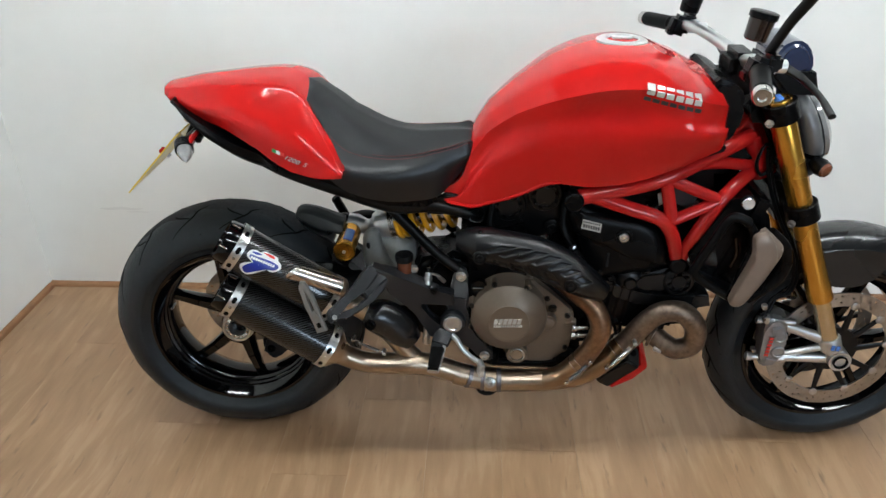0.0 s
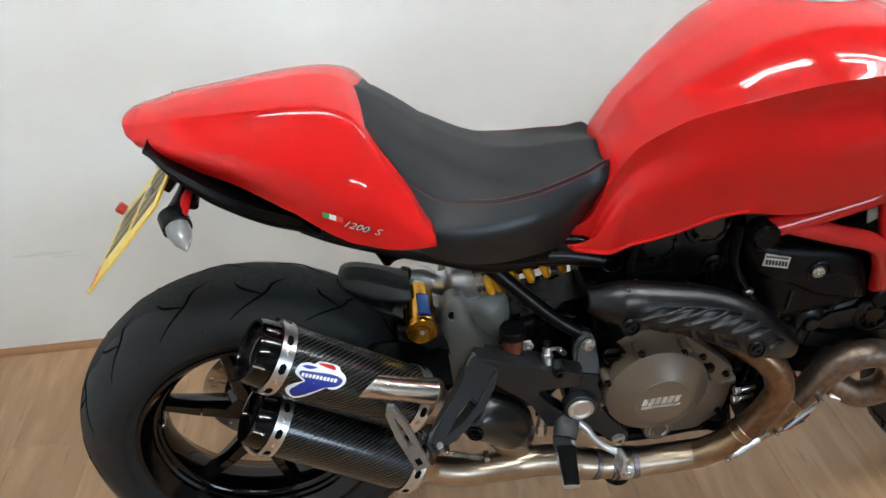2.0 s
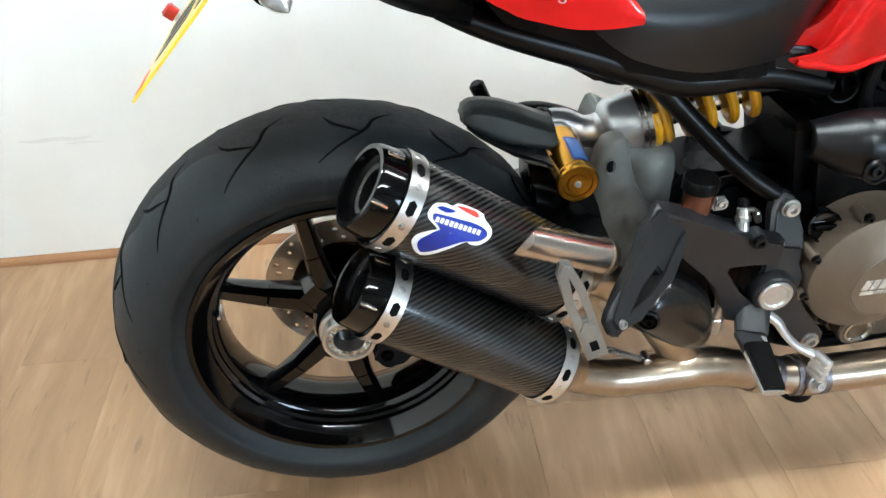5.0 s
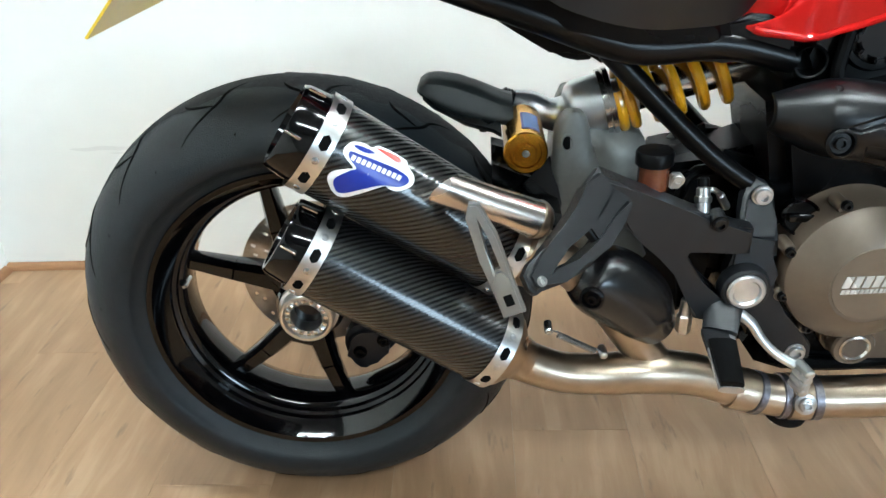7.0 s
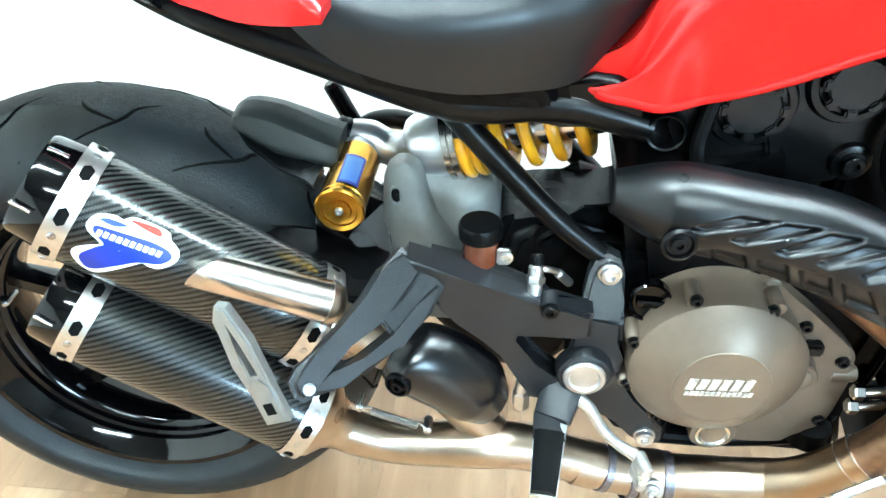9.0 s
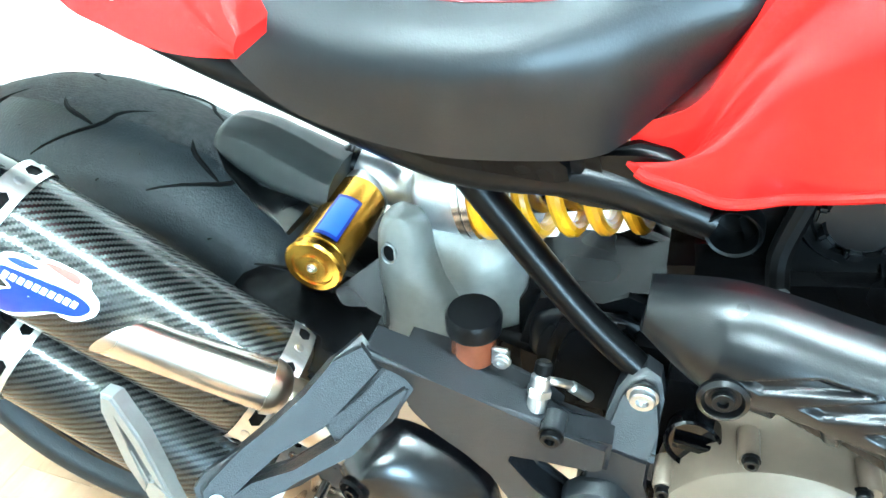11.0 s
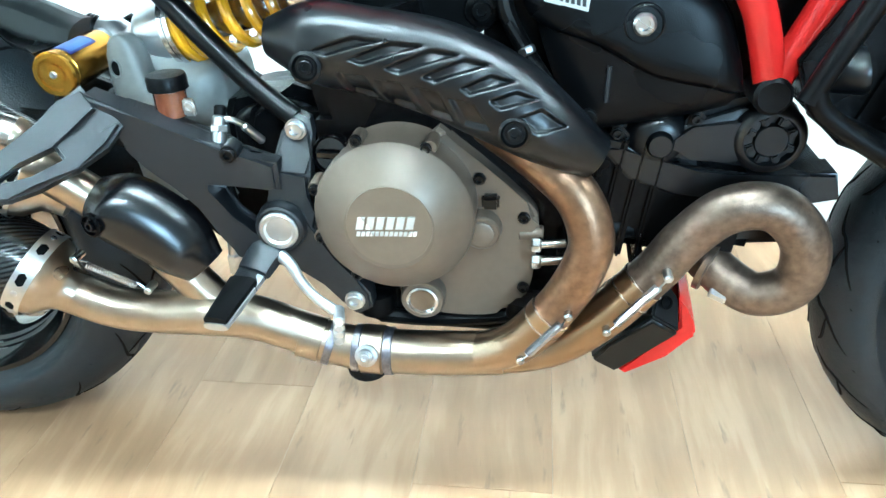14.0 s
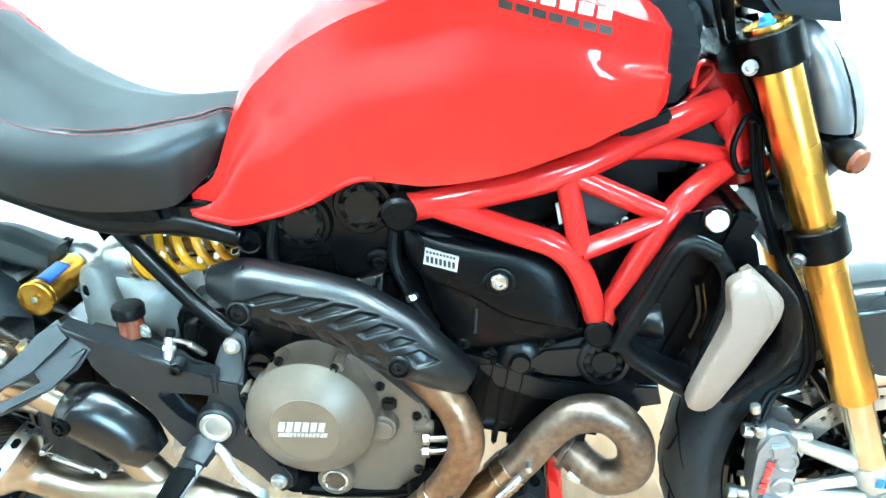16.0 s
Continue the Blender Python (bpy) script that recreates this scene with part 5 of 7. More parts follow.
HM = Vector((0.378, -0.1995, 0.577))
h1, hn = Vector((-0.497, -0.729, -0.471)).normalized(), Vector((-0.472, 0.682, -0.558))
hn = (hn - h1 * hn.dot(h1)).normalized()
h2 = hn.cross(h1)
if h2.z < 0:
    h2 = -h2
hm = Matrix.Translation(HM) @ Matrix((h1, hn, h2)).transposed().to_4x4()
bm = bmesh.new()
plate(bm, [(-0.004, 0.006), (0.025, 0.009), (0.056, 0.007), (0.086, 0.009), (0.116, 0.013), (0.142, 0.019), (0.155, 0.017), (0.163, 0.004), (0.162, -0.006), (0.151, -0.010), (0.143, 0.000), (0.120, -0.001), (0.098, -0.009), (0.064, -0.020), (0.031, -0.026), (0.002, -0.026)], -0.008, 0.012, 0.006, hm, seg=3)
hanger = part("passenger_footrest_hanger", bm, GREY_CAST, bike, "dark grey forked passenger footrest hanger", angle=40)
bm = bmesh.new()
plate(bm, [(-0.002, -0.040), (0.000, -0.052), (0.028, -0.057), (0.065, -0.051), (0.106, -0.039), (0.131, -0.026), (0.152, -0.011), (0.154, -0.001), (0.146, 0.000), (0.129, -0.014), (0.100, -0.026), (0.067, -0.036), (0.031, -0.044)], -0.006, 0.022, 0.005, hm, seg=3)
part("hanger_lower_arm", bm, GREY_CAST, hanger)
bm = bmesh.new()
plate(bm, [(-0.004, -0.018), (0.031, -0.020), (0.062, -0.018), (0.068, -0.040), (0.031, -0.050), (-0.004, -0.050)], -0.002, 0.014, 0.003, hm, seg=2)
part("hanger_web", bm, GREY_CAST, hanger)
bolts("hanger_bolt", BOLT, hanger, [hm @ Vector((0.150, -0.009, 0.000))], 0.0045, 0.004, -hn)
bm = bmesh.new()
PG0, PG1 = Vector((0.2785, -0.324, 0.486)), Vector((0.238, -0.303, 0.598))
pd = (PG1 - PG0).normalized()
ps = pd.cross(Vector((0, 1, 0))).normalized()
pgm = Matrix.Translation(PG0) @ Matrix((ps, pd.cross(ps) * -1, pd)).transposed().to_4x4()
plate(bm, [(0.003, 0.040), (0.012, 0.030), (0.013, 0.060), (0.010, 0.106), (0.002, 0.119), (-0.007, 0.115), (-0.013, 0.080), (-0.012, 0.030), (-0.004, 0.042), (-0.004, 0.080), (-0.003, 0.104), (0.001, 0.104), (0.003, 0.070)], -0.007, 0.007, 0.003, pgm)
plate(bm, [(-0.012, -0.006), (0.012, -0.006), (0.012, 0.034), (0.003, 0.046), (-0.005, 0.046), (-0.012, 0.034)], -0.007, 0.007, 0.003, pgm)
pass_peg = part("passenger_footrest", bm, PEG_GREY, bike, "folded bare aluminium passenger footrest", angle=50)
# dark patches on both faces stand for the shade of a recess
for side_y in (-0.0076, 0.0066):
    bm = bmesh.new()
    plate(bm, [(-0.005, 0.006), (0.004, 0.006), (0.004, 0.018), (-0.005, 0.018)], side_y, side_y + 0.001, 0, pgm)
    part("footrest_recess_shade", bm, HOLLOW_SHADE, pass_peg)

RP0, RP1 = Vector((0.530, -0.212, 0.364)), Vector((0.521, -0.298, 0.354))
bm = bmesh.new()
bar(bm, (0.545, -0.170, 0.385), (0.532, -0.205, 0.366), 0.046, 0.040, 0.030, 0.020, across=(0, 0, 1), n=2)
bar(bm, RP0 + Vector((0, 0.012, 0)), RP0.lerp(RP1, 0.25), 0.036, 0.034, 0.016, 0.012, across=(0, 0, 1))
peg = part("rider_footrest", bm, GREY_CAST, bike, "rider's footrest with a black rubber pad")
bm = bmesh.new()
bar(bm, RP0, RP1, 0.036, 0.027, 0.012, 0.009, across=(0, 0, 1), n=3)
part("footrest_tread", bm, ALU, peg)
bm = bmesh.new()
bar(bm, RP0.lerp(RP1, 0.18) + Vector((0, 0, 0.007)), RP0.lerp(RP1, 0.99) + Vector((0, 0, 0.007)), 0.032, 0.0255, 0.012, 0.010, across=(0, 0, 1), n=3)
part("rubber_pad", bm, HOSE, peg)
bm = bmesh.new()
tube(bm, [(0.552, -0.184, 0.385), (0.572, -0.192, 0.372), (0.586, -0.200, 0.352), (0.604, -0.206, 0.334), (0.626, -0.212, 0.322)], [0.008, 0.007, 0.006, 0.006, 0.007], 12, n=6, flat=0.7)
pedal = part("brake_pedal", bm, ALU, bike, "bare aluminium brake pedal with a ribbed toe piece", angle=60)
bm = bmesh.new()
for k in range(4):
    cyl(bm, (0.630 - 0.001 * k, -0.210, 0.324 - 0.009 * k), (0.637 - 0.001 * k, -0.236, 0.322 - 0.009 * k), 0.0065, 12)
block(bm, (0.632, -0.222, 0.309), (0.008, 0.022, 0.034), 0.003)
part("toe_piece", bm, ALU, pedal)

bm = bmesh.new()
lathe(bm, (0.448, -0.150, 0.535), (0, 0, 1), [(0, 0.014), (0.002, 0.018), (0.032, 0.018), (0.034, 0.016)], 24)
bottle = part("brake_fluid_bottle", bm, AMBER, bike, "small brown brake fluid bottle with a black cap")
bm = bmesh.new()
lathe(bm, (0.448, -0.150, 0.566), (0, 0, 1), [(0, 0.019), (0.001, 0.022), (0.014, 0.022), (0.017, 0.020), (0.018, 0.001)], 28)
part("bottle_cap", bm, BLACK_PLASTIC, bottle)
bm = bmesh.new()
block(bm, (0.472, -0.158, 0.548), (0.014, 0.006, 0.020), 0.002)
bolt(bm, (0.474, -0.162, 0.550), (0, -1, 0), 0.006, 0.005)
part("bottle_clip", bm, BOLT, bottle)
bm = bmesh.new()
cyl(bm, (0.504, -0.171, 0.510), (0.505, -0.158, 0.539), 0.0080, 16)
cyl(bm, (0.5045, -0.1655, 0.521), (0.5048, -0.162, 0.530), 0.0100, 6)
tube(bm, [(0.506, -0.160, 0.535), (0.516, -0.159, 0.535), (0.525, -0.153, 0.528), (0.530, -0.148, 0.521)], 0.0034, 10, n=5)
cyl(bm, (0.527, -0.152, 0.526), (0.542, -0.137, 0.501), 0.0050, 12)
master = part("brake_hose_fitting", bm, BOLT, bike, "zinc banjo fitting on the rear brake hose")
bm = bmesh.new()
tube(bm, [(0.446, -0.148, 0.538), (0.450, -0.140, 0.51), (0.48, -0.135, 0.49), (0.497, -0.140, 0.40), (0.498, -0.15, 0.37)], 0.006, 10, n=6)
cyl(bm, (0.505, -0.158, 0.538), (0.5055, -0.153, 0.549), 0.0068, 16)
part("brake_hose", bm, HOSE, master)
bm = bmesh.new()
cushion(bm, [(0.476, 0.490), (0.484, 0.508), (0.506, 0.519), (0.526, 0.512), (0.534, 0.490), (0.532, 0.460), (0.520, 0.440), (0.482, 0.440)], -0.058, -0.066, -0.03)
stay = part("hose_bracket", bm, SHIELD_BLACK, bike, "black moulded bracket behind the brake hose", angle=50)
# dark arch laid on the bracket as the shade of its opening
bm = bmesh.new()
plate(bm, [(0.486, 0.456), (0.487, 0.486), (0.495, 0.504), (0.503, 0.500), (0.508, 0.475), (0.507, 0.455)], -0.0675, -0.060, 0.001, rounded=2)
part("bracket_recess_shade", bm, HOLLOW_SHADE, stay)
bm = bmesh.new()
cyl(bm, (0.497, -0.172, 0.365), (0.499, -0.172, 0.395), 0.007, 12)
cyl(bm, (0.498, -0.172, 0.345), (0.498, -0.172, 0.372), 0.010, 6)
part("brake_light_switch", bm, BOLT, master)

# ---- engine
bm = bmesh.new()
block(bm, (0.74, M, 0.41), (0.34, 0.18, 0.28), 0.03)
engine = part("engine_block", bm, BLACK_CAST, bike, "black two-cylinder engine block", angle=40)
bm = bmesh.new()
plate(bm, [(0.60, 0.28), (0.62, 0.25), (0.66, 0.235), (0.86, 0.230), (0.895, 0.25), (0.88, 0.31), (0.62, 0.32)], M - 0.095, M + 0.095, 0.012)
part("sump", bm, BLACK_CAST, engine)
bm = bmesh.new()
block(bm, (0.68, M, 0.56), (0.17, 0.19, 0.20), 0.02, Matrix.Rotation(radians(-12), 4, "Y"))
part("rear_cylinder", bm, BLACK_CAST, engine)
bm = bmesh.new()
block(bm, (0.98, M, 0.43), (0.26, 0.19, 0.14), 0.02, Matrix.Rotation(radians(8), 4, "Y"))
part("front_cylinder", bm, BLACK_CAST, engine)
for k in range(5):
    bm = bmesh.new()
    block(bm, (0.895 + 0.022 * k, M, 0.432), (0.008, 0.205, 0.150), 0.003, Matrix.Rotation(radians(8), 4, "Y"))
    part("cylinder_fin", bm, BLACK_CAST, engine)

CC = Vector((0.697, -0.180, 0.430))
bm = bmesh.new()
lathe(bm, CC + Vector((0, 0.06, 0)), (0, -1, 0), [(0, 0.091), (0.060, 0.091), (0.063, 0.090), (0.067, 0.086), (0.084, 0.060), (0.088, 0.052), (0.089, 0.050), (0.089, 0.001)], 80)
clutch = part("clutch_cover", bm, COVER_GREY, bike, "bronze-grey painted round clutch cover", angle=24)
for a in (62, 113, 160, 199, 238):
    q = Vector((math.cos(radians(a)), 0, math.sin(radians(a)))) * 0.094
    bm = bmesh.new()
    lathe(bm, CC + q + Vector((0, 0.030, 0)), (0, -1, 0), [(0, 0.0080), (0.026, 0.0080), (0.028, 0.0068)], 18)
    part("cover_lug", bm, COVER_GREY, clutch)
bm = bmesh.new()
lathe(bm, CC + Vector((0.0, -0.0286, 0.003)), (0, -1, 0), [(0, 0.048), (0.0014, 0.0475), (0.0018, 0.001)], 56)
part("cover_disc", bm, COVER_LIGHT, clutch)
bm = bmesh.new()
plate(bm, [(0.736, 0.512), (0.766, 0.502), (0.845, 0.432), (0.858, 0.405), (0.856, 0.375), (0.850, 0.322), (0.832, 0.290), (0.795, 0.277), (0.730, 0.279), (0.690, 0.300), (0.69, 0.40)], -0.142, -0.090, 0.007, rounded=3, seg=3)
lathe(bm, (0.721, -0.130, 0.308), (0, -1, 0), [(0, 0.027), (0.030, 0.027), (0.033, 0.025)], 28)
lathe(bm, (0.793, -0.130, 0.401), (0, -1, 0), [(0, 0.025), (0.028, 0.021), (0.030, 0.019)], 28)
cyl(bm, (0.835, -0.134, 0.390), (0.864, -0.134, 0.390), 0.010, 14)
bar(bm, (0.800, -0.136, 0.395), (0.845, -0.134, 0.370), 0.010, 0.004, 0.010, 0.006)
pump = part("pump_cover", bm, COVER_GREY, bike, "bronze-grey water pump cover beside the clutch", angle=30)
for name, z, n, h, w in (("maker_name", -0.003, 6, 0.0145, 0.066), ("model_name", -0.0115, 13, 0.0055, 0.068)):
    bm = bmesh.new()
    bars(bm, CC + Vector((-0.037, -0.0304, z + 0.003)), (1, 0, 0.03), (0, 0, 1), n, (w, h))
    tagged(part(name, bm, SILVER_PRINT, clutch), kind="stuff")
bolts("cover_bolt", BLACK_SATIN, clutch, [(0.661, -0.177, 0.520), (0.736, -0.177, 0.512), (0.609, -0.177, 0.461), (0.610, -0.177, 0.400), (0.648, -0.177, 0.352)], 0.0054, 0.007)
bolts("cover_bolt", BLACK_SATIN, pump, [(0.790, -0.141, 0.462), (0.841, -0.141, 0.414), (0.842, -0.141, 0.320)], 0.0060, 0.007)
bm = bmesh.new()
lathe(bm, (0.721, -0.162, 0.308), (0, -1, 0), [(0, 0.0195), (0.003, 0.0195), (0.004, 0.017), (0.001, 0.015), (0.001, 0.0001)], 28, caps=False)
part("sight_glass", bm, STEEL, pump, "round oil sight glass in a steel ring")
bm = bmesh.new()
lathe(bm, (0.793, -0.159, 0.401), (0, -1, 0), [(0, 0.015), (0.003, 0.015), (0.004, 0.013), (0.004, 0.0001)], 24, caps=False)
part("pump_plug", bm, COVER_LIGHT, pump)
bm = bmesh.new()
block(bm, (0.803, -0.145, 0.436), (0.020, 0.018, 0.016), 0.003)
part("pump_sensor", bm, BLACK_SATIN, pump)
bm = bmesh.new()
lathe(bm, (0.626, -0.140, 0.490), (-0.1, -1, 0.25), [(0, 0.022), (0.016, 0.022), (0.018, 0.020), (0.014, 0.018), (0.013, 0.0001)], 28, caps=False)
bar(bm, (0.610, -0.156, 0.494), (0.642, -0.158, 0.494), 0.009, 0.009, 0.006, 0.006)
part("oil_filler_cap", bm, BLACK_GLOSS, bike, "black oil filler cap")
bm = bmesh.new()
for z in (0.392, 0.370):
    cyl(bm, (0.852, -0.165, z), (0.890, -0.162, z + 0.002), 0.006, 12)
    cyl(bm, (0.850, -0.165, z), (0.862, -0.165, z), 0.009, 6)
part("coolant_pipe_joint", bm, STEEL, bike, "pair of bright steel hose unions")
bm = bmesh.new()
for p in ((0.655, 0.300), (0.845, 0.300)):
    lathe(bm, (p[0], -0.125, p[1] - 0.035), (0, 0, 1), [(0, 0.018), (0.004, 0.024), (0.03, 0.024), (0.034, 0.018)], 20)
tube(bm, [(0.66, -0.13, 0.262), (0.74, -0.125, 0.256), (0.84, -0.12, 0.268), (0.88, -0.10, 0.30)], 0.010, 10)
part("sump_hose", bm, HOSE, bike, "black rubber hose along the sump")

bm = bmesh.new()
plate(bm, [(0.79, 0.58), (0.88, 0.56), (0.87, 0.70), (0.85, 0.74), (0.80, 0.72)], M - 0.075, M + 0.08, 0.006)
part("rear_belt_housing", bm, BLACK_CAST, engine)
# rear cylinder head with its belt cover
bm = bmesh.new()
plate(bm, [(0.615, 0.700), (0.640, 0.735), (0.690, 0.745), (0.735, 0.765), (0.795, 0.768), (0.818, 0.740), (0.812, 0.665), (0.800, 0.620), (0.740, 0.605), (0.650, 0.625), (0.625, 0.660)], -0.106, M + 0.09, 0.010, rounded=3, seg=3)
for c, r in (((0.690, 0.694), 0.038), ((0.773, 0.720), 0.038)):
    lathe(bm, (c[0], -0.100, c[1]), (0, -1, 0), [(0, r + 0.006), (0.010, r + 0.002), (0.013, r), (0.013, r - 0.006), (0.010, r - 0.008), (0.010, 0.001)], 40)
plate(bm, [(0.700, 0.690), (0.712, 0.690), (0.735, 0.620), (0.722, 0.618)], -0.114, -0.098, 0.003)
lathe(bm, (0.792, -0.100, 0.640), (0, -1, 0), [(0, 0.022), (0.012, 0.018), (0.014, 0.012), (0.014, 0.001)], 24)
head = part("rear_cylinder_head", bm, BLACK_SATIN, bike, "black rear cylinder head with a belt cover", angle=40)
for c in ((0.690, 0.694), (0.773, 0.720)):
    bm = bmesh.new()
    lathe(bm, (c[0], -0.108, c[1]), (0, -1, 0), [(0, 0.026), (0.008, 0.025), (0.010, 0.023), (0.010, 0.001)], 36)
    part("camshaft_cap", bm, SHIELD_BLACK, head)
    for k in range(8):
        a = 2 * math.pi * k / 8
        bm = bmesh.new()
        block(bm, (c[0] + 0.0265 * math.cos(a), -0.115, c[1] + 0.0265 * math.sin(a)), (0.008, 0.013, 0.011), 0.002, Matrix.Rotation(-a, 4, "Y"))
        part("cap_lobe", bm, SHIELD_BLACK, head)
bm = bmesh.new()
bolt(bm, (0.792, -0.113, 0.640), (0, -1, 0), 0.010, 0.008)
part("cover_bolt", bm, BLACK_SATIN, head)
bm = bmesh.new()
tube(bm, [(0.655, -0.112, 0.700), (0.648, -0.118, 0.660), (0.652, -0.124, 0.635)], 0.008, 10)
hose = part("breather_hose", bm, HOSE, bike, "black breather hose beside the cylinder")
bm = bmesh.new()
cyl(bm, (0.820, -0.140, 0.635), (0.868, -0.165, 0.565), 0.006, 10)
part("hose_tail", bm, HOSE, hose)
bm = bmesh.new()
tube(bm, [(0.82, -0.12, 0.72), (0.815, -0.13, 0.66), (0.83, -0.14, 0.62), (0.87, -0.15, 0.56)], 0.009, 10)
part("breather_hose", bm, HOSE, bike, "black breather hose beside the cylinder")
bm = bmesh.new()
cyl(bm, (0.652, -0.132, 0.640), (0.658, -0.136, 0.618), 0.006, 10)
part("hose_clip", bm, BOLT, bike, "zinc hose clip")
bm = bmesh.new()
cyl(bm, (0.838, -0.150, 0.612), (0.842, -0.152, 0.604), 0.009, 8)
part("hose_clip", bm, BOLT, bike, "zinc hose clip")

# front cylinder with its belt cover
bm = bmesh.new()
plate(bm, [(0.930, 0.514), (0.945, 0.524), (0.983, 0.536), (1.010, 0.528), (1.065, 0.546), (1.10, 0.550), (1.128, 0.536), (1.138, 0.505), (1.124, 0.472), (1.073, 0.474), (1.020, 0.477), (0.985, 0.464), (0.945, 0.480)], -0.108, M + 0.06, 0.008, rounded=3, seg=3)
lathe(bm, (0.985, -0.100, 0.501), (0, -1, 0), [(0, 0.037), (0.012, 0.036), (0.024, 0.028), (0.028, 0.020), (0.029, 0.015), (0.033, 0.0145), (0.037, 0.012), (0.037, 0.001)], 40)
plate(bm, [(0.990, 0.516), (1.018, 0.521), (1.066, 0.538), (1.096, 0.540), (1.096, 0.478), (1.060, 0.482), (1.020, 0.484), (0.988, 0.486)], -0.131, -0.100, 0.011, seg=4)
lathe(bm, (1.098, -0.100, 0.508), (0, -1, 0), [(0, 0.039), (0.026, 0.039), (0.033, 0.036), (0.036, 0.031), (0.036, 0.028), (0.033, 0.027), (0.027, 0.026), (0.027, 0.001)], 48)
front_head = part("front_cylinder_cover", bm, SHIELD_BLACK, bike, "black belt cover of the front cylinder", angle=50)
bm = bmesh.new()
lathe(bm, (1.098, -0.126, 0.508), (0, -1, 0), [(0, 0.0185), (0.007, 0.0180), (0.009, 0.0165), (0.009, 0.001)], 36)
part("camshaft_cap", bm, BLACK_SATIN, front_head)
for k in range(8):
    a = 2 * math.pi * (k + 0.5) / 8
    bm = bmesh.new()
    block(bm, (1.098 + 0.022 * math.cos(a), -0.130, 0.508 + 0.022 * math.sin(a)), (0.011, 0.010, 0.008), 0.002, Matrix.Rotation(-a, 4, "Y"))
    part("cap_lobe", bm, BLACK_SATIN, front_head)
for ear in ([(1.010, 0.516), (1.016, 0.534), (1.026, 0.534), (1.034, 0.522)], [(0.934, 0.498), (0.934, 0.516), (0.946, 0.516), (0.956, 0.500)]):
    bm = bmesh.new()
    plate(bm, ear, -0.121, -0.100, 0.003, rounded=2)
    part("cover_ear", bm, BLACK_SATIN, front_head)
bolts("cover_bolt", BLACK_SATIN, front_head, [(1.021, -0.121, 0.527), (0.940, -0.119, 0.509)], 0.0055, 0.006)
bm = bmesh.new()
bar(bm, (0.884, -0.100, 0.512), (0.945, -0.104, 0.498), 0.014, 0.012, 0.05, 0.05, n=3)
plate(bm, [(0.920, 0.497), (0.948, 0.497), (0.975, 0.484), (0.998, 0.475), (1.030, 0.469), (1.066, 0.466), (1.120, 0.466), (1.176, 0.469), (1.184, 0.438), (1.145, 0.430), (1.070, 0.434), (1.005, 0.440), (0.955, 0.458)], -0.128, -0.080, 0.0035, seg=3)
plate(bm, [(0.915, 0.490), (0.965, 0.480), (1.02, 0.460), (1.12, 0.462), (1.176, 0.462), (1.182, 0.439), (1.145, 0.426), (1.15, 0.37), (1.0, 0.36), (0.93, 0.40)], -0.112, M + 0.09, 0.012, seg=3)
part("lower_cylinder_cover", bm, SHIELD_BLACK, bike, "satin black cover along the front cylinder", angle=50)

# belly box with a red edge
bm = bmesh.new()
prism(bm, [(0.933, -0.105, 0.184), (0.966, -0.110, 0.168), (1.034, -0.144, 0.259), (0.998, -0.150, 0.285), (0.950, -0.124, 0.222)], (0.0, 0.110, 0.030), 0.005, 3)
tray = part("belly_cover", bm, BLACK_SATIN, bike, "black and red belly cover under the engine", angle=50)
LOBE = [Vector(p) for p in ((0.997, -0.150, 0.289), (1.033, -0.144, 0.264), (1.032, -0.121, 0.298), (1.020, -0.118, 0.314), (1.004, -0.127, 0.318))]
ln = (LOBE[1] - LOBE[0]).cross(LOBE[2] - LOBE[0]).normalized()
ln = -ln if ln.y > 0 else ln
bm = bmesh.new()
prism(bm, LOBE, ln * -0.05, 0.003)
part("cover_end", bm, SHIELD_BLACK, tray, angle=50)
bm = bmesh.new()
lathe(bm, Vector((1.014, -0.1345, 0.300)) + ln * 0.001, ln, [(0, 0.0085), (0.0016, 0.0078), (0.0010, 0.0066), (-0.002, 0.0062), (-0.002, 0.0001)], 20, caps=False)
part("cover_hole", bm, HOLLOW_SHADE, tray)
bm = bmesh.new()
prism(bm, [(0.972, -0.092, 0.160), (0.982, -0.088, 0.150), (1.028, -0.110, 0.203), (1.060, -0.116, 0.238), (1.057, -0.108, 0.258), (1.046, -0.112, 0.282), (1.032, -0.120, 0.300), (1.036, -0.128, 0.262)], (0.0, 0.100, 0.030), 0.003)
part("red_lip", bm, RED, tray, angle=50)
bm = bmesh.new()
prism(bm, [(0.946, -0.105, 0.216), (0.958, -0.111, 0.224), (0.964, -0.109, 0.244), (0.952, -0.104, 0.238)], (0.0, 0.004, 0.0), 0.001)
bolt(bm, (0.962, -0.112, 0.226), (0, -1, 0.4), 0.005, 0.006)
part("cover_clip", bm, BOLT, tray)
bm = bmesh.new()
tube(bm, [(0.99, -0.06, 0.29), (0.98, -0.05, 0.34), (0.97, -0.05, 0.40)], 0.010, 10)
part("cover_stay", bm, BLACK_CAST, tray)

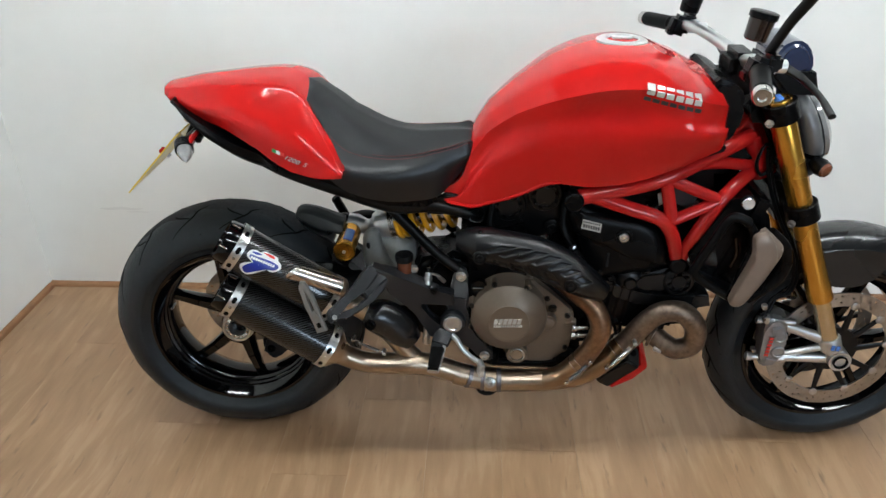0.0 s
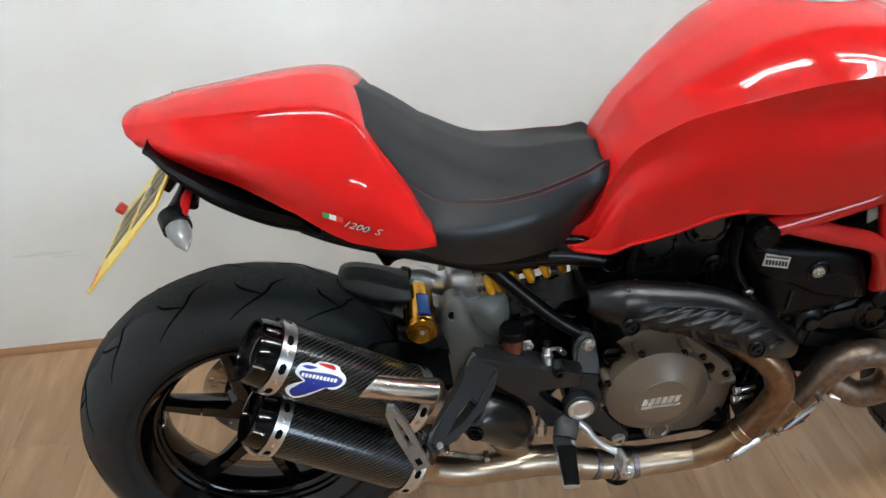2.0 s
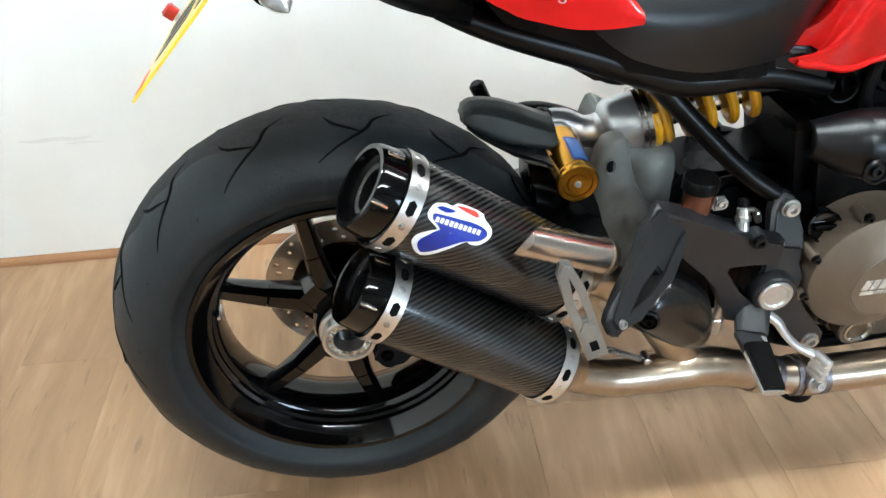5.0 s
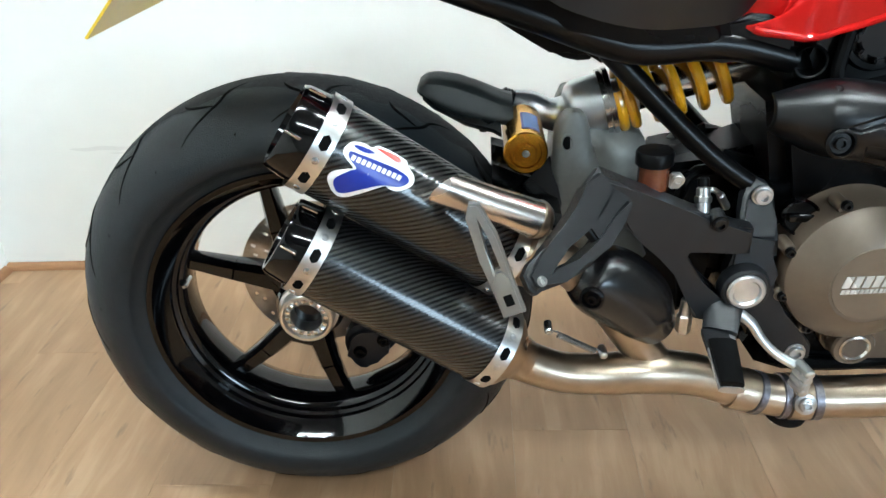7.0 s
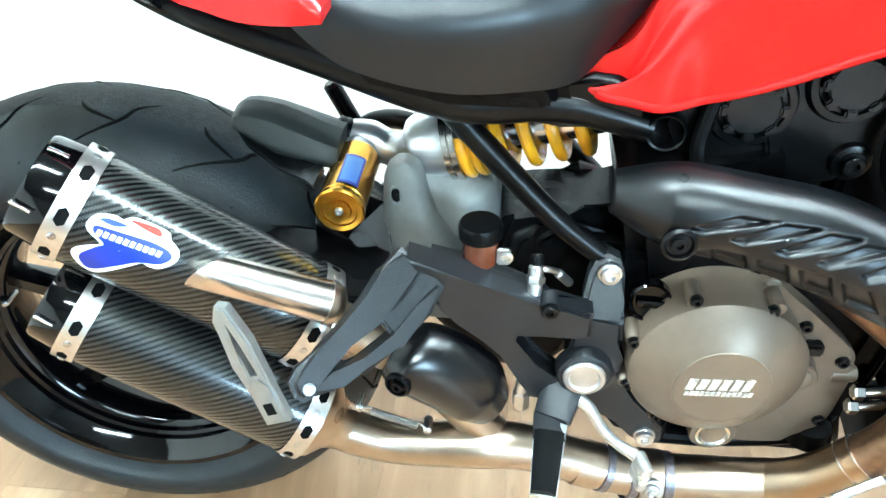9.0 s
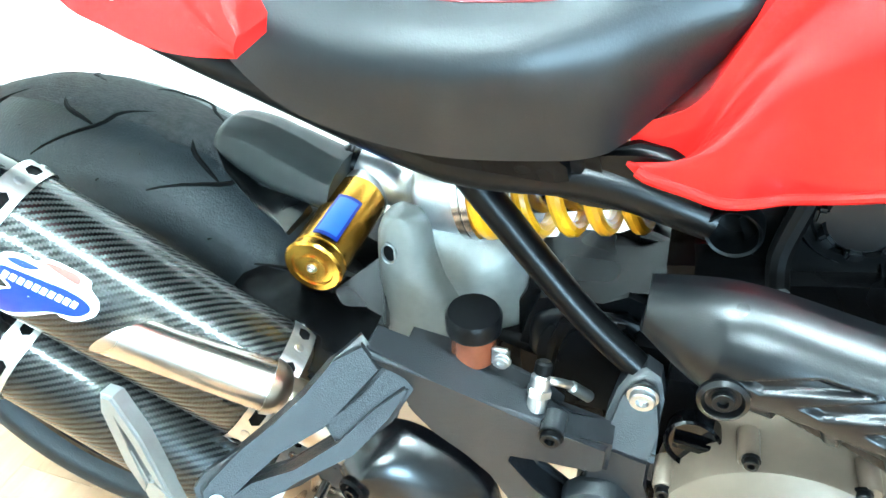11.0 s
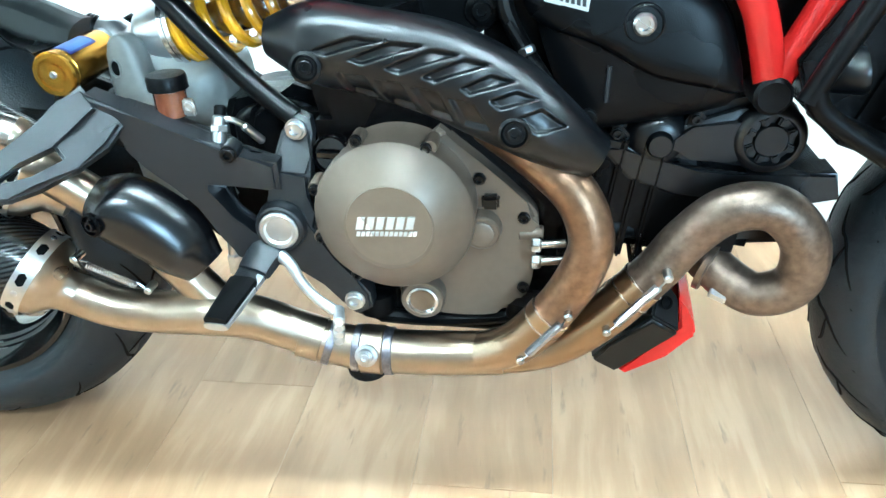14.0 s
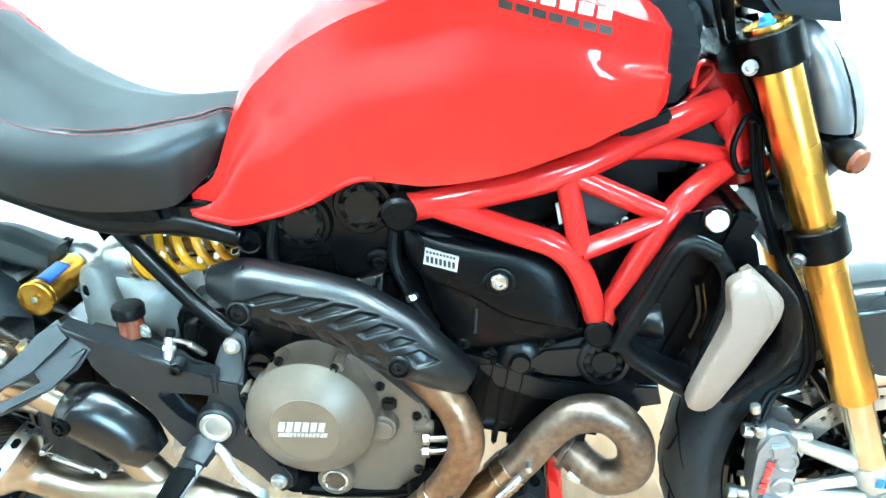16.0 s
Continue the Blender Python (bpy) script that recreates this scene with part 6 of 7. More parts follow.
# ---- trellis frame
CAP, NA, NC, NB, ND, NE, NF = (0.832, -0.160, 0.735), (1.028, -0.152, 0.783), (1.052, -0.160, 0.683), (1.086, -0.135, 0.566), (1.158, -0.140, 0.724), (1.222, -0.072, 0.852), (1.250, -0.068, 0.778)
TUBES = [([CAP, (0.93, -0.157, 0.756), NA, (1.13, -0.118, 0.823), NE], 0.0185), ([(0.868, -0.159, 0.742), (0.96, -0.163, 0.712), (1.022, -0.163, 0.690), (1.056, -0.155, 0.650), NB], 0.0165), ([NA, NC], 0.0145), ([NA, ND], 0.0135), ([NC, ND], 0.0135), ([NB, ND, NF], 0.0160), ([(1.09, -0.133, 0.806), (1.16, -0.105, 0.800), NF], 0.0135), ([NE, (1.240, -0.066, 0.815), NF], 0.020)]
bm = bmesh.new()
HS0, HS1 = Vector((1.205, M, 0.905)), Vector((1.278, M, 0.745))
cyl(bm, HS0, HS1, 0.036, 32, 0.004)
frame_part = part("trellis_frame", bm, RED_FRAME, bike, "red painted tubular trellis frame", angle=50)
for pts, r in TUBES:
    for flip in (False, True):
        bm = bmesh.new()
        tube(bm, [mirror(p) if flip else p for p in pts], r, 18, n=8)
        part("frame_tube", bm, RED_FRAME, frame_part)
bm = bmesh.new()
cyl(bm, (0.830, -0.186, 0.734), (0.830, -0.150, 0.734), 0.022, 28, 0.004)
part("frame_plug", bm, BLACK_PLASTIC, frame_part)
bm = bmesh.new()
cyl(bm, (1.085, -0.158, 0.563), (1.085, -0.110, 0.563), 0.0195, 28, 0.004)
part("frame_plug", bm, BLACK_PLASTIC, frame_part)
bm = bmesh.new()
block(bm, (1.118, -0.140, 0.840), (0.062, 0.012, 0.018), 0.004, Matrix.Rotation(radians(-21), 4, "Y"))
part("rubber_pad", bm, HOSE, frame_part)
bm = bmesh.new()
tube(bm, [(1.150, -0.085, 0.826), (1.19, -0.078, 0.868), (1.205, -0.08, 0.895), (1.185, -0.085, 0.90), (1.180, -0.09, 0.872)], 0.004, 8)
part("wire_guide", bm, RED_FRAME, frame_part)
bm = bmesh.new()
tube(bm, [(1.252, -0.094, 0.84), (1.240, -0.100, 0.825), (1.235, -0.102, 0.795), (1.250, -0.100, 0.770), (1.268, -0.096, 0.785), (1.270, -0.094, 0.82)], 0.004, 8, closed=True)
part("cable_loop", bm, HOSE, frame_part)

# inside the frame: airbox, coils, wiring
bm = bmesh.new()
block(bm, (0.98, M, 0.745), (0.34, 0.17, 0.12), 0.02, Matrix.Rotation(radians(-10), 4, "Y"))
block(bm, (1.15, M, 0.80), (0.12, 0.09, 0.12), 0.02)
block(bm, (1.07, M, 0.64), (0.16, 0.16, 0.16), 0.02)
plate(bm, [(1.12, 0.81), (1.19, 0.845), (1.235, 0.80), (1.13, 0.79)], -0.085, M + 0.06, 0.004)
airbox = part("airbox", bm, BLACK_PLASTIC, bike, "black airbox behind the frame tubes")
bm = bmesh.new()
block(bm, (1.075, M - 0.095, 0.735), (0.075, 0.02, 0.055), 0.006, Matrix.Rotation(radians(25), 4, "Y"))
block(bm, (1.145, M - 0.06, 0.690), (0.05, 0.05, 0.04), 0.008)
part("ignition_coil", bm, GREY_CAST, airbox)
bm = bmesh.new()
plate(bm, [(1.020, 0.735), (1.034, 0.742), (1.040, 0.716), (1.026, 0.708)], M - 0.108, M - 0.104, 0)
part("paper_label", bm, WHITE, airbox)
bm = bmesh.new()
for k, z in enumerate((0.718, 0.726)):
    bolt(bm, (1.100 + 0.008 * k, M - 0.105, z - 0.012), (0, -1, 0), 0.005, 0.006)
part("terminal", bm, BOLT, airbox)
bm = bmesh.new()
tube(bm, [(0.93, -0.10, 0.715), (0.98, -0.115, 0.690), (1.03, -0.115, 0.70), (1.06, -0.10, 0.76)], 0.006, 8)
tube(bm, [(1.10, -0.09, 0.69), (1.13, -0.10, 0.665), (1.15, -0.085, 0.63), (1.14, -0.08, 0.60)], 0.007, 8)
part("wiring_loom", bm, HOSE, airbox)

# side panel below the frame
bm = bmesh.new()
PANEL = [(0.828, 0.712), (0.900, 0.690), (0.985, 0.672), (1.030, 0.655), (1.050, 0.612), (1.060, 0.556), (1.024, 0.538), (0.952, 0.524), (0.914, 0.518), (0.893, 0.526), (0.868, 0.575), (0.846, 0.640)]
cushion(bm, PANEL, -0.128, -0.141, -0.06)
panel = part("side_panel", bm, BLACK_PLASTIC, bike, "black plastic side panel below the frame", angle=50)
back = Matrix.Identity(4)
back[1][2], back[1][3] = 0.10, -0.10 * 0.62          # the face's top leans in
bm = bmesh.new()
cushion(bm, [(0.826, 0.700), (0.865, 0.693), (0.908, 0.685), (0.950, 0.678), (0.990, 0.672), (1.028, 0.652), (1.046, 0.614), (1.058, 0.565), (1.030, 0.567), (1.005, 0.571), (0.980, 0.576), (0.958, 0.584), (0.934, 0.597), (0.910, 0.610), (0.886, 0.619), (0.863, 0.626), (0.842, 0.640), (0.833, 0.660)], -0.139, -0.1535, -0.120, back, 2, 9)
part("panel_face", bm, BLACK_PLASTIC, panel, angle=60)
bm = bmesh.new()
lathe(bm, (0.953, -0.149, 0.634), (0, -1, 0), [(0, 0.021), (0.004, 0.020), (0.005, 0.018), (0.0, 0.016), (0.0, 0.001)], 28)
part("bolt_cup", bm, BLACK_SATIN, panel)
bm = bmesh.new()
lathe(bm, (0.953, -0.149, 0.634), (0, -1, 0), [(0, 0.012), (0.006, 0.0115), (0.008, 0.009), (0.008, 0.0055), (0.005, 0.005), (0.005, 0.001)], 20)
part("panel_bolt", bm, BOLT, panel)
bm = bmesh.new()
plate(bm, [(0.858, 0.678), (0.902, 0.667), (0.899, 0.645), (0.855, 0.656)], -0.1540, -0.150, 0.0008, back)
part("security_label", bm, SILVER_PRINT, panel, "small silver security label")
bm = bmesh.new()
for z, n, h in ((0.659, 7, 0.0085), (0.6715, 9, 0.003)):
    bars(bm, (0.8590, -0.1540 + 0.10 * (z - 0.62), z), (1, -0.023, -0.23), (0, 0.10, 1), n, (0.040, h), slant=0.0, gap=0.35, out=(0, -1, 0.10))
part("label_print", bm, INK, panel)
bm = bmesh.new()
bar(bm, (0.924, -0.141, 0.590), (0.923, -0.141, 0.552), 0.006, 0.006, 0.006, 0.006)
part("panel_groove", bm, GREY_CAST, panel)
bm = bmesh.new()
bolt(bm, (0.906, -0.138, 0.534), (0, -1, 0), 0.008, 0.006)
part("panel_screw", bm, BLACK_SATIN, panel)

# ---- fuel tank, seat, tail
TANK = [(0.541, 0.731, 0.076, 0.729, 0.086, 0.72, 0.088, 0.708), (0.552, 0.742, 0.08, 0.738, 0.092, 0.724, 0.094, 0.701), (0.58, 0.772, 0.084, 0.76, 0.098, 0.736, 0.098, 0.697), (0.606, 0.858, 0.084, 0.822, 0.1, 0.765, 0.1, 0.693), (0.64, 0.915, 0.088, 0.872, 0.101, 0.8, 0.092, 0.698), (0.7, 0.968, 0.116, 0.922, 0.121, 0.832, 0.106, 0.722), (0.78, 1.02, 0.158, 0.964, 0.15, 0.875, 0.135, 0.768), (0.87, 1.05, 0.187, 0.992, 0.174, 0.898, 0.158, 0.773), (0.96, 1.052, 0.2, 0.998, 0.191, 0.907, 0.168, 0.792), (1.05, 1.022, 0.196, 0.978, 0.197, 0.905, 0.168, 0.826), (1.098, 0.998, 0.176, 0.962, 0.19, 0.912, 0.168, 0.851), (1.122, 0.984, 0.158, 0.955, 0.176, 0.912, 0.16, 0.860), (1.132, 0.972, 0.14, 0.948, 0.158, 0.914, 0.150, 0.872)]
bm = bmesh.new()
hull(bm, TANK, 100, under=True)
tank = part("fuel_tank", bm, RED, bike, "glossy red sculpted fuel tank", angle=40)
for s_y in (-1, 1):
    bm = bmesh.new()
    tube(bm, [(x, M + s_y * (stations(TANK, x)[5] + 0.0005), stations(TANK, x)[6] + 0.0045) for x in np.linspace(0.549, 0.80, 40)], 0.0042, 10, smooth=False)
    part("rolled_edge", bm, RED, tank)
bm = bmesh.new()
lathe(bm, (0.925, M, 1.046), (0.03, 0, 1), [(0, 0.056), (0.006, 0.055), (0.009, 0.050), (0.009, 0.036), (0.006, 0.034), (0.006, 0.001)], 48)
bar(bm, (0.905, M, 1.056), (0.945, M, 1.056), 0.016, 0.016, 0.006, 0.006, across=(0, 0, 1))
part("filler_cap", bm, ALU, tank, "round brushed aluminium filler cap")
for lift, mt, nm in ((0.0011, INK, "badge_shadow"), (0.0018, SILVER_PRINT, "badge_letter")):
    for k in range(6):
        bm = bmesh.new()
        x0 = 0.948 + 0.0190 * k + (0.001 if lift < 0.0015 else 0)
        z0 = 0.990 - 0.0045 * k - (0.001 if lift < 0.0015 else 0)
        decal(bm, TANK, [(x0, z0), (x0 + 0.015, z0 - 0.003), (x0 + 0.017, z0 + 0.017), (x0 + 0.002, z0 + 0.020)], lift, 3, under=True)
        part(nm, bm, mt, tank)
for k in range(7):
    bm = bmesh.new()
    x0, z0 = 0.944 + 0.0170 * k, 0.981 - 0.0040 * k
    decal(bm, TANK, [(x0, z0 - 0.004), (x0 + 0.014, z0 - 0.0075), (x0 + 0.015, z0 + 0.0005), (x0 + 0.001, z0 + 0.0045)], 0.0012, 2, under=True)
    part("model_letter", bm, INK, tank)
bm = bmesh.new()
plate(bm, [(1.105, 0.990), (1.145, 0.985), (1.170, 0.955), (1.160, 0.875), (1.135, 0.865), (1.120, 0.90)], M - 0.12, M + 0.12, 0.010, rounded=3)
part("steering_head_cover", bm, BLACK_PLASTIC, bike, "black plastic cover in front of the tank")

SEAT = [(0.212, 0.968, 0.06, 0.962, 0.075, 0.95, 0.075, 0.93), (0.24, 0.964, 0.088, 0.948, 0.105, 0.915, 0.105, 0.88), (0.28, 0.937, 0.11, 0.888, 0.132, 0.85, 0.14, 0.795), (0.33, 0.897, 0.12, 0.84, 0.15, 0.8, 0.15, 0.752), (0.41, 0.857, 0.12, 0.822, 0.145, 0.782, 0.136, 0.724), (0.48, 0.843, 0.108, 0.821, 0.13, 0.782, 0.116, 0.717), (0.53, 0.844, 0.094, 0.828, 0.11, 0.785, 0.1, 0.722), (0.57, 0.846, 0.08, 0.834, 0.09, 0.8, 0.076, 0.758), (0.6, 0.846, 0.07, 0.843, 0.08, 0.812, 0.066, 0.79), (0.614, 0.838, 0.056, 0.834, 0.066, 0.814, 0.056, 0.8)]
bm = bmesh.new()
hull(bm, SEAT, 44)
seat = part("seat", bm, SEAT_SIDE, bike, "black vinyl saddle with red stitching", angle=24)
bm = bmesh.new()
rings = []
for x in np.linspace(0.232, 0.612, 36):
    half = section(SEAT, x)[:13]
    rings.append([(x, M - w, z + 0.0016) for w, z in half[::-1]] + [(x, M + w, z + 0.0016) for w, z in half[1:]])
skin(bm, rings, closed_ring=False, caps=False)
part("seat_top", bm, SEAT_TOP, seat, "grained vinyl seat top")
for dz, dw in ((0.0026, -0.003), (-0.003, 0.002)):
    for s in (-1, 1):
        bm = bmesh.new()
        tube(bm, [(x, M + s * (stations(SEAT, x)[1] + dw), stations(SEAT, x)[2] + dz + 0.0006) for x in np.linspace(0.250, 0.606, 40)], 0.0006, 6, smooth=False)
        part("stitching", bm, STITCH, seat)

TAIL = [(-0.098, 0.947, 0.005, 0.9465, 0.006, 0.945, 0.005, 0.943), (-0.095, 0.953, 0.018, 0.950, 0.023, 0.945, 0.018, 0.939), (-0.087, 0.958, 0.033, 0.952, 0.043, 0.942, 0.036, 0.932), (-0.072, 0.962, 0.044, 0.954, 0.062, 0.938, 0.05, 0.923), (-0.02, 0.972, 0.057, 0.962, 0.092, 0.931, 0.078, 0.904), (0.06, 0.982, 0.068, 0.968, 0.118, 0.92, 0.108, 0.881), (0.14, 0.990, 0.078, 0.974, 0.142, 0.905, 0.148, 0.85), (0.2, 0.988, 0.086, 0.971, 0.157, 0.89, 0.168, 0.815), (0.235, 0.967, 0.096, 0.955, 0.163, 0.88, 0.174, 0.803), (0.265, 0.92, 0.128, 0.905, 0.17, 0.855, 0.18, 0.797), (0.3, 0.862, 0.156, 0.856, 0.18, 0.825, 0.185, 0.797), (0.328, 0.812, 0.18, 0.81, 0.186, 0.805, 0.185, 0.799)]
bm = bmesh.new()
hull(bm, TAIL, 90, ease=1.8, drop=None)
tail = part("tail_cowl", bm, RED, bike, "glossy red tail cowl covering the rear seat", angle=40)
for k, mt in enumerate((GREEN, WHITE, PRINT_RED)):
    bm = bmesh.new()
    x0 = 0.177 + 0.009 * k
    decal(bm, TAIL, [(x0, 0.850 - 0.003 * k), (x0 + 0.009, 0.847 - 0.003 * k), (x0 + 0.010, 0.855 - 0.003 * k), (x0 + 0.001, 0.858 - 0.003 * k)], 0.0012, 2)
    part("tricolour_strip", bm, mt, tail)


def lettering(words, size, table, at, along, lift):
    """Words in the built-in font, laid on the right side of a shell."""
    font = bpy.data.curves.new("lettering", "FONT")
    font.body, font.size, font.shear, font.resolution_u = words, size, 0.35, 3
    ob = new("lettering", font)
    flat = ob.to_mesh()
    bm = bmesh.new()
    bm.from_mesh(flat)
    ob.to_mesh_clear()
    bpy.data.objects.remove(ob)
    ax = Vector((along[0], along[1])).normalized()
    for v in bm.verts:
        x = at[0] + v.co.x * ax.x * 1.25 - v.co.y * ax.y
        z = at[1] + v.co.x * ax.y * 1.25 + v.co.y * ax.x
        v.co = (x, M - flank(table, x, z) - lift, z)
    return bm


part("model_badge_shadow", lettering("1200", 0.0146, TAIL, (0.2025, 0.8375), (0.0125, -0.0046), 0.0030), INK, tail)
part("model_badge", lettering("1200", 0.0140, TAIL, (0.202, 0.8385), (0.0125, -0.0046), 0.0036), SILVER_PRINT, tail)
part("model_badge", lettering("S", 0.0140, TAIL, (0.2435, 0.8245), (0.0125, -0.0046), 0.0036), SILVER_PRINT, tail)

UNDER = [(-0.050, 0.944, 0.100, 0.943, 0.108, 0.941, 0.100, 0.938), (-0.020, 0.926, 0.112, 0.920, 0.118, 0.907, 0.098, 0.896), (0.024, 0.902, 0.120, 0.888, 0.126, 0.868, 0.100, 0.852), (0.080, 0.872, 0.122, 0.852, 0.122, 0.830, 0.100, 0.812), (0.135, 0.850, 0.122, 0.828, 0.116, 0.806, 0.100, 0.790), (0.170, 0.83, 0.150, 0.815, 0.130, 0.795, 0.105, 0.778)]
bm = bmesh.new()
hull(bm, UNDER, 26)
under = part("undertail", bm, BLACK_PLASTIC, bike, "black plastic undertail", angle=40)
bm = bmesh.new()
tube(bm, [(0.14, -0.125, 0.80), (0.20, -0.126, 0.772), (0.30, -0.120, 0.736), (0.42, -0.110, 0.692), (0.52, -0.104, 0.689), (0.604, -0.104, 0.668)], [0.012, 0.014, 0.018, 0.020, 0.018, 0.015], 16, n=6)
plate(bm, [(0.44, 0.690), (0.50, 0.700), (0.548, 0.722), (0.585, 0.712), (0.600, 0.680), (0.56, 0.672), (0.48, 0.672)], M - 0.088, M - 0.070, 0.006, rounded=2, seg=3)
tube(bm, [mirror(p) for p in ((0.14, -0.125, 0.80), (0.30, -0.128, 0.745), (0.42, -0.120, 0.700), (0.610, -0.108, 0.680))], 0.015, 12, n=6)
tube(bm, [(0.400, -0.072, 0.680), (0.460, -0.085, 0.618), (0.525, -0.100, 0.556), (0.574, -0.110, 0.520)], [0.014, 0.0135, 0.0125, 0.012], 16, n=6)
tube(bm, [mirror(p) for p in ((0.420, -0.118, 0.690), (0.480, -0.122, 0.615), (0.582, -0.140, 0.505))], 0.013, 12, n=6)
sub = part("rear_subframe", bm, BLACK_SATIN, bike, "satin black rear subframe tubes", angle=60)
bm = bmesh.new()
lathe(bm, (0.620, -0.084, 0.669), (-0.1, -1, 0.0), [(0, 0.019), (0.034, 0.019), (0.036, 0.018), (0.035, 0.016), (0.010, 0.0145), (0.010, 0.0001)], 28, caps=False)
part("open_tube_end", bm, BLACK_SATIN, sub)
bm = bmesh.new()
plate(bm, [(0.16, 0.800), (0.22, 0.765), (0.29, 0.730), (0.36, 0.696), (0.414, 0.682), (0.50, 0.680), (0.530, 0.690), (0.52, 0.725), (0.42, 0.77), (0.30, 0.82), (0.2, 0.84)], M - 0.108, M + 0.108, 0.018, seg=3)
plate(bm, [(0.140, 0.796), (0.227, 0.743), (0.271, 0.715), (0.314, 0.687), (0.353, 0.665), (0.383, 0.662), (0.405, 0.676), (0.50, 0.690), (0.42, 0.75), (0.20, 0.82)], M - 0.030, M + 0.060, 0.010, rounded=2, seg=3)
part("seat_tray", bm, BLACK_PLASTIC, sub)

# the far side's footrest hanger
bm = bmesh.new()
tube(bm, [(0.255, 0.200, 0.497), (0.275, 0.196, 0.512), (0.305, 0.188, 0.521), (0.340, 0.178, 0.520), (0.380, 0.165, 0.507), (0.430, 0.150, 0.480)], [0.011, 0.013, 0.014, 0.014, 0.015, 0.016], 16, n=6)
far_hanger = part("passenger_footrest_hanger", bm, BLACK_SATIN, bike, "black passenger footrest hanger on the far side", angle=60)
bm = bmesh.new()
cyl(bm, (0.258, 0.200, 0.488), (0.222, 0.192, 0.572), 0.0125, 16, 0.004)
part("footrest_peg", bm, BLACK_PLASTIC, far_hanger)

# number plate, its lamp, indicator
PU = Vector((0.70, 0, 0.714)).normalized()
PN = Vector((-0.714, 0, 0.70)).normalized()
PC = Vector((-0.179, -0.034, 0.733)) + PU * 0.094
pm = Matrix.Translation(PC) @ Matrix((Vector((0, -1, 0)), -PN, PU)).transposed().to_4x4()
bm = bmesh.new()
plate(bm, [(-0.117, -0.094), (0.117, -0.094), (0.117, 0.094), (-0.117, 0.094)], -0.0015, 0.0015, 0.0005, pm)
plate_ob = part("number_plate", bm, PLATE_YELLOW, bike, "yellow rear number plate")
for z, n, x0, x1 in ((0.012, 4, -0.092, 0.088), (-0.074, 3, -0.068, 0.062)):
    for k in range(n):
        bm = bmesh.new()
        w = (x1 - x0) / n
        a = x0 + k * w
        plate(bm, [(a, z), (a + w * 0.70, z), (a + w * 0.70, z + 0.064), (a, z + 0.064)], -0.0022, -0.0012, 0, pm)
        part("registration_bar", bm, INK, plate_ob)
bm = bmesh.new()
plate(bm, [(0.060, -0.090), (0.106, -0.090), (0.106, -0.080), (0.060, -0.080)], -0.0022, -0.0012, 0, pm)
part("dealer_print", bm, PRINT_RED, plate_ob)
for x, z in ((-0.082, -0.070), (0.010, 0.045)):
    bm = bmesh.new()
    lathe(bm, pm @ Vector((x, -0.002, z)), PN, [(0, 0.006), (0.006, 0.006), (0.008, 0.004)], 16)
    lathe(bm, pm @ Vector((x, 0.002, z)), -PN, [(0, 0.006), (0.006, 0.006)], 12)
    part("plate_bolt", bm, BOLT, plate_ob)
bm = bmesh.new()
lathe(bm, pm @ Vector((-0.082, -0.012, -0.070)), PN, [(-0.006, 0.009), (0.006, 0.010), (0.009, 0.007)], 20)
part("bolt_cap", bm, RED_LENS, plate_ob)
bm = bmesh.new()
bar(bm, (-0.030, M, 0.875), (-0.060, M, 0.836), 0.022, 0.014, 0.06, 0.05, n=2)
block(bm, (-0.020, M - 0.02, 0.885), (0.04, 0.07, 0.030), 0.010, Matrix.Rotation(radians(35), 4, "Y"))
tube(bm, [(-0.01, -0.06, 0.875), (-0.005, -0.10, 0.862), (-0.003, -0.135, 0.855)], [0.010, 0.008, 0.008], 10)
tube(bm, [(-0.003, -0.130, 0.862), (0.005, -0.110, 0.868), (0.025, -0.100, 0.872)], 0.003, 8)
holder = part("plate_holder", bm, BLACK_PLASTIC, bike, "black plastic plate holder below the tail")
bm = bmesh.new()
IND0, IND1 = Vector((-0.012, -0.055, 0.868)), Vector((-0.024, -0.165, 0.853))
tube(bm, [IND0, IND0.lerp(IND1, 0.5) + Vector((-0.002, 0, 0.001)), IND0.lerp(IND1, 0.8), IND1], [0.009, 0.009, 0.014, 0.017], 16, n=6)
ind = part("rear_indicator", bm, BLACK_PLASTIC, bike, "rear indicator with a ribbed clear lens", angle=60)
bm = bmesh.new()
LT = Vector((0.000, -0.224, 0.838))
ld = (LT - IND1).normalized()
ll = (LT - IND1).length
lathe(bm, IND1 - ld * 0.006, ld, [(0, 0.012), (0.004, 0.0175)] + [(0.006 + 0.0032 * k, (0.0175 - 0.0105 * (k / 17) ** 3) + 0.0006 * (k % 2)) for k in range(18)] + [(ll + 0.006, 0.001)], 24)
part("indicator_lens", bm, CLEAR_LENS, ind, "ribbed clear lens")
bm = bmesh.new()
lathe(bm, IND1 - ld * 0.010, ld, [(0, 0.010), (0.004, 0.0205), (ll * 0.45, 0.0200), (ll * 0.45 + 0.002, 0.0185)], 24, caps=False)
part("indicator_hood", bm, BLACK_PLASTIC, ind)
bm = bmesh.new()
tube(bm, [IND0.lerp(IND1, 0.35) + Vector((0.008, 0, 0.006)), IND0.lerp(IND1, 0.7) + Vector((0.010, 0, 0.008)), IND1 + Vector((0.014, -0.012, 0.006))], [0.003, 0.008, 0.007], 10, n=5)
part("red_reflector", bm, RED_LENS, ind)
bm = bmesh.new()
lathe(bm, (-0.062, M, 0.868), (-0.5, 0, -0.8), [(0, 0.010), (0.004, 0.009), (0.006, 0.005), (0.006, 0.001)], 20)
part("plate_lamp", bm, GOLD_PALE, holder)
bm = bmesh.new()
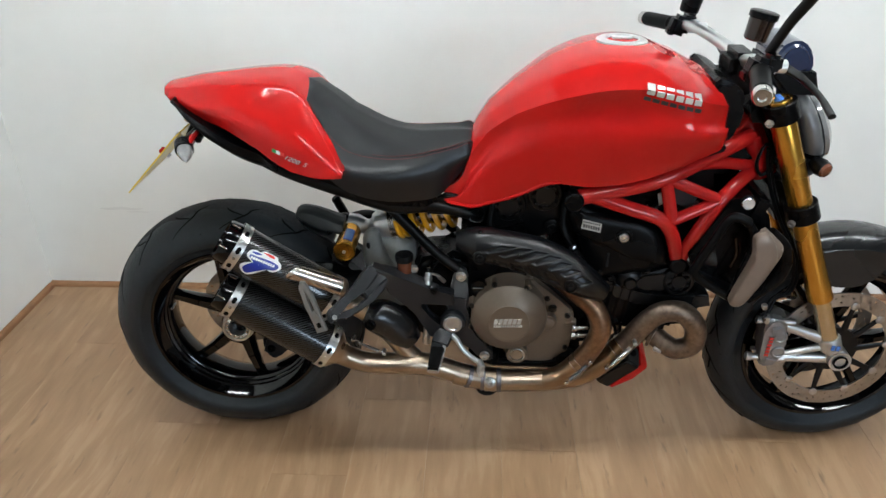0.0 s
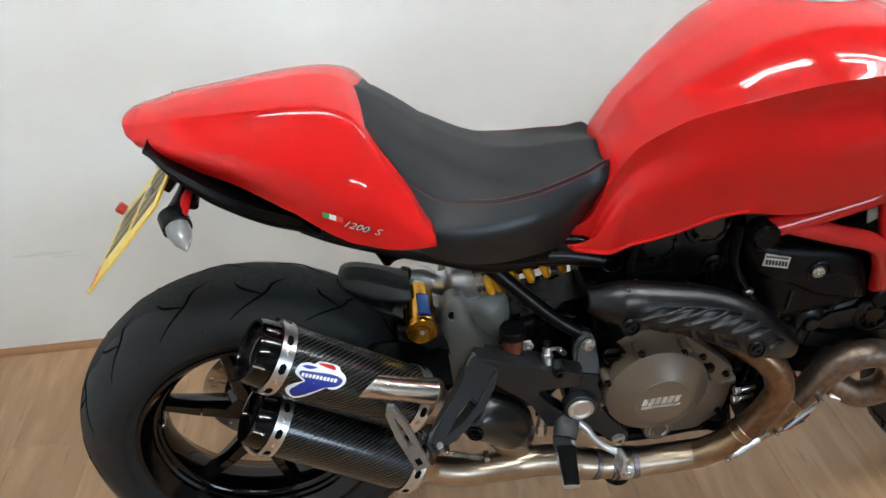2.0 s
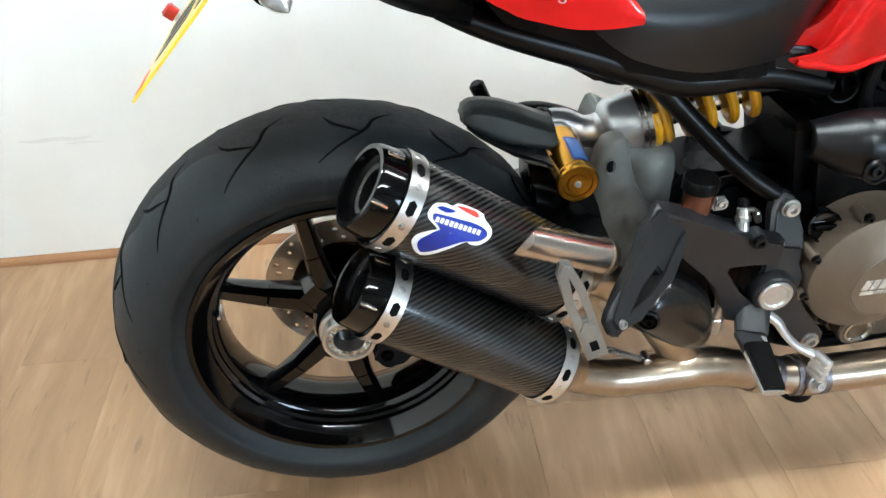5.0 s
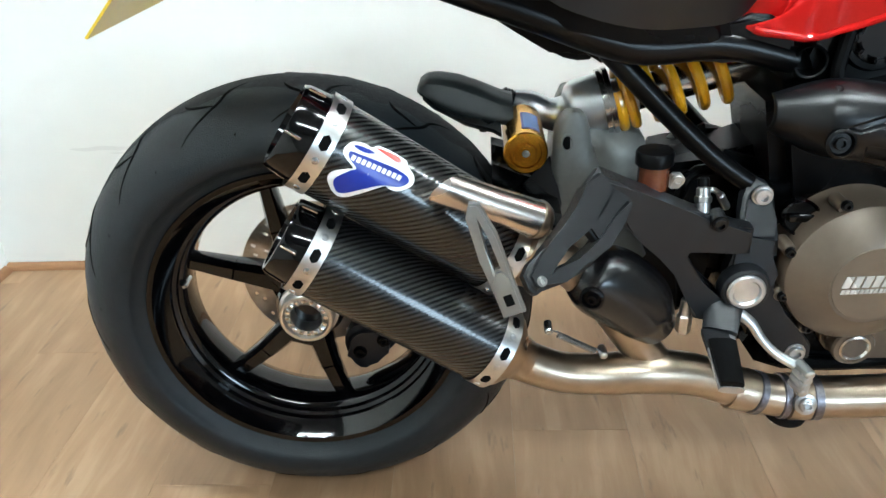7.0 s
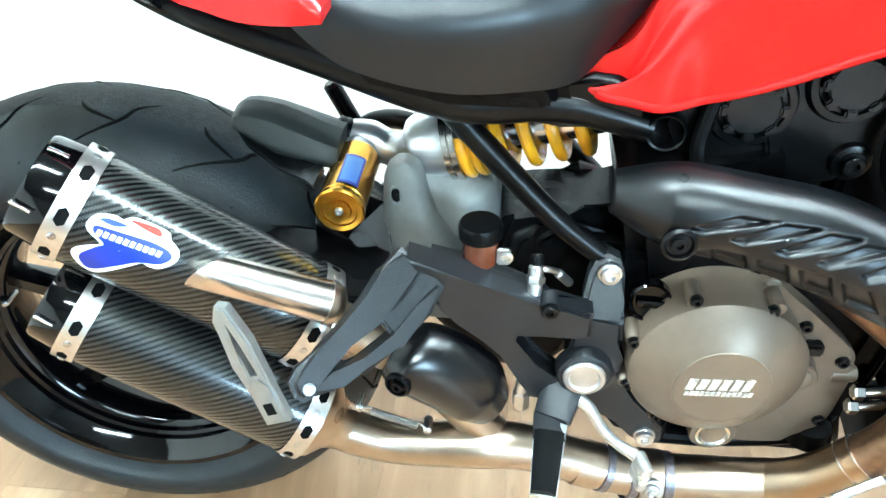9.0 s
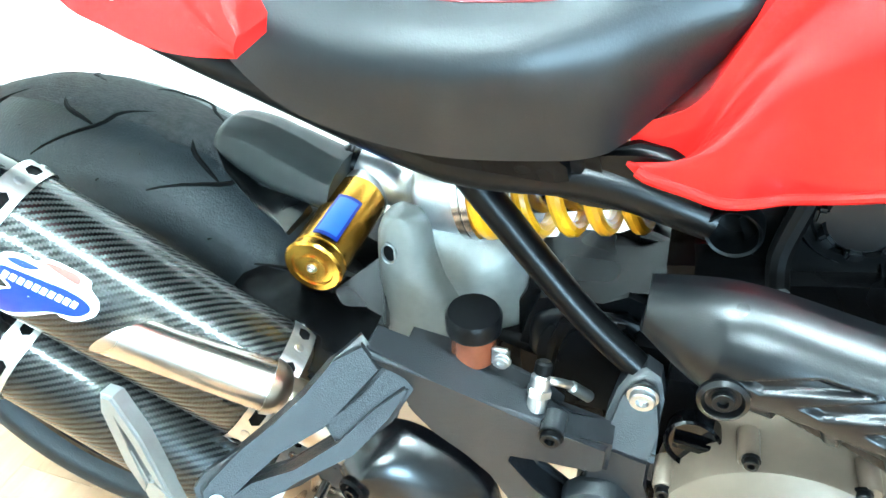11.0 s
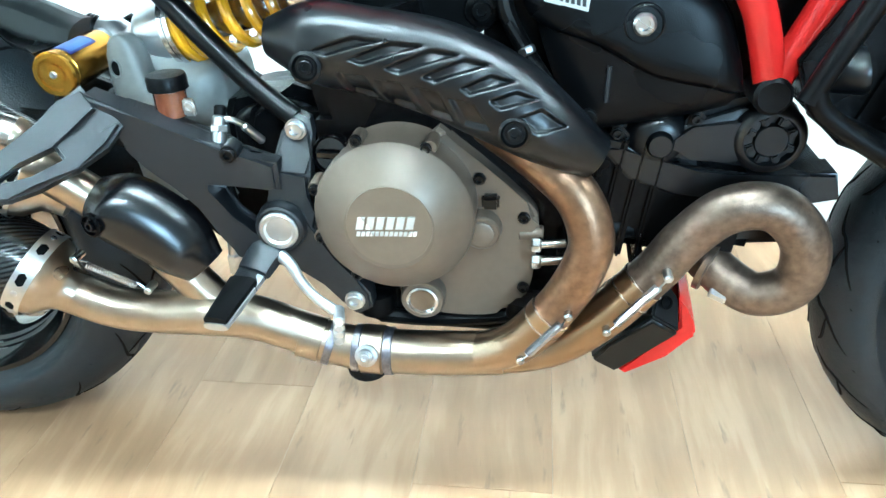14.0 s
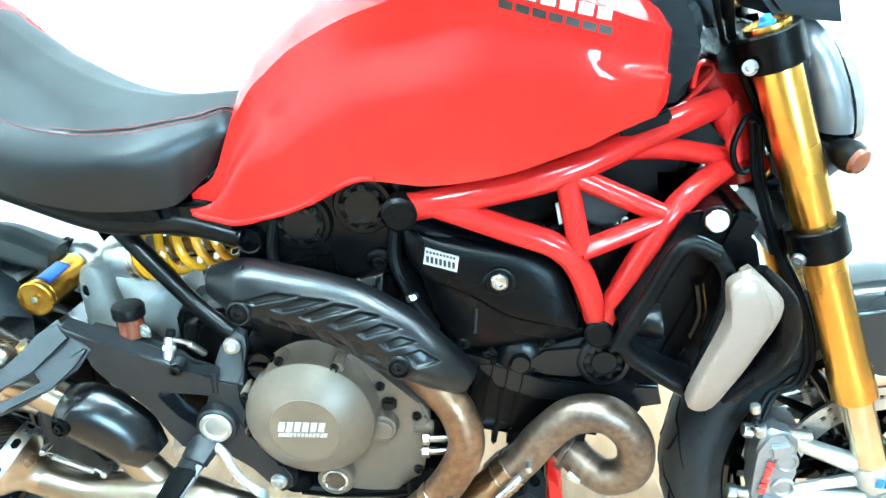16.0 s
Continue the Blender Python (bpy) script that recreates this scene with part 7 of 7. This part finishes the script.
tube(bm, [mirror(p) for p in (IND0, (-0.018, -0.11, 0.86), IND1)], [0.009, 0.012, 0.017], 12, n=5)
part("rear_indicator", bm, BLACK_PLASTIC, bike, "rear indicator on the far side")

# ---- front fork, steering
FD = Vector((-0.373, 0, 0.9278)).normalized()


def on_fork(h, y=0.0, fwd=0.0):
    """A point on the fork's line, h metres up from the foot."""
    p = Vector((1.4835, 0, 0.350)) + FD * h
    return Vector((p.x + fwd * 0.9165, y, p.z + fwd * 0.400))


for y, far in ((-0.130, False), (0.076, True)):
    bm = bmesh.new()
    lathe(bm, on_fork(0.128, y), FD, [(0, 0.024), (0.001, 0.029), (0.040, 0.029), (0.052, 0.027), (0.250, 0.0255), (0.300, 0.0265), (0.512, 0.0265), (0.514, 0.0255), (0.518, 0.0265), (0.522, 0.0255), (0.522, 0.021), (0.519, 0.020), (0.519, 0.001)], 40)
    leg = part("fork_leg", bm, GOLD, bike, "gold anodised front fork leg" if not far else "gold anodised front fork leg on the far side", angle=40)
    bm = bmesh.new()
    lathe(bm, on_fork(-0.01, y), FD, [(0, 0.0215), (0.16, 0.0215)], 32)
    part("inner_tube", bm, GOLD_PALE, leg)
    bm = bmesh.new()
    lathe(bm, on_fork(0.646, y), FD, [(0, 0.010), (0.005, 0.0095), (0.006, 0.007), (0.012, 0.006), (0.013, 0.001)], 12)
    part("adjuster", bm, SKYBLUE, leg)
    bm = bmesh.new()
    s = 1 if far else -1
    lathe(bm, on_fork(-0.030, y), FD, [(0, 0.018), (0.004, 0.026), (0.034, 0.027), (0.040, 0.024)], 32)
    bar(bm, on_fork(0.0, y), (1.512, y, 0.300), 0.040, 0.044, 0.034, 0.040)
    lathe(bm, (1.512, y + s * 0.024, 0.300), (0, -s, 0), [(0, 0.020), (0, 0.027), (0.048, 0.027), (0.048, 0.02)], 28)
    bar(bm, on_fork(-0.005, y), (1.335, y - s * 0.006, 0.398), 0.030, 0.016, 0.020, 0.016, n=2)
    bar(bm, (1.505, y, 0.295), (1.320, y - s * 0.004, 0.292), 0.026, 0.016, 0.020, 0.016, n=2)
    bar(bm, (1.475, y, 0.330), (1.380, y - s * 0.004, 0.300), 0.020, 0.014, 0.016, 0.012, n=2)
    foot = part("fork_foot", bm, ALU, leg, "bare aluminium radial caliper mount", angle=50)
    bm = bmesh.new()
    lathe(bm, (1.512, y + s * 0.025, 0.300), (0, s, 0), [(0, 0.018), (0.004, 0.018), (0.004, 0.014), (-0.01, 0.012), (-0.01, 0.0001)], 24, caps=False)
    part("axle_end", bm, HOLLOW_SHADE, leg)
    if not far:
        bm = bmesh.new()
        bars(bm, (1.478, -0.1585, 0.338), (1, 0, -0.12), (0.1, 0, 1), 2, (0.024, 0.014), slant=0)
        part("blue_label", bm, SKYBLUE, leg)
    bm = bmesh.new()
    plate(bm, [(1.322, 0.410), (1.345, 0.412), (1.372, 0.395), (1.372, 0.300), (1.352, 0.276), (1.325, 0.280), (1.318, 0.34)], y - s * 0.020, y + s * 0.018, 0.008, rounded=2, seg=3)
    block(bm, (1.362, y - s * 0.048, 0.345), (0.060, 0.06, 0.10), 0.008, Matrix.Rotation(radians(-4), 4, "Y"))
    block(bm, (1.347, y + s * 0.020, 0.386), (0.030, 0.010, 0.024), 0.004, Matrix.Rotation(radians(-14), 4, "Y"))
    block(bm, (1.343, y + s * 0.020, 0.296), (0.028, 0.010, 0.022), 0.004, Matrix.Rotation(radians(12), 4, "Y"))
    caliper = part("front_caliper", bm, CALIPER, bike, "bare aluminium radial brake caliper", angle=50)
    for dx, dz in ((1.358, 0.366), (1.360, 0.322)):
        bm = bmesh.new()
        lathe(bm, (dx, y + s * 0.017, dz), (0, s, 0), [(0, 0.017), (0.004, 0.016), (0.005, 0.013), (0.002, 0.011), (0.002, 0.0001)], 24, caps=False)
        part("piston_cap", bm, CALIPER, caliper)
    # black block for the shade in the pad opening
    bm = bmesh.new()
    block(bm, (1.376, y - s * 0.004, 0.345), (0.010, 0.030, 0.052), 0.003)
    part("pad_window_shade", bm, HOLLOW_SHADE, caliper)
    for p in ((1.318, 0.402), (1.312, 0.293)):
        bm = bmesh.new()
        cyl(bm, (p[0] - 0.016, y, p[1] + 0.003), (p[0] + 0.075, y, p[1] - 0.004), 0.0085, 14)
        cyl(bm, (p[0] - 0.020, y, p[1] + 0.003), (p[0] - 0.006, y, p[1] + 0.002), 0.011, 10)
        part("caliper_bolt", bm, BOLT, caliper)
    if not far:
        bm = bmesh.new()
        bars(bm, (1.336, -0.1515, 0.312), (0.10, 0, 1), (-1, 0, 0.1), 6, (0.058, 0.0095), slant=0.0, gap=0.35)
        tagged(part("maker_name", bm, PRINT_RED, caliper), kind="stuff")
for h, nm in ((0.620, "upper_fork_clamp"), (0.372, "lower_fork_clamp")):
    bm = bmesh.new()
    for y in (-0.130, 0.076):
        lathe(bm, on_fork(h - 0.020, y), FD, [(0, 0.027), (0, 0.034), (0.002, 0.036), (0.042, 0.036), (0.044, 0.034), (0.044, 0.027)], 36)
    bar(bm, on_fork(h, -0.11, -0.02), on_fork(h, 0.056, -0.02), 0.038, 0.038, 0.07, 0.07, across=FD.cross(Vector((0, 1, 0))))
    clamp = part(nm, bm, BLACK_CAST, bike, "black fork clamp", angle=40)
    bm = bmesh.new()
    bolt(bm, on_fork(h - 0.004, -0.158, -0.034), (-0.5, -0.8, 0), 0.007, 0.008)
    part("clamp_bolt", bm, BOLT, clamp)

bm = bmesh.new()
BAR = [(1.050, 0.372, 1.020), (1.085, 0.26, 1.030), (1.125, 0.16, 1.040), (1.160, 0.07, 1.028), (1.180, 0.0, 1.015), (1.182, -0.06, 1.015), (1.172, -0.13, 1.032), (1.150, -0.22, 1.052), (1.120, -0.33, 1.055), (1.090, -0.436, 1.052)]
tube(bm, BAR, [0.011, 0.011, 0.012, 0.014, 0.0145, 0.0145, 0.014, 0.012, 0.011, 0.011], 16, n=6)
handlebar = part("handlebar", bm, ALU, bike, "grey aluminium tapered handlebar with black grips", angle=60)
for a, b in (((1.056, 0.352, 1.022), (1.095, 0.235, 1.032)), ((1.092, -0.428, 1.052), (1.126, -0.310, 1.055))):
    bm = bmesh.new()
    ax = Vector(b) - Vector(a)
    lathe(bm, a, ax, [(0, 0.014), (0.002, 0.0175)] + [(0.006 + 0.0095 * k + e, 0.0170 + 0.0008 * (e == 0)) for k in range(11) for e in (0, 0.004)] + [(ax.length - 0.004, 0.019), (ax.length, 0.016)], 24)
    part("grip", bm, HOSE, handlebar, "black rubber grip")
    bm = bmesh.new()
    out = -ax.normalized()
    lathe(bm, Vector(a) + out * 0.001, out, [(0, 0.012), (0.002, 0.0165), (0.020, 0.0165), (0.024, 0.014), (0.024, 0.008), (0.018, 0.006), (0.018, 0.0001)], 24, caps=False)
    part("bar_end", bm, STEEL, handlebar)
    bm = bmesh.new()
    p = Vector(b) + ax.normalized() * 0.028
    block(bm, p, (0.045, 0.05, 0.045), 0.010, Matrix.Rotation(radians(18), 4, "Y"))
    block(bm, p + Vector((0.020, 0, 0.012)), (0.03, 0.04, 0.03), 0.006)
    block(bm, p + Vector((-0.02, 0, -0.012)), (0.02, 0.03, 0.02), 0.004)
    part("switch_block", bm, BLACK_PLASTIC, handlebar)
    bm = bmesh.new()
    s = 1 if a[1] > 0 else -1
    q = Vector(b) + ax.normalized() * 0.055
    cyl(bm, q + Vector((0.005, 0, 0.0)), q + Vector((0.050, 0, -0.004)), 0.013, 14)
    block(bm, q + Vector((0.020, 0, 0.0)), (0.03, 0.03, 0.03), 0.006)
    part("lever_clamp", bm, ALU, handlebar)
    bm = bmesh.new()
    tube(bm, [q + Vector((0.050, 0.0, -0.006)), q + Vector((0.075, s * 0.02, -0.020)), q + Vector((0.085, s * 0.09, -0.035)), q + Vector((0.075, s * 0.17, -0.045))], [0.009, 0.008, 0.006, 0.007], 10, n=6, flat=0.7)
    part("lever", bm, BLACK_SATIN, handlebar)
    bm = bmesh.new()
    r0 = q + Vector((0.012, s * 0.005, 0.022))
    tube(bm, [r0, r0 + Vector((0.02, s * 0.02, 0.06)), r0 + Vector((0.04, s * 0.055, 0.12)), r0 + Vector((0.03, s * 0.085, 0.17))], [0.007, 0.007, 0.008, 0.008], 10, n=5, flat=1.4)
    bar(bm, r0 + Vector((0.03, s * 0.06, 0.17)), r0 + Vector((0.015, s * 0.17, 0.20)), 0.045, 0.060, 0.022, 0.020, across=(1, 0, 0.2), n=2)
    part("mirror", bm, BLACK_SATIN, handlebar, "black rear-view mirror on a slim stem")
    bm = bmesh.new()
    c = q + Vector((-0.006, -s * 0.03, 0.038))
    lathe(bm, c, (0.2, 0, 1), [(0, 0.018), (0.003, 0.022), (0.040, 0.024)], 24)
    part("fluid_reservoir", bm, RESERVOIR if s < 0 else BLACK_PLASTIC, handlebar)
    bm = bmesh.new()
    lathe(bm, c + Vector((0.008, 0, 0.040)), (0.2, 0, 1), [(0, 0.024), (0.001, 0.027), (0.012, 0.027), (0.014, 0.022)], 24)
    part("reservoir_cap", bm, BLACK_PLASTIC, handlebar)
bm = bmesh.new()
block(bm, (1.180, M, 1.005), (0.06, 0.105, 0.055), 0.014)
block(bm, (1.172, M, 0.975), (0.045, 0.085, 0.05), 0.010)
bar(bm, (1.165, M - 0.05, 0.965), (1.165, M + 0.05, 0.965), 0.09, 0.09, 0.04, 0.04, across=(0, 0, 1))
part("bar_clamp", bm, BLACK_CAST, bike, "black handlebar clamp on the top yoke")
bm = bmesh.new()
for s in (-1, 1):
    tube(bm, [(1.18, M + s * 0.10, 1.02), (1.205, M + s * 0.07, 0.98), (1.225, M + s * 0.05, 0.92), (1.27, M + s * 0.045, 0.84)], 0.006, 8, n=6)
    tube(bm, [(1.16, M + s * 0.14, 1.025), (1.190, M + s * 0.08, 0.97), (1.22, M + s * 0.05, 0.90)], 0.004, 8, n=6)
part("control_cable", bm, HOSE, bike, "black cables behind the handlebar")
bm = bmesh.new()
for k in (0, 1):
    o = Vector((-0.010 * k, -0.004 * k, 0.004 * k))
    tube(bm, [Vector(p) + o for p in ((1.263, -0.098, 0.83), (1.273, -0.100, 0.774), (1.290, -0.104, 0.722), (1.317, -0.108, 0.662), (1.343, -0.110, 0.617), (1.366, -0.112, 0.566), (1.378, -0.114, 0.513), (1.366, -0.118, 0.474), (1.335, -0.125, 0.462), (1.318, -0.140, 0.43))], 0.0045, 8, n=6)
part("brake_line", bm, HOSE, bike, "black brake lines looping beside the fork")
bm = bmesh.new()
cyl(bm, (1.314, -0.146, 0.425), (1.318, -0.142, 0.405), 0.008, 10)
part("banjo_fitting", bm, BOLT, bike, "zinc brake line fitting")
bm = bmesh.new()
cyl(bm, (1.300, -0.152, 0.462), (1.303, -0.150, 0.448), 0.007, 8)
part("banjo_fitting", bm, BOLT, bike, "zinc brake line fitting")

# ---- headlight and instruments
bm = bmesh.new()
# z, back x, front x, half width of the lamp shell
LAMP = [(0.752, 1.352, 1.376, 0.040), (0.775, 1.340, 1.386, 0.066), (0.805, 1.330, 1.386, 0.082), (0.840, 1.320, 1.380, 0.090), (0.880, 1.306, 1.366, 0.090), (0.915, 1.293, 1.349, 0.084), (0.940, 1.288, 1.332, 0.070), (0.955, 1.292, 1.314, 0.046)]


def lamp_ring(row, swell=0.0):
    z, xb, xf, w = row
    a_s = np.linspace(0, 2 * math.pi, 40, endpoint=False)
    xm, hx = (xb + xf) / 2, (xf - xb) / 2 + swell
    return [Vector((xm + hx * math.copysign(abs(math.cos(a)) ** 0.8, math.cos(a)), M + (w + swell) * math.copysign(abs(math.sin(a)) ** 0.7, math.sin(a)), z)) for a in a_s]


LAMP_FINE = [tuple(np.interp(z, [r[0] for r in LAMP], [r[k] for r in LAMP]) for k in range(4)) for z in np.linspace(0.752, 0.955, 30)]
skin(bm, [lamp_ring(r) for r in LAMP_FINE if r[0] > 0.818])
lamp = part("headlight", bm, GREY_SHELL, bike, "grey smooth headlight shell in two halves", angle=50)
bm = bmesh.new()
skin(bm, [lamp_ring(r, 0.0005) for r in LAMP_FINE if r[0] < 0.815])
part("lower_shell", bm, GREY_SHELL, lamp)
bm = bmesh.new()
skin(bm, [lamp_ring((z, 1.329, 1.382, 0.083), -0.004) for z in (0.810, 0.822)])
part("shell_seam", bm, HOLLOW_SHADE, lamp)
bm = bmesh.new()
lathe(bm, (1.366, M, 0.862), (0.94, 0, 0.33), [(0, 0.078), (0.010, 0.076), (0.020, 0.062), (0.027, 0.040), (0.030, 0.002)], 40)
part("headlight_lens", bm, CLEAR_LENS, lamp)
bm = bmesh.new()
for sy in (-1, 1):
    plate(bm, [(1.268, 0.925), (1.290, 0.945), (1.305, 0.890), (1.324, 0.835), (1.350, 0.770), (1.362, 0.720), (1.338, 0.720), (1.318, 0.790), (1.296, 0.850)], M + sy * 0.088, M + sy * 0.078, 0.003, rounded=2)
block(bm, (1.345, M, 0.742), (0.04, 0.15, 0.03), 0.010, Matrix.Rotation(radians(35), 4, "Y"))
part("headlight_bracket", bm, BLACK_PLASTIC, lamp)
for sy in (-1, 1):
    bm = bmesh.new()
    lathe(bm, (1.352, M + sy * 0.080, 0.806), (0.45, sy * 0.85, -0.22), [(0, 0.012), (0.010, 0.017), (0.024, 0.020), (0.036, 0.018)], 20)
    front_ind = part("front_indicator", bm, BLACK_PLASTIC, lamp, "black indicator with a smoked amber lens")
    bm = bmesh.new()
    lathe(bm, Vector((1.352, M + sy * 0.080, 0.806)) + Vector((0.45, sy * 0.85, -0.22)).normalized() * 0.0355, (0.45, sy * 0.85, -0.22), [(0, 0.0175), (0.006, 0.015), (0.010, 0.008), (0.011, 0.001)], 20)
    part("indicator_lens", bm, AMBER, front_ind)
bm = bmesh.new()
plate(bm, [(1.234, 1.026), (1.250, 1.056), (1.280, 1.063), (1.303, 1.045), (1.314, 1.012), (1.300, 0.998), (1.246, 1.003)], M - 0.075, M + 0.075, 0.012, rounded=2, seg=3)
dash = part("instrument_panel", bm, DARK_LENS, bike, "dark blue tinted instrument panel above the headlight")
bm = bmesh.new()
plate(bm, [(1.232, 1.018), (1.250, 1.000), (1.300, 0.994), (1.320, 1.000), (1.335, 0.950), (1.26, 0.955), (1.228, 0.99)], M - 0.080, M + 0.080, 0.008)
part("instrument_base", bm, BLACK_PLASTIC, dash)

# ---- front mudguard
bm = bmesh.new()
rings = []
for th in np.linspace(radians(150), radians(38), 26):
    rr = 0.318
    t = (th - radians(38)) / radians(112)
    w = 0.062 + 0.016 * math.sin(math.pi * t)
    ring = []
    for a in np.linspace(-1, 1, 15):
        ring.append((rr - 0.060 * abs(a) ** 3, a * w))
    for a in np.linspace(1, -1, 15):
        ring.append((rr - 0.004 - 0.060 * abs(a) ** 3, a * w * 0.96))
    rings.append([turn_f @ Vector((r * math.cos(th), y, r * math.sin(th))) for r, y in ring])
skin(bm, rings)
for s in (-1, 1):
    plate(bm, [(-0.110, 0.272), (-0.02, 0.285), (0.075, 0.272), (0.060, 0.215), (0.020, 0.190), (-0.040, 0.185), (-0.085, 0.215)], s * 0.072, s * 0.079, 0.003, turn_f, rounded=3)
part("front_mudguard", bm, FENDER, bike, "dark glossy front mudguard", angle=50)

# ---- radiator
bm = bmesh.new()
block(bm, (1.205, M, 0.625), (0.035, 0.28, 0.24), 0.006, Matrix.Rotation(radians(20), 4, "Y"))
rad = part("radiator", bm, BLACK_CAST, bike, "black radiator ahead of the engine")
for s in (-1, 1):
    y0 = M + s * 0.185
    bm = bmesh.new()
    cushion(bm, [(1.212, 0.676), (1.220, 0.686), (1.233, 0.690), (1.244, 0.686), (1.255, 0.670), (1.263, 0.652), (1.267, 0.628), (1.256, 0.595), (1.240, 0.560), (1.226, 0.534), (1.214, 0.514), (1.200, 0.508), (1.186, 0.514), (1.186, 0.530), (1.197, 0.567), (1.208, 0.600), (1.217, 0.634), (1.215, 0.655)], y0 + s * 0.026, y0 + s * 0.034, y0 + s * 0.008, None, 2, 10)
    cover = part("radiator_side_cover", bm, SILVER_TRIM, rad, "silver plastic radiator side cover", angle=60)
    bm = bmesh.new()
    cushion(bm, [(1.228, 0.690), (1.246, 0.688), (1.264, 0.672), (1.279, 0.656), (1.280, 0.634), (1.268, 0.604), (1.248, 0.560), (1.225, 0.518), (1.205, 0.512), (1.215, 0.600)], y0 + s * 0.012, y0 + s * 0.022, y0, None, 2, 8)
    part("cover_flank", bm, SILVER_TRIM, cover)
    for pts in (((1.100, 0.575), (1.117, 0.615), (1.137, 0.659), (1.156, 0.702), (1.174, 0.716), (1.203, 0.704)), ((1.198, 0.708), (1.217, 0.680), (1.224, 0.640), (1.210, 0.575), (1.198, 0.520)), ((1.104, 0.588), (1.112, 0.570), (1.128, 0.556), (1.155, 0.538), (1.205, 0.508))):
        bm = bmesh.new()
        tube(bm, [(x, y0 - s * 0.006, z) for x, z in pts], 0.0105, 12, n=5)
        part("shroud_rail", bm, BLACK_PLASTIC, rad)
    bm = bmesh.new()
    plate(bm, [(1.100, 0.600), (1.120, 0.545), (1.150, 0.522), (1.215, 0.500), (1.245, 0.530), (1.285, 0.620), (1.262, 0.700), (1.215, 0.745), (1.175, 0.735), (1.140, 0.668)], y0 - s * 0.062, y0 - s * 0.050, 0.003)
    part("shroud_panel", bm, BLACK_CAST, rad)
    bm = bmesh.new()
    bar(bm, (1.118, y0 - s * 0.030, 0.560), (1.205, y0 - s * 0.030, 0.520), 0.010, 0.010, 0.05, 0.05)
    part("shroud_floor", bm, SHIELD_BLACK, rad)
    bm = bmesh.new()
    tube(bm, [(1.252, y0 + s * 0.000, 0.690), (1.286, y0 - s * 0.006, 0.648), (1.298, y0 - s * 0.012, 0.600), (1.283, y0 - s * 0.012, 0.555), (1.232, y0 - s * 0.006, 0.506)], [0.006, 0.012, 0.013, 0.012, 0.006], 16, n=6, flat=1.5)
    part("radiator_shroud", bm, BLACK_PLASTIC, rad)
    bm = bmesh.new()
    lathe(bm, (1.126, y0 - s * 0.046, 0.588), (0.90, s * 0.10, 0.18), [(0, 0.013), (0.004, 0.017), (0.030, 0.023), (0.034, 0.022), (0.032, 0.019), (0.004, 0.014)], 28)
    part("air_duct", bm, SHIELD_BLACK, rad)
    bm = bmesh.new()
    tube(bm, [(1.196, y0 - s * 0.040, 0.650), (1.204, y0 - s * 0.040, 0.610), (1.196, y0 - s * 0.040, 0.575)], 0.007, 10)
    part("radiator_pipe", bm, BLACK_GLOSS, rad)
bm = bmesh.new()
lathe(bm, (1.209, M - 0.130, 0.730), (0, -1, 0), [(0, 0.013), (0.004, 0.0145), (0.012, 0.0145), (0.014, 0.013), (0.014, 0.0001)], 28, caps=False)
part("frame_bolt", bm, STEEL, frame_part)
bm = bmesh.new()
cyl(bm, (1.209, M - 0.140, 0.730), (1.209, M - 0.10, 0.730), 0.0185, 24)
part("bolt_bush", bm, BLACK_CAST, frame_part)
bm = bmesh.new()
tube(bm, [(1.11, -0.15, 0.60), (1.15, -0.15, 0.575), (1.19, -0.16, 0.545)], 0.008, 10)
part("coolant_hose", bm, HOSE, bike, "short black coolant hose at the radiator")
bm = bmesh.new()
tube(bm, [(0.90, -0.12, 0.395), (0.96, -0.11, 0.39), (1.05, -0.09, 0.37), (1.12, -0.07, 0.40)], 0.014, 12)
part("coolant_hose", bm, HOSE, bike, "black coolant hose")

# ---------------------------------------------------------------- floor planks
PW, PL = 0.200, 1.22
rng = random.Random(4)
meshes = {}


def plank_mesh(length):
    key = round(length, 3)
    if key not in meshes:
        bm = bmesh.new()
        block(bm, (0, 0, -0.003), (PW - 0.0003, length - 0.0003, 0.006), 0.0003, seg=1)
        me = bpy.data.meshes.new("plank")
        bm.to_mesh(me)
        bm.free()
        me.materials.append(FLOOR)
        meshes[key] = me
    return meshes[key]


x = 0.297 - PW * 7
while x < EAST:
    x0, x1 = x, x + PW
    col = round((x - 0.297) / PW)
    start = 0.040 if col == 0 else 0.040 + PL * ((col * 0.37 + 0.13 * rng.random()) % 1.0)
    y = start
    while y < NORTH:
        y += PL
    while y > SOUTH:
        ya, yb = max(y - PL, SOUTH), min(y, NORTH)
        if yb - ya > 0.01 and x1 > WEST + 0.01:
            ob = new("plank", plank_mesh(yb - ya))
            ob.location = ((x0 + x1) / 2, (ya + yb) / 2, 0)
            ob.parent = ground
        y -= PL
    x += PW
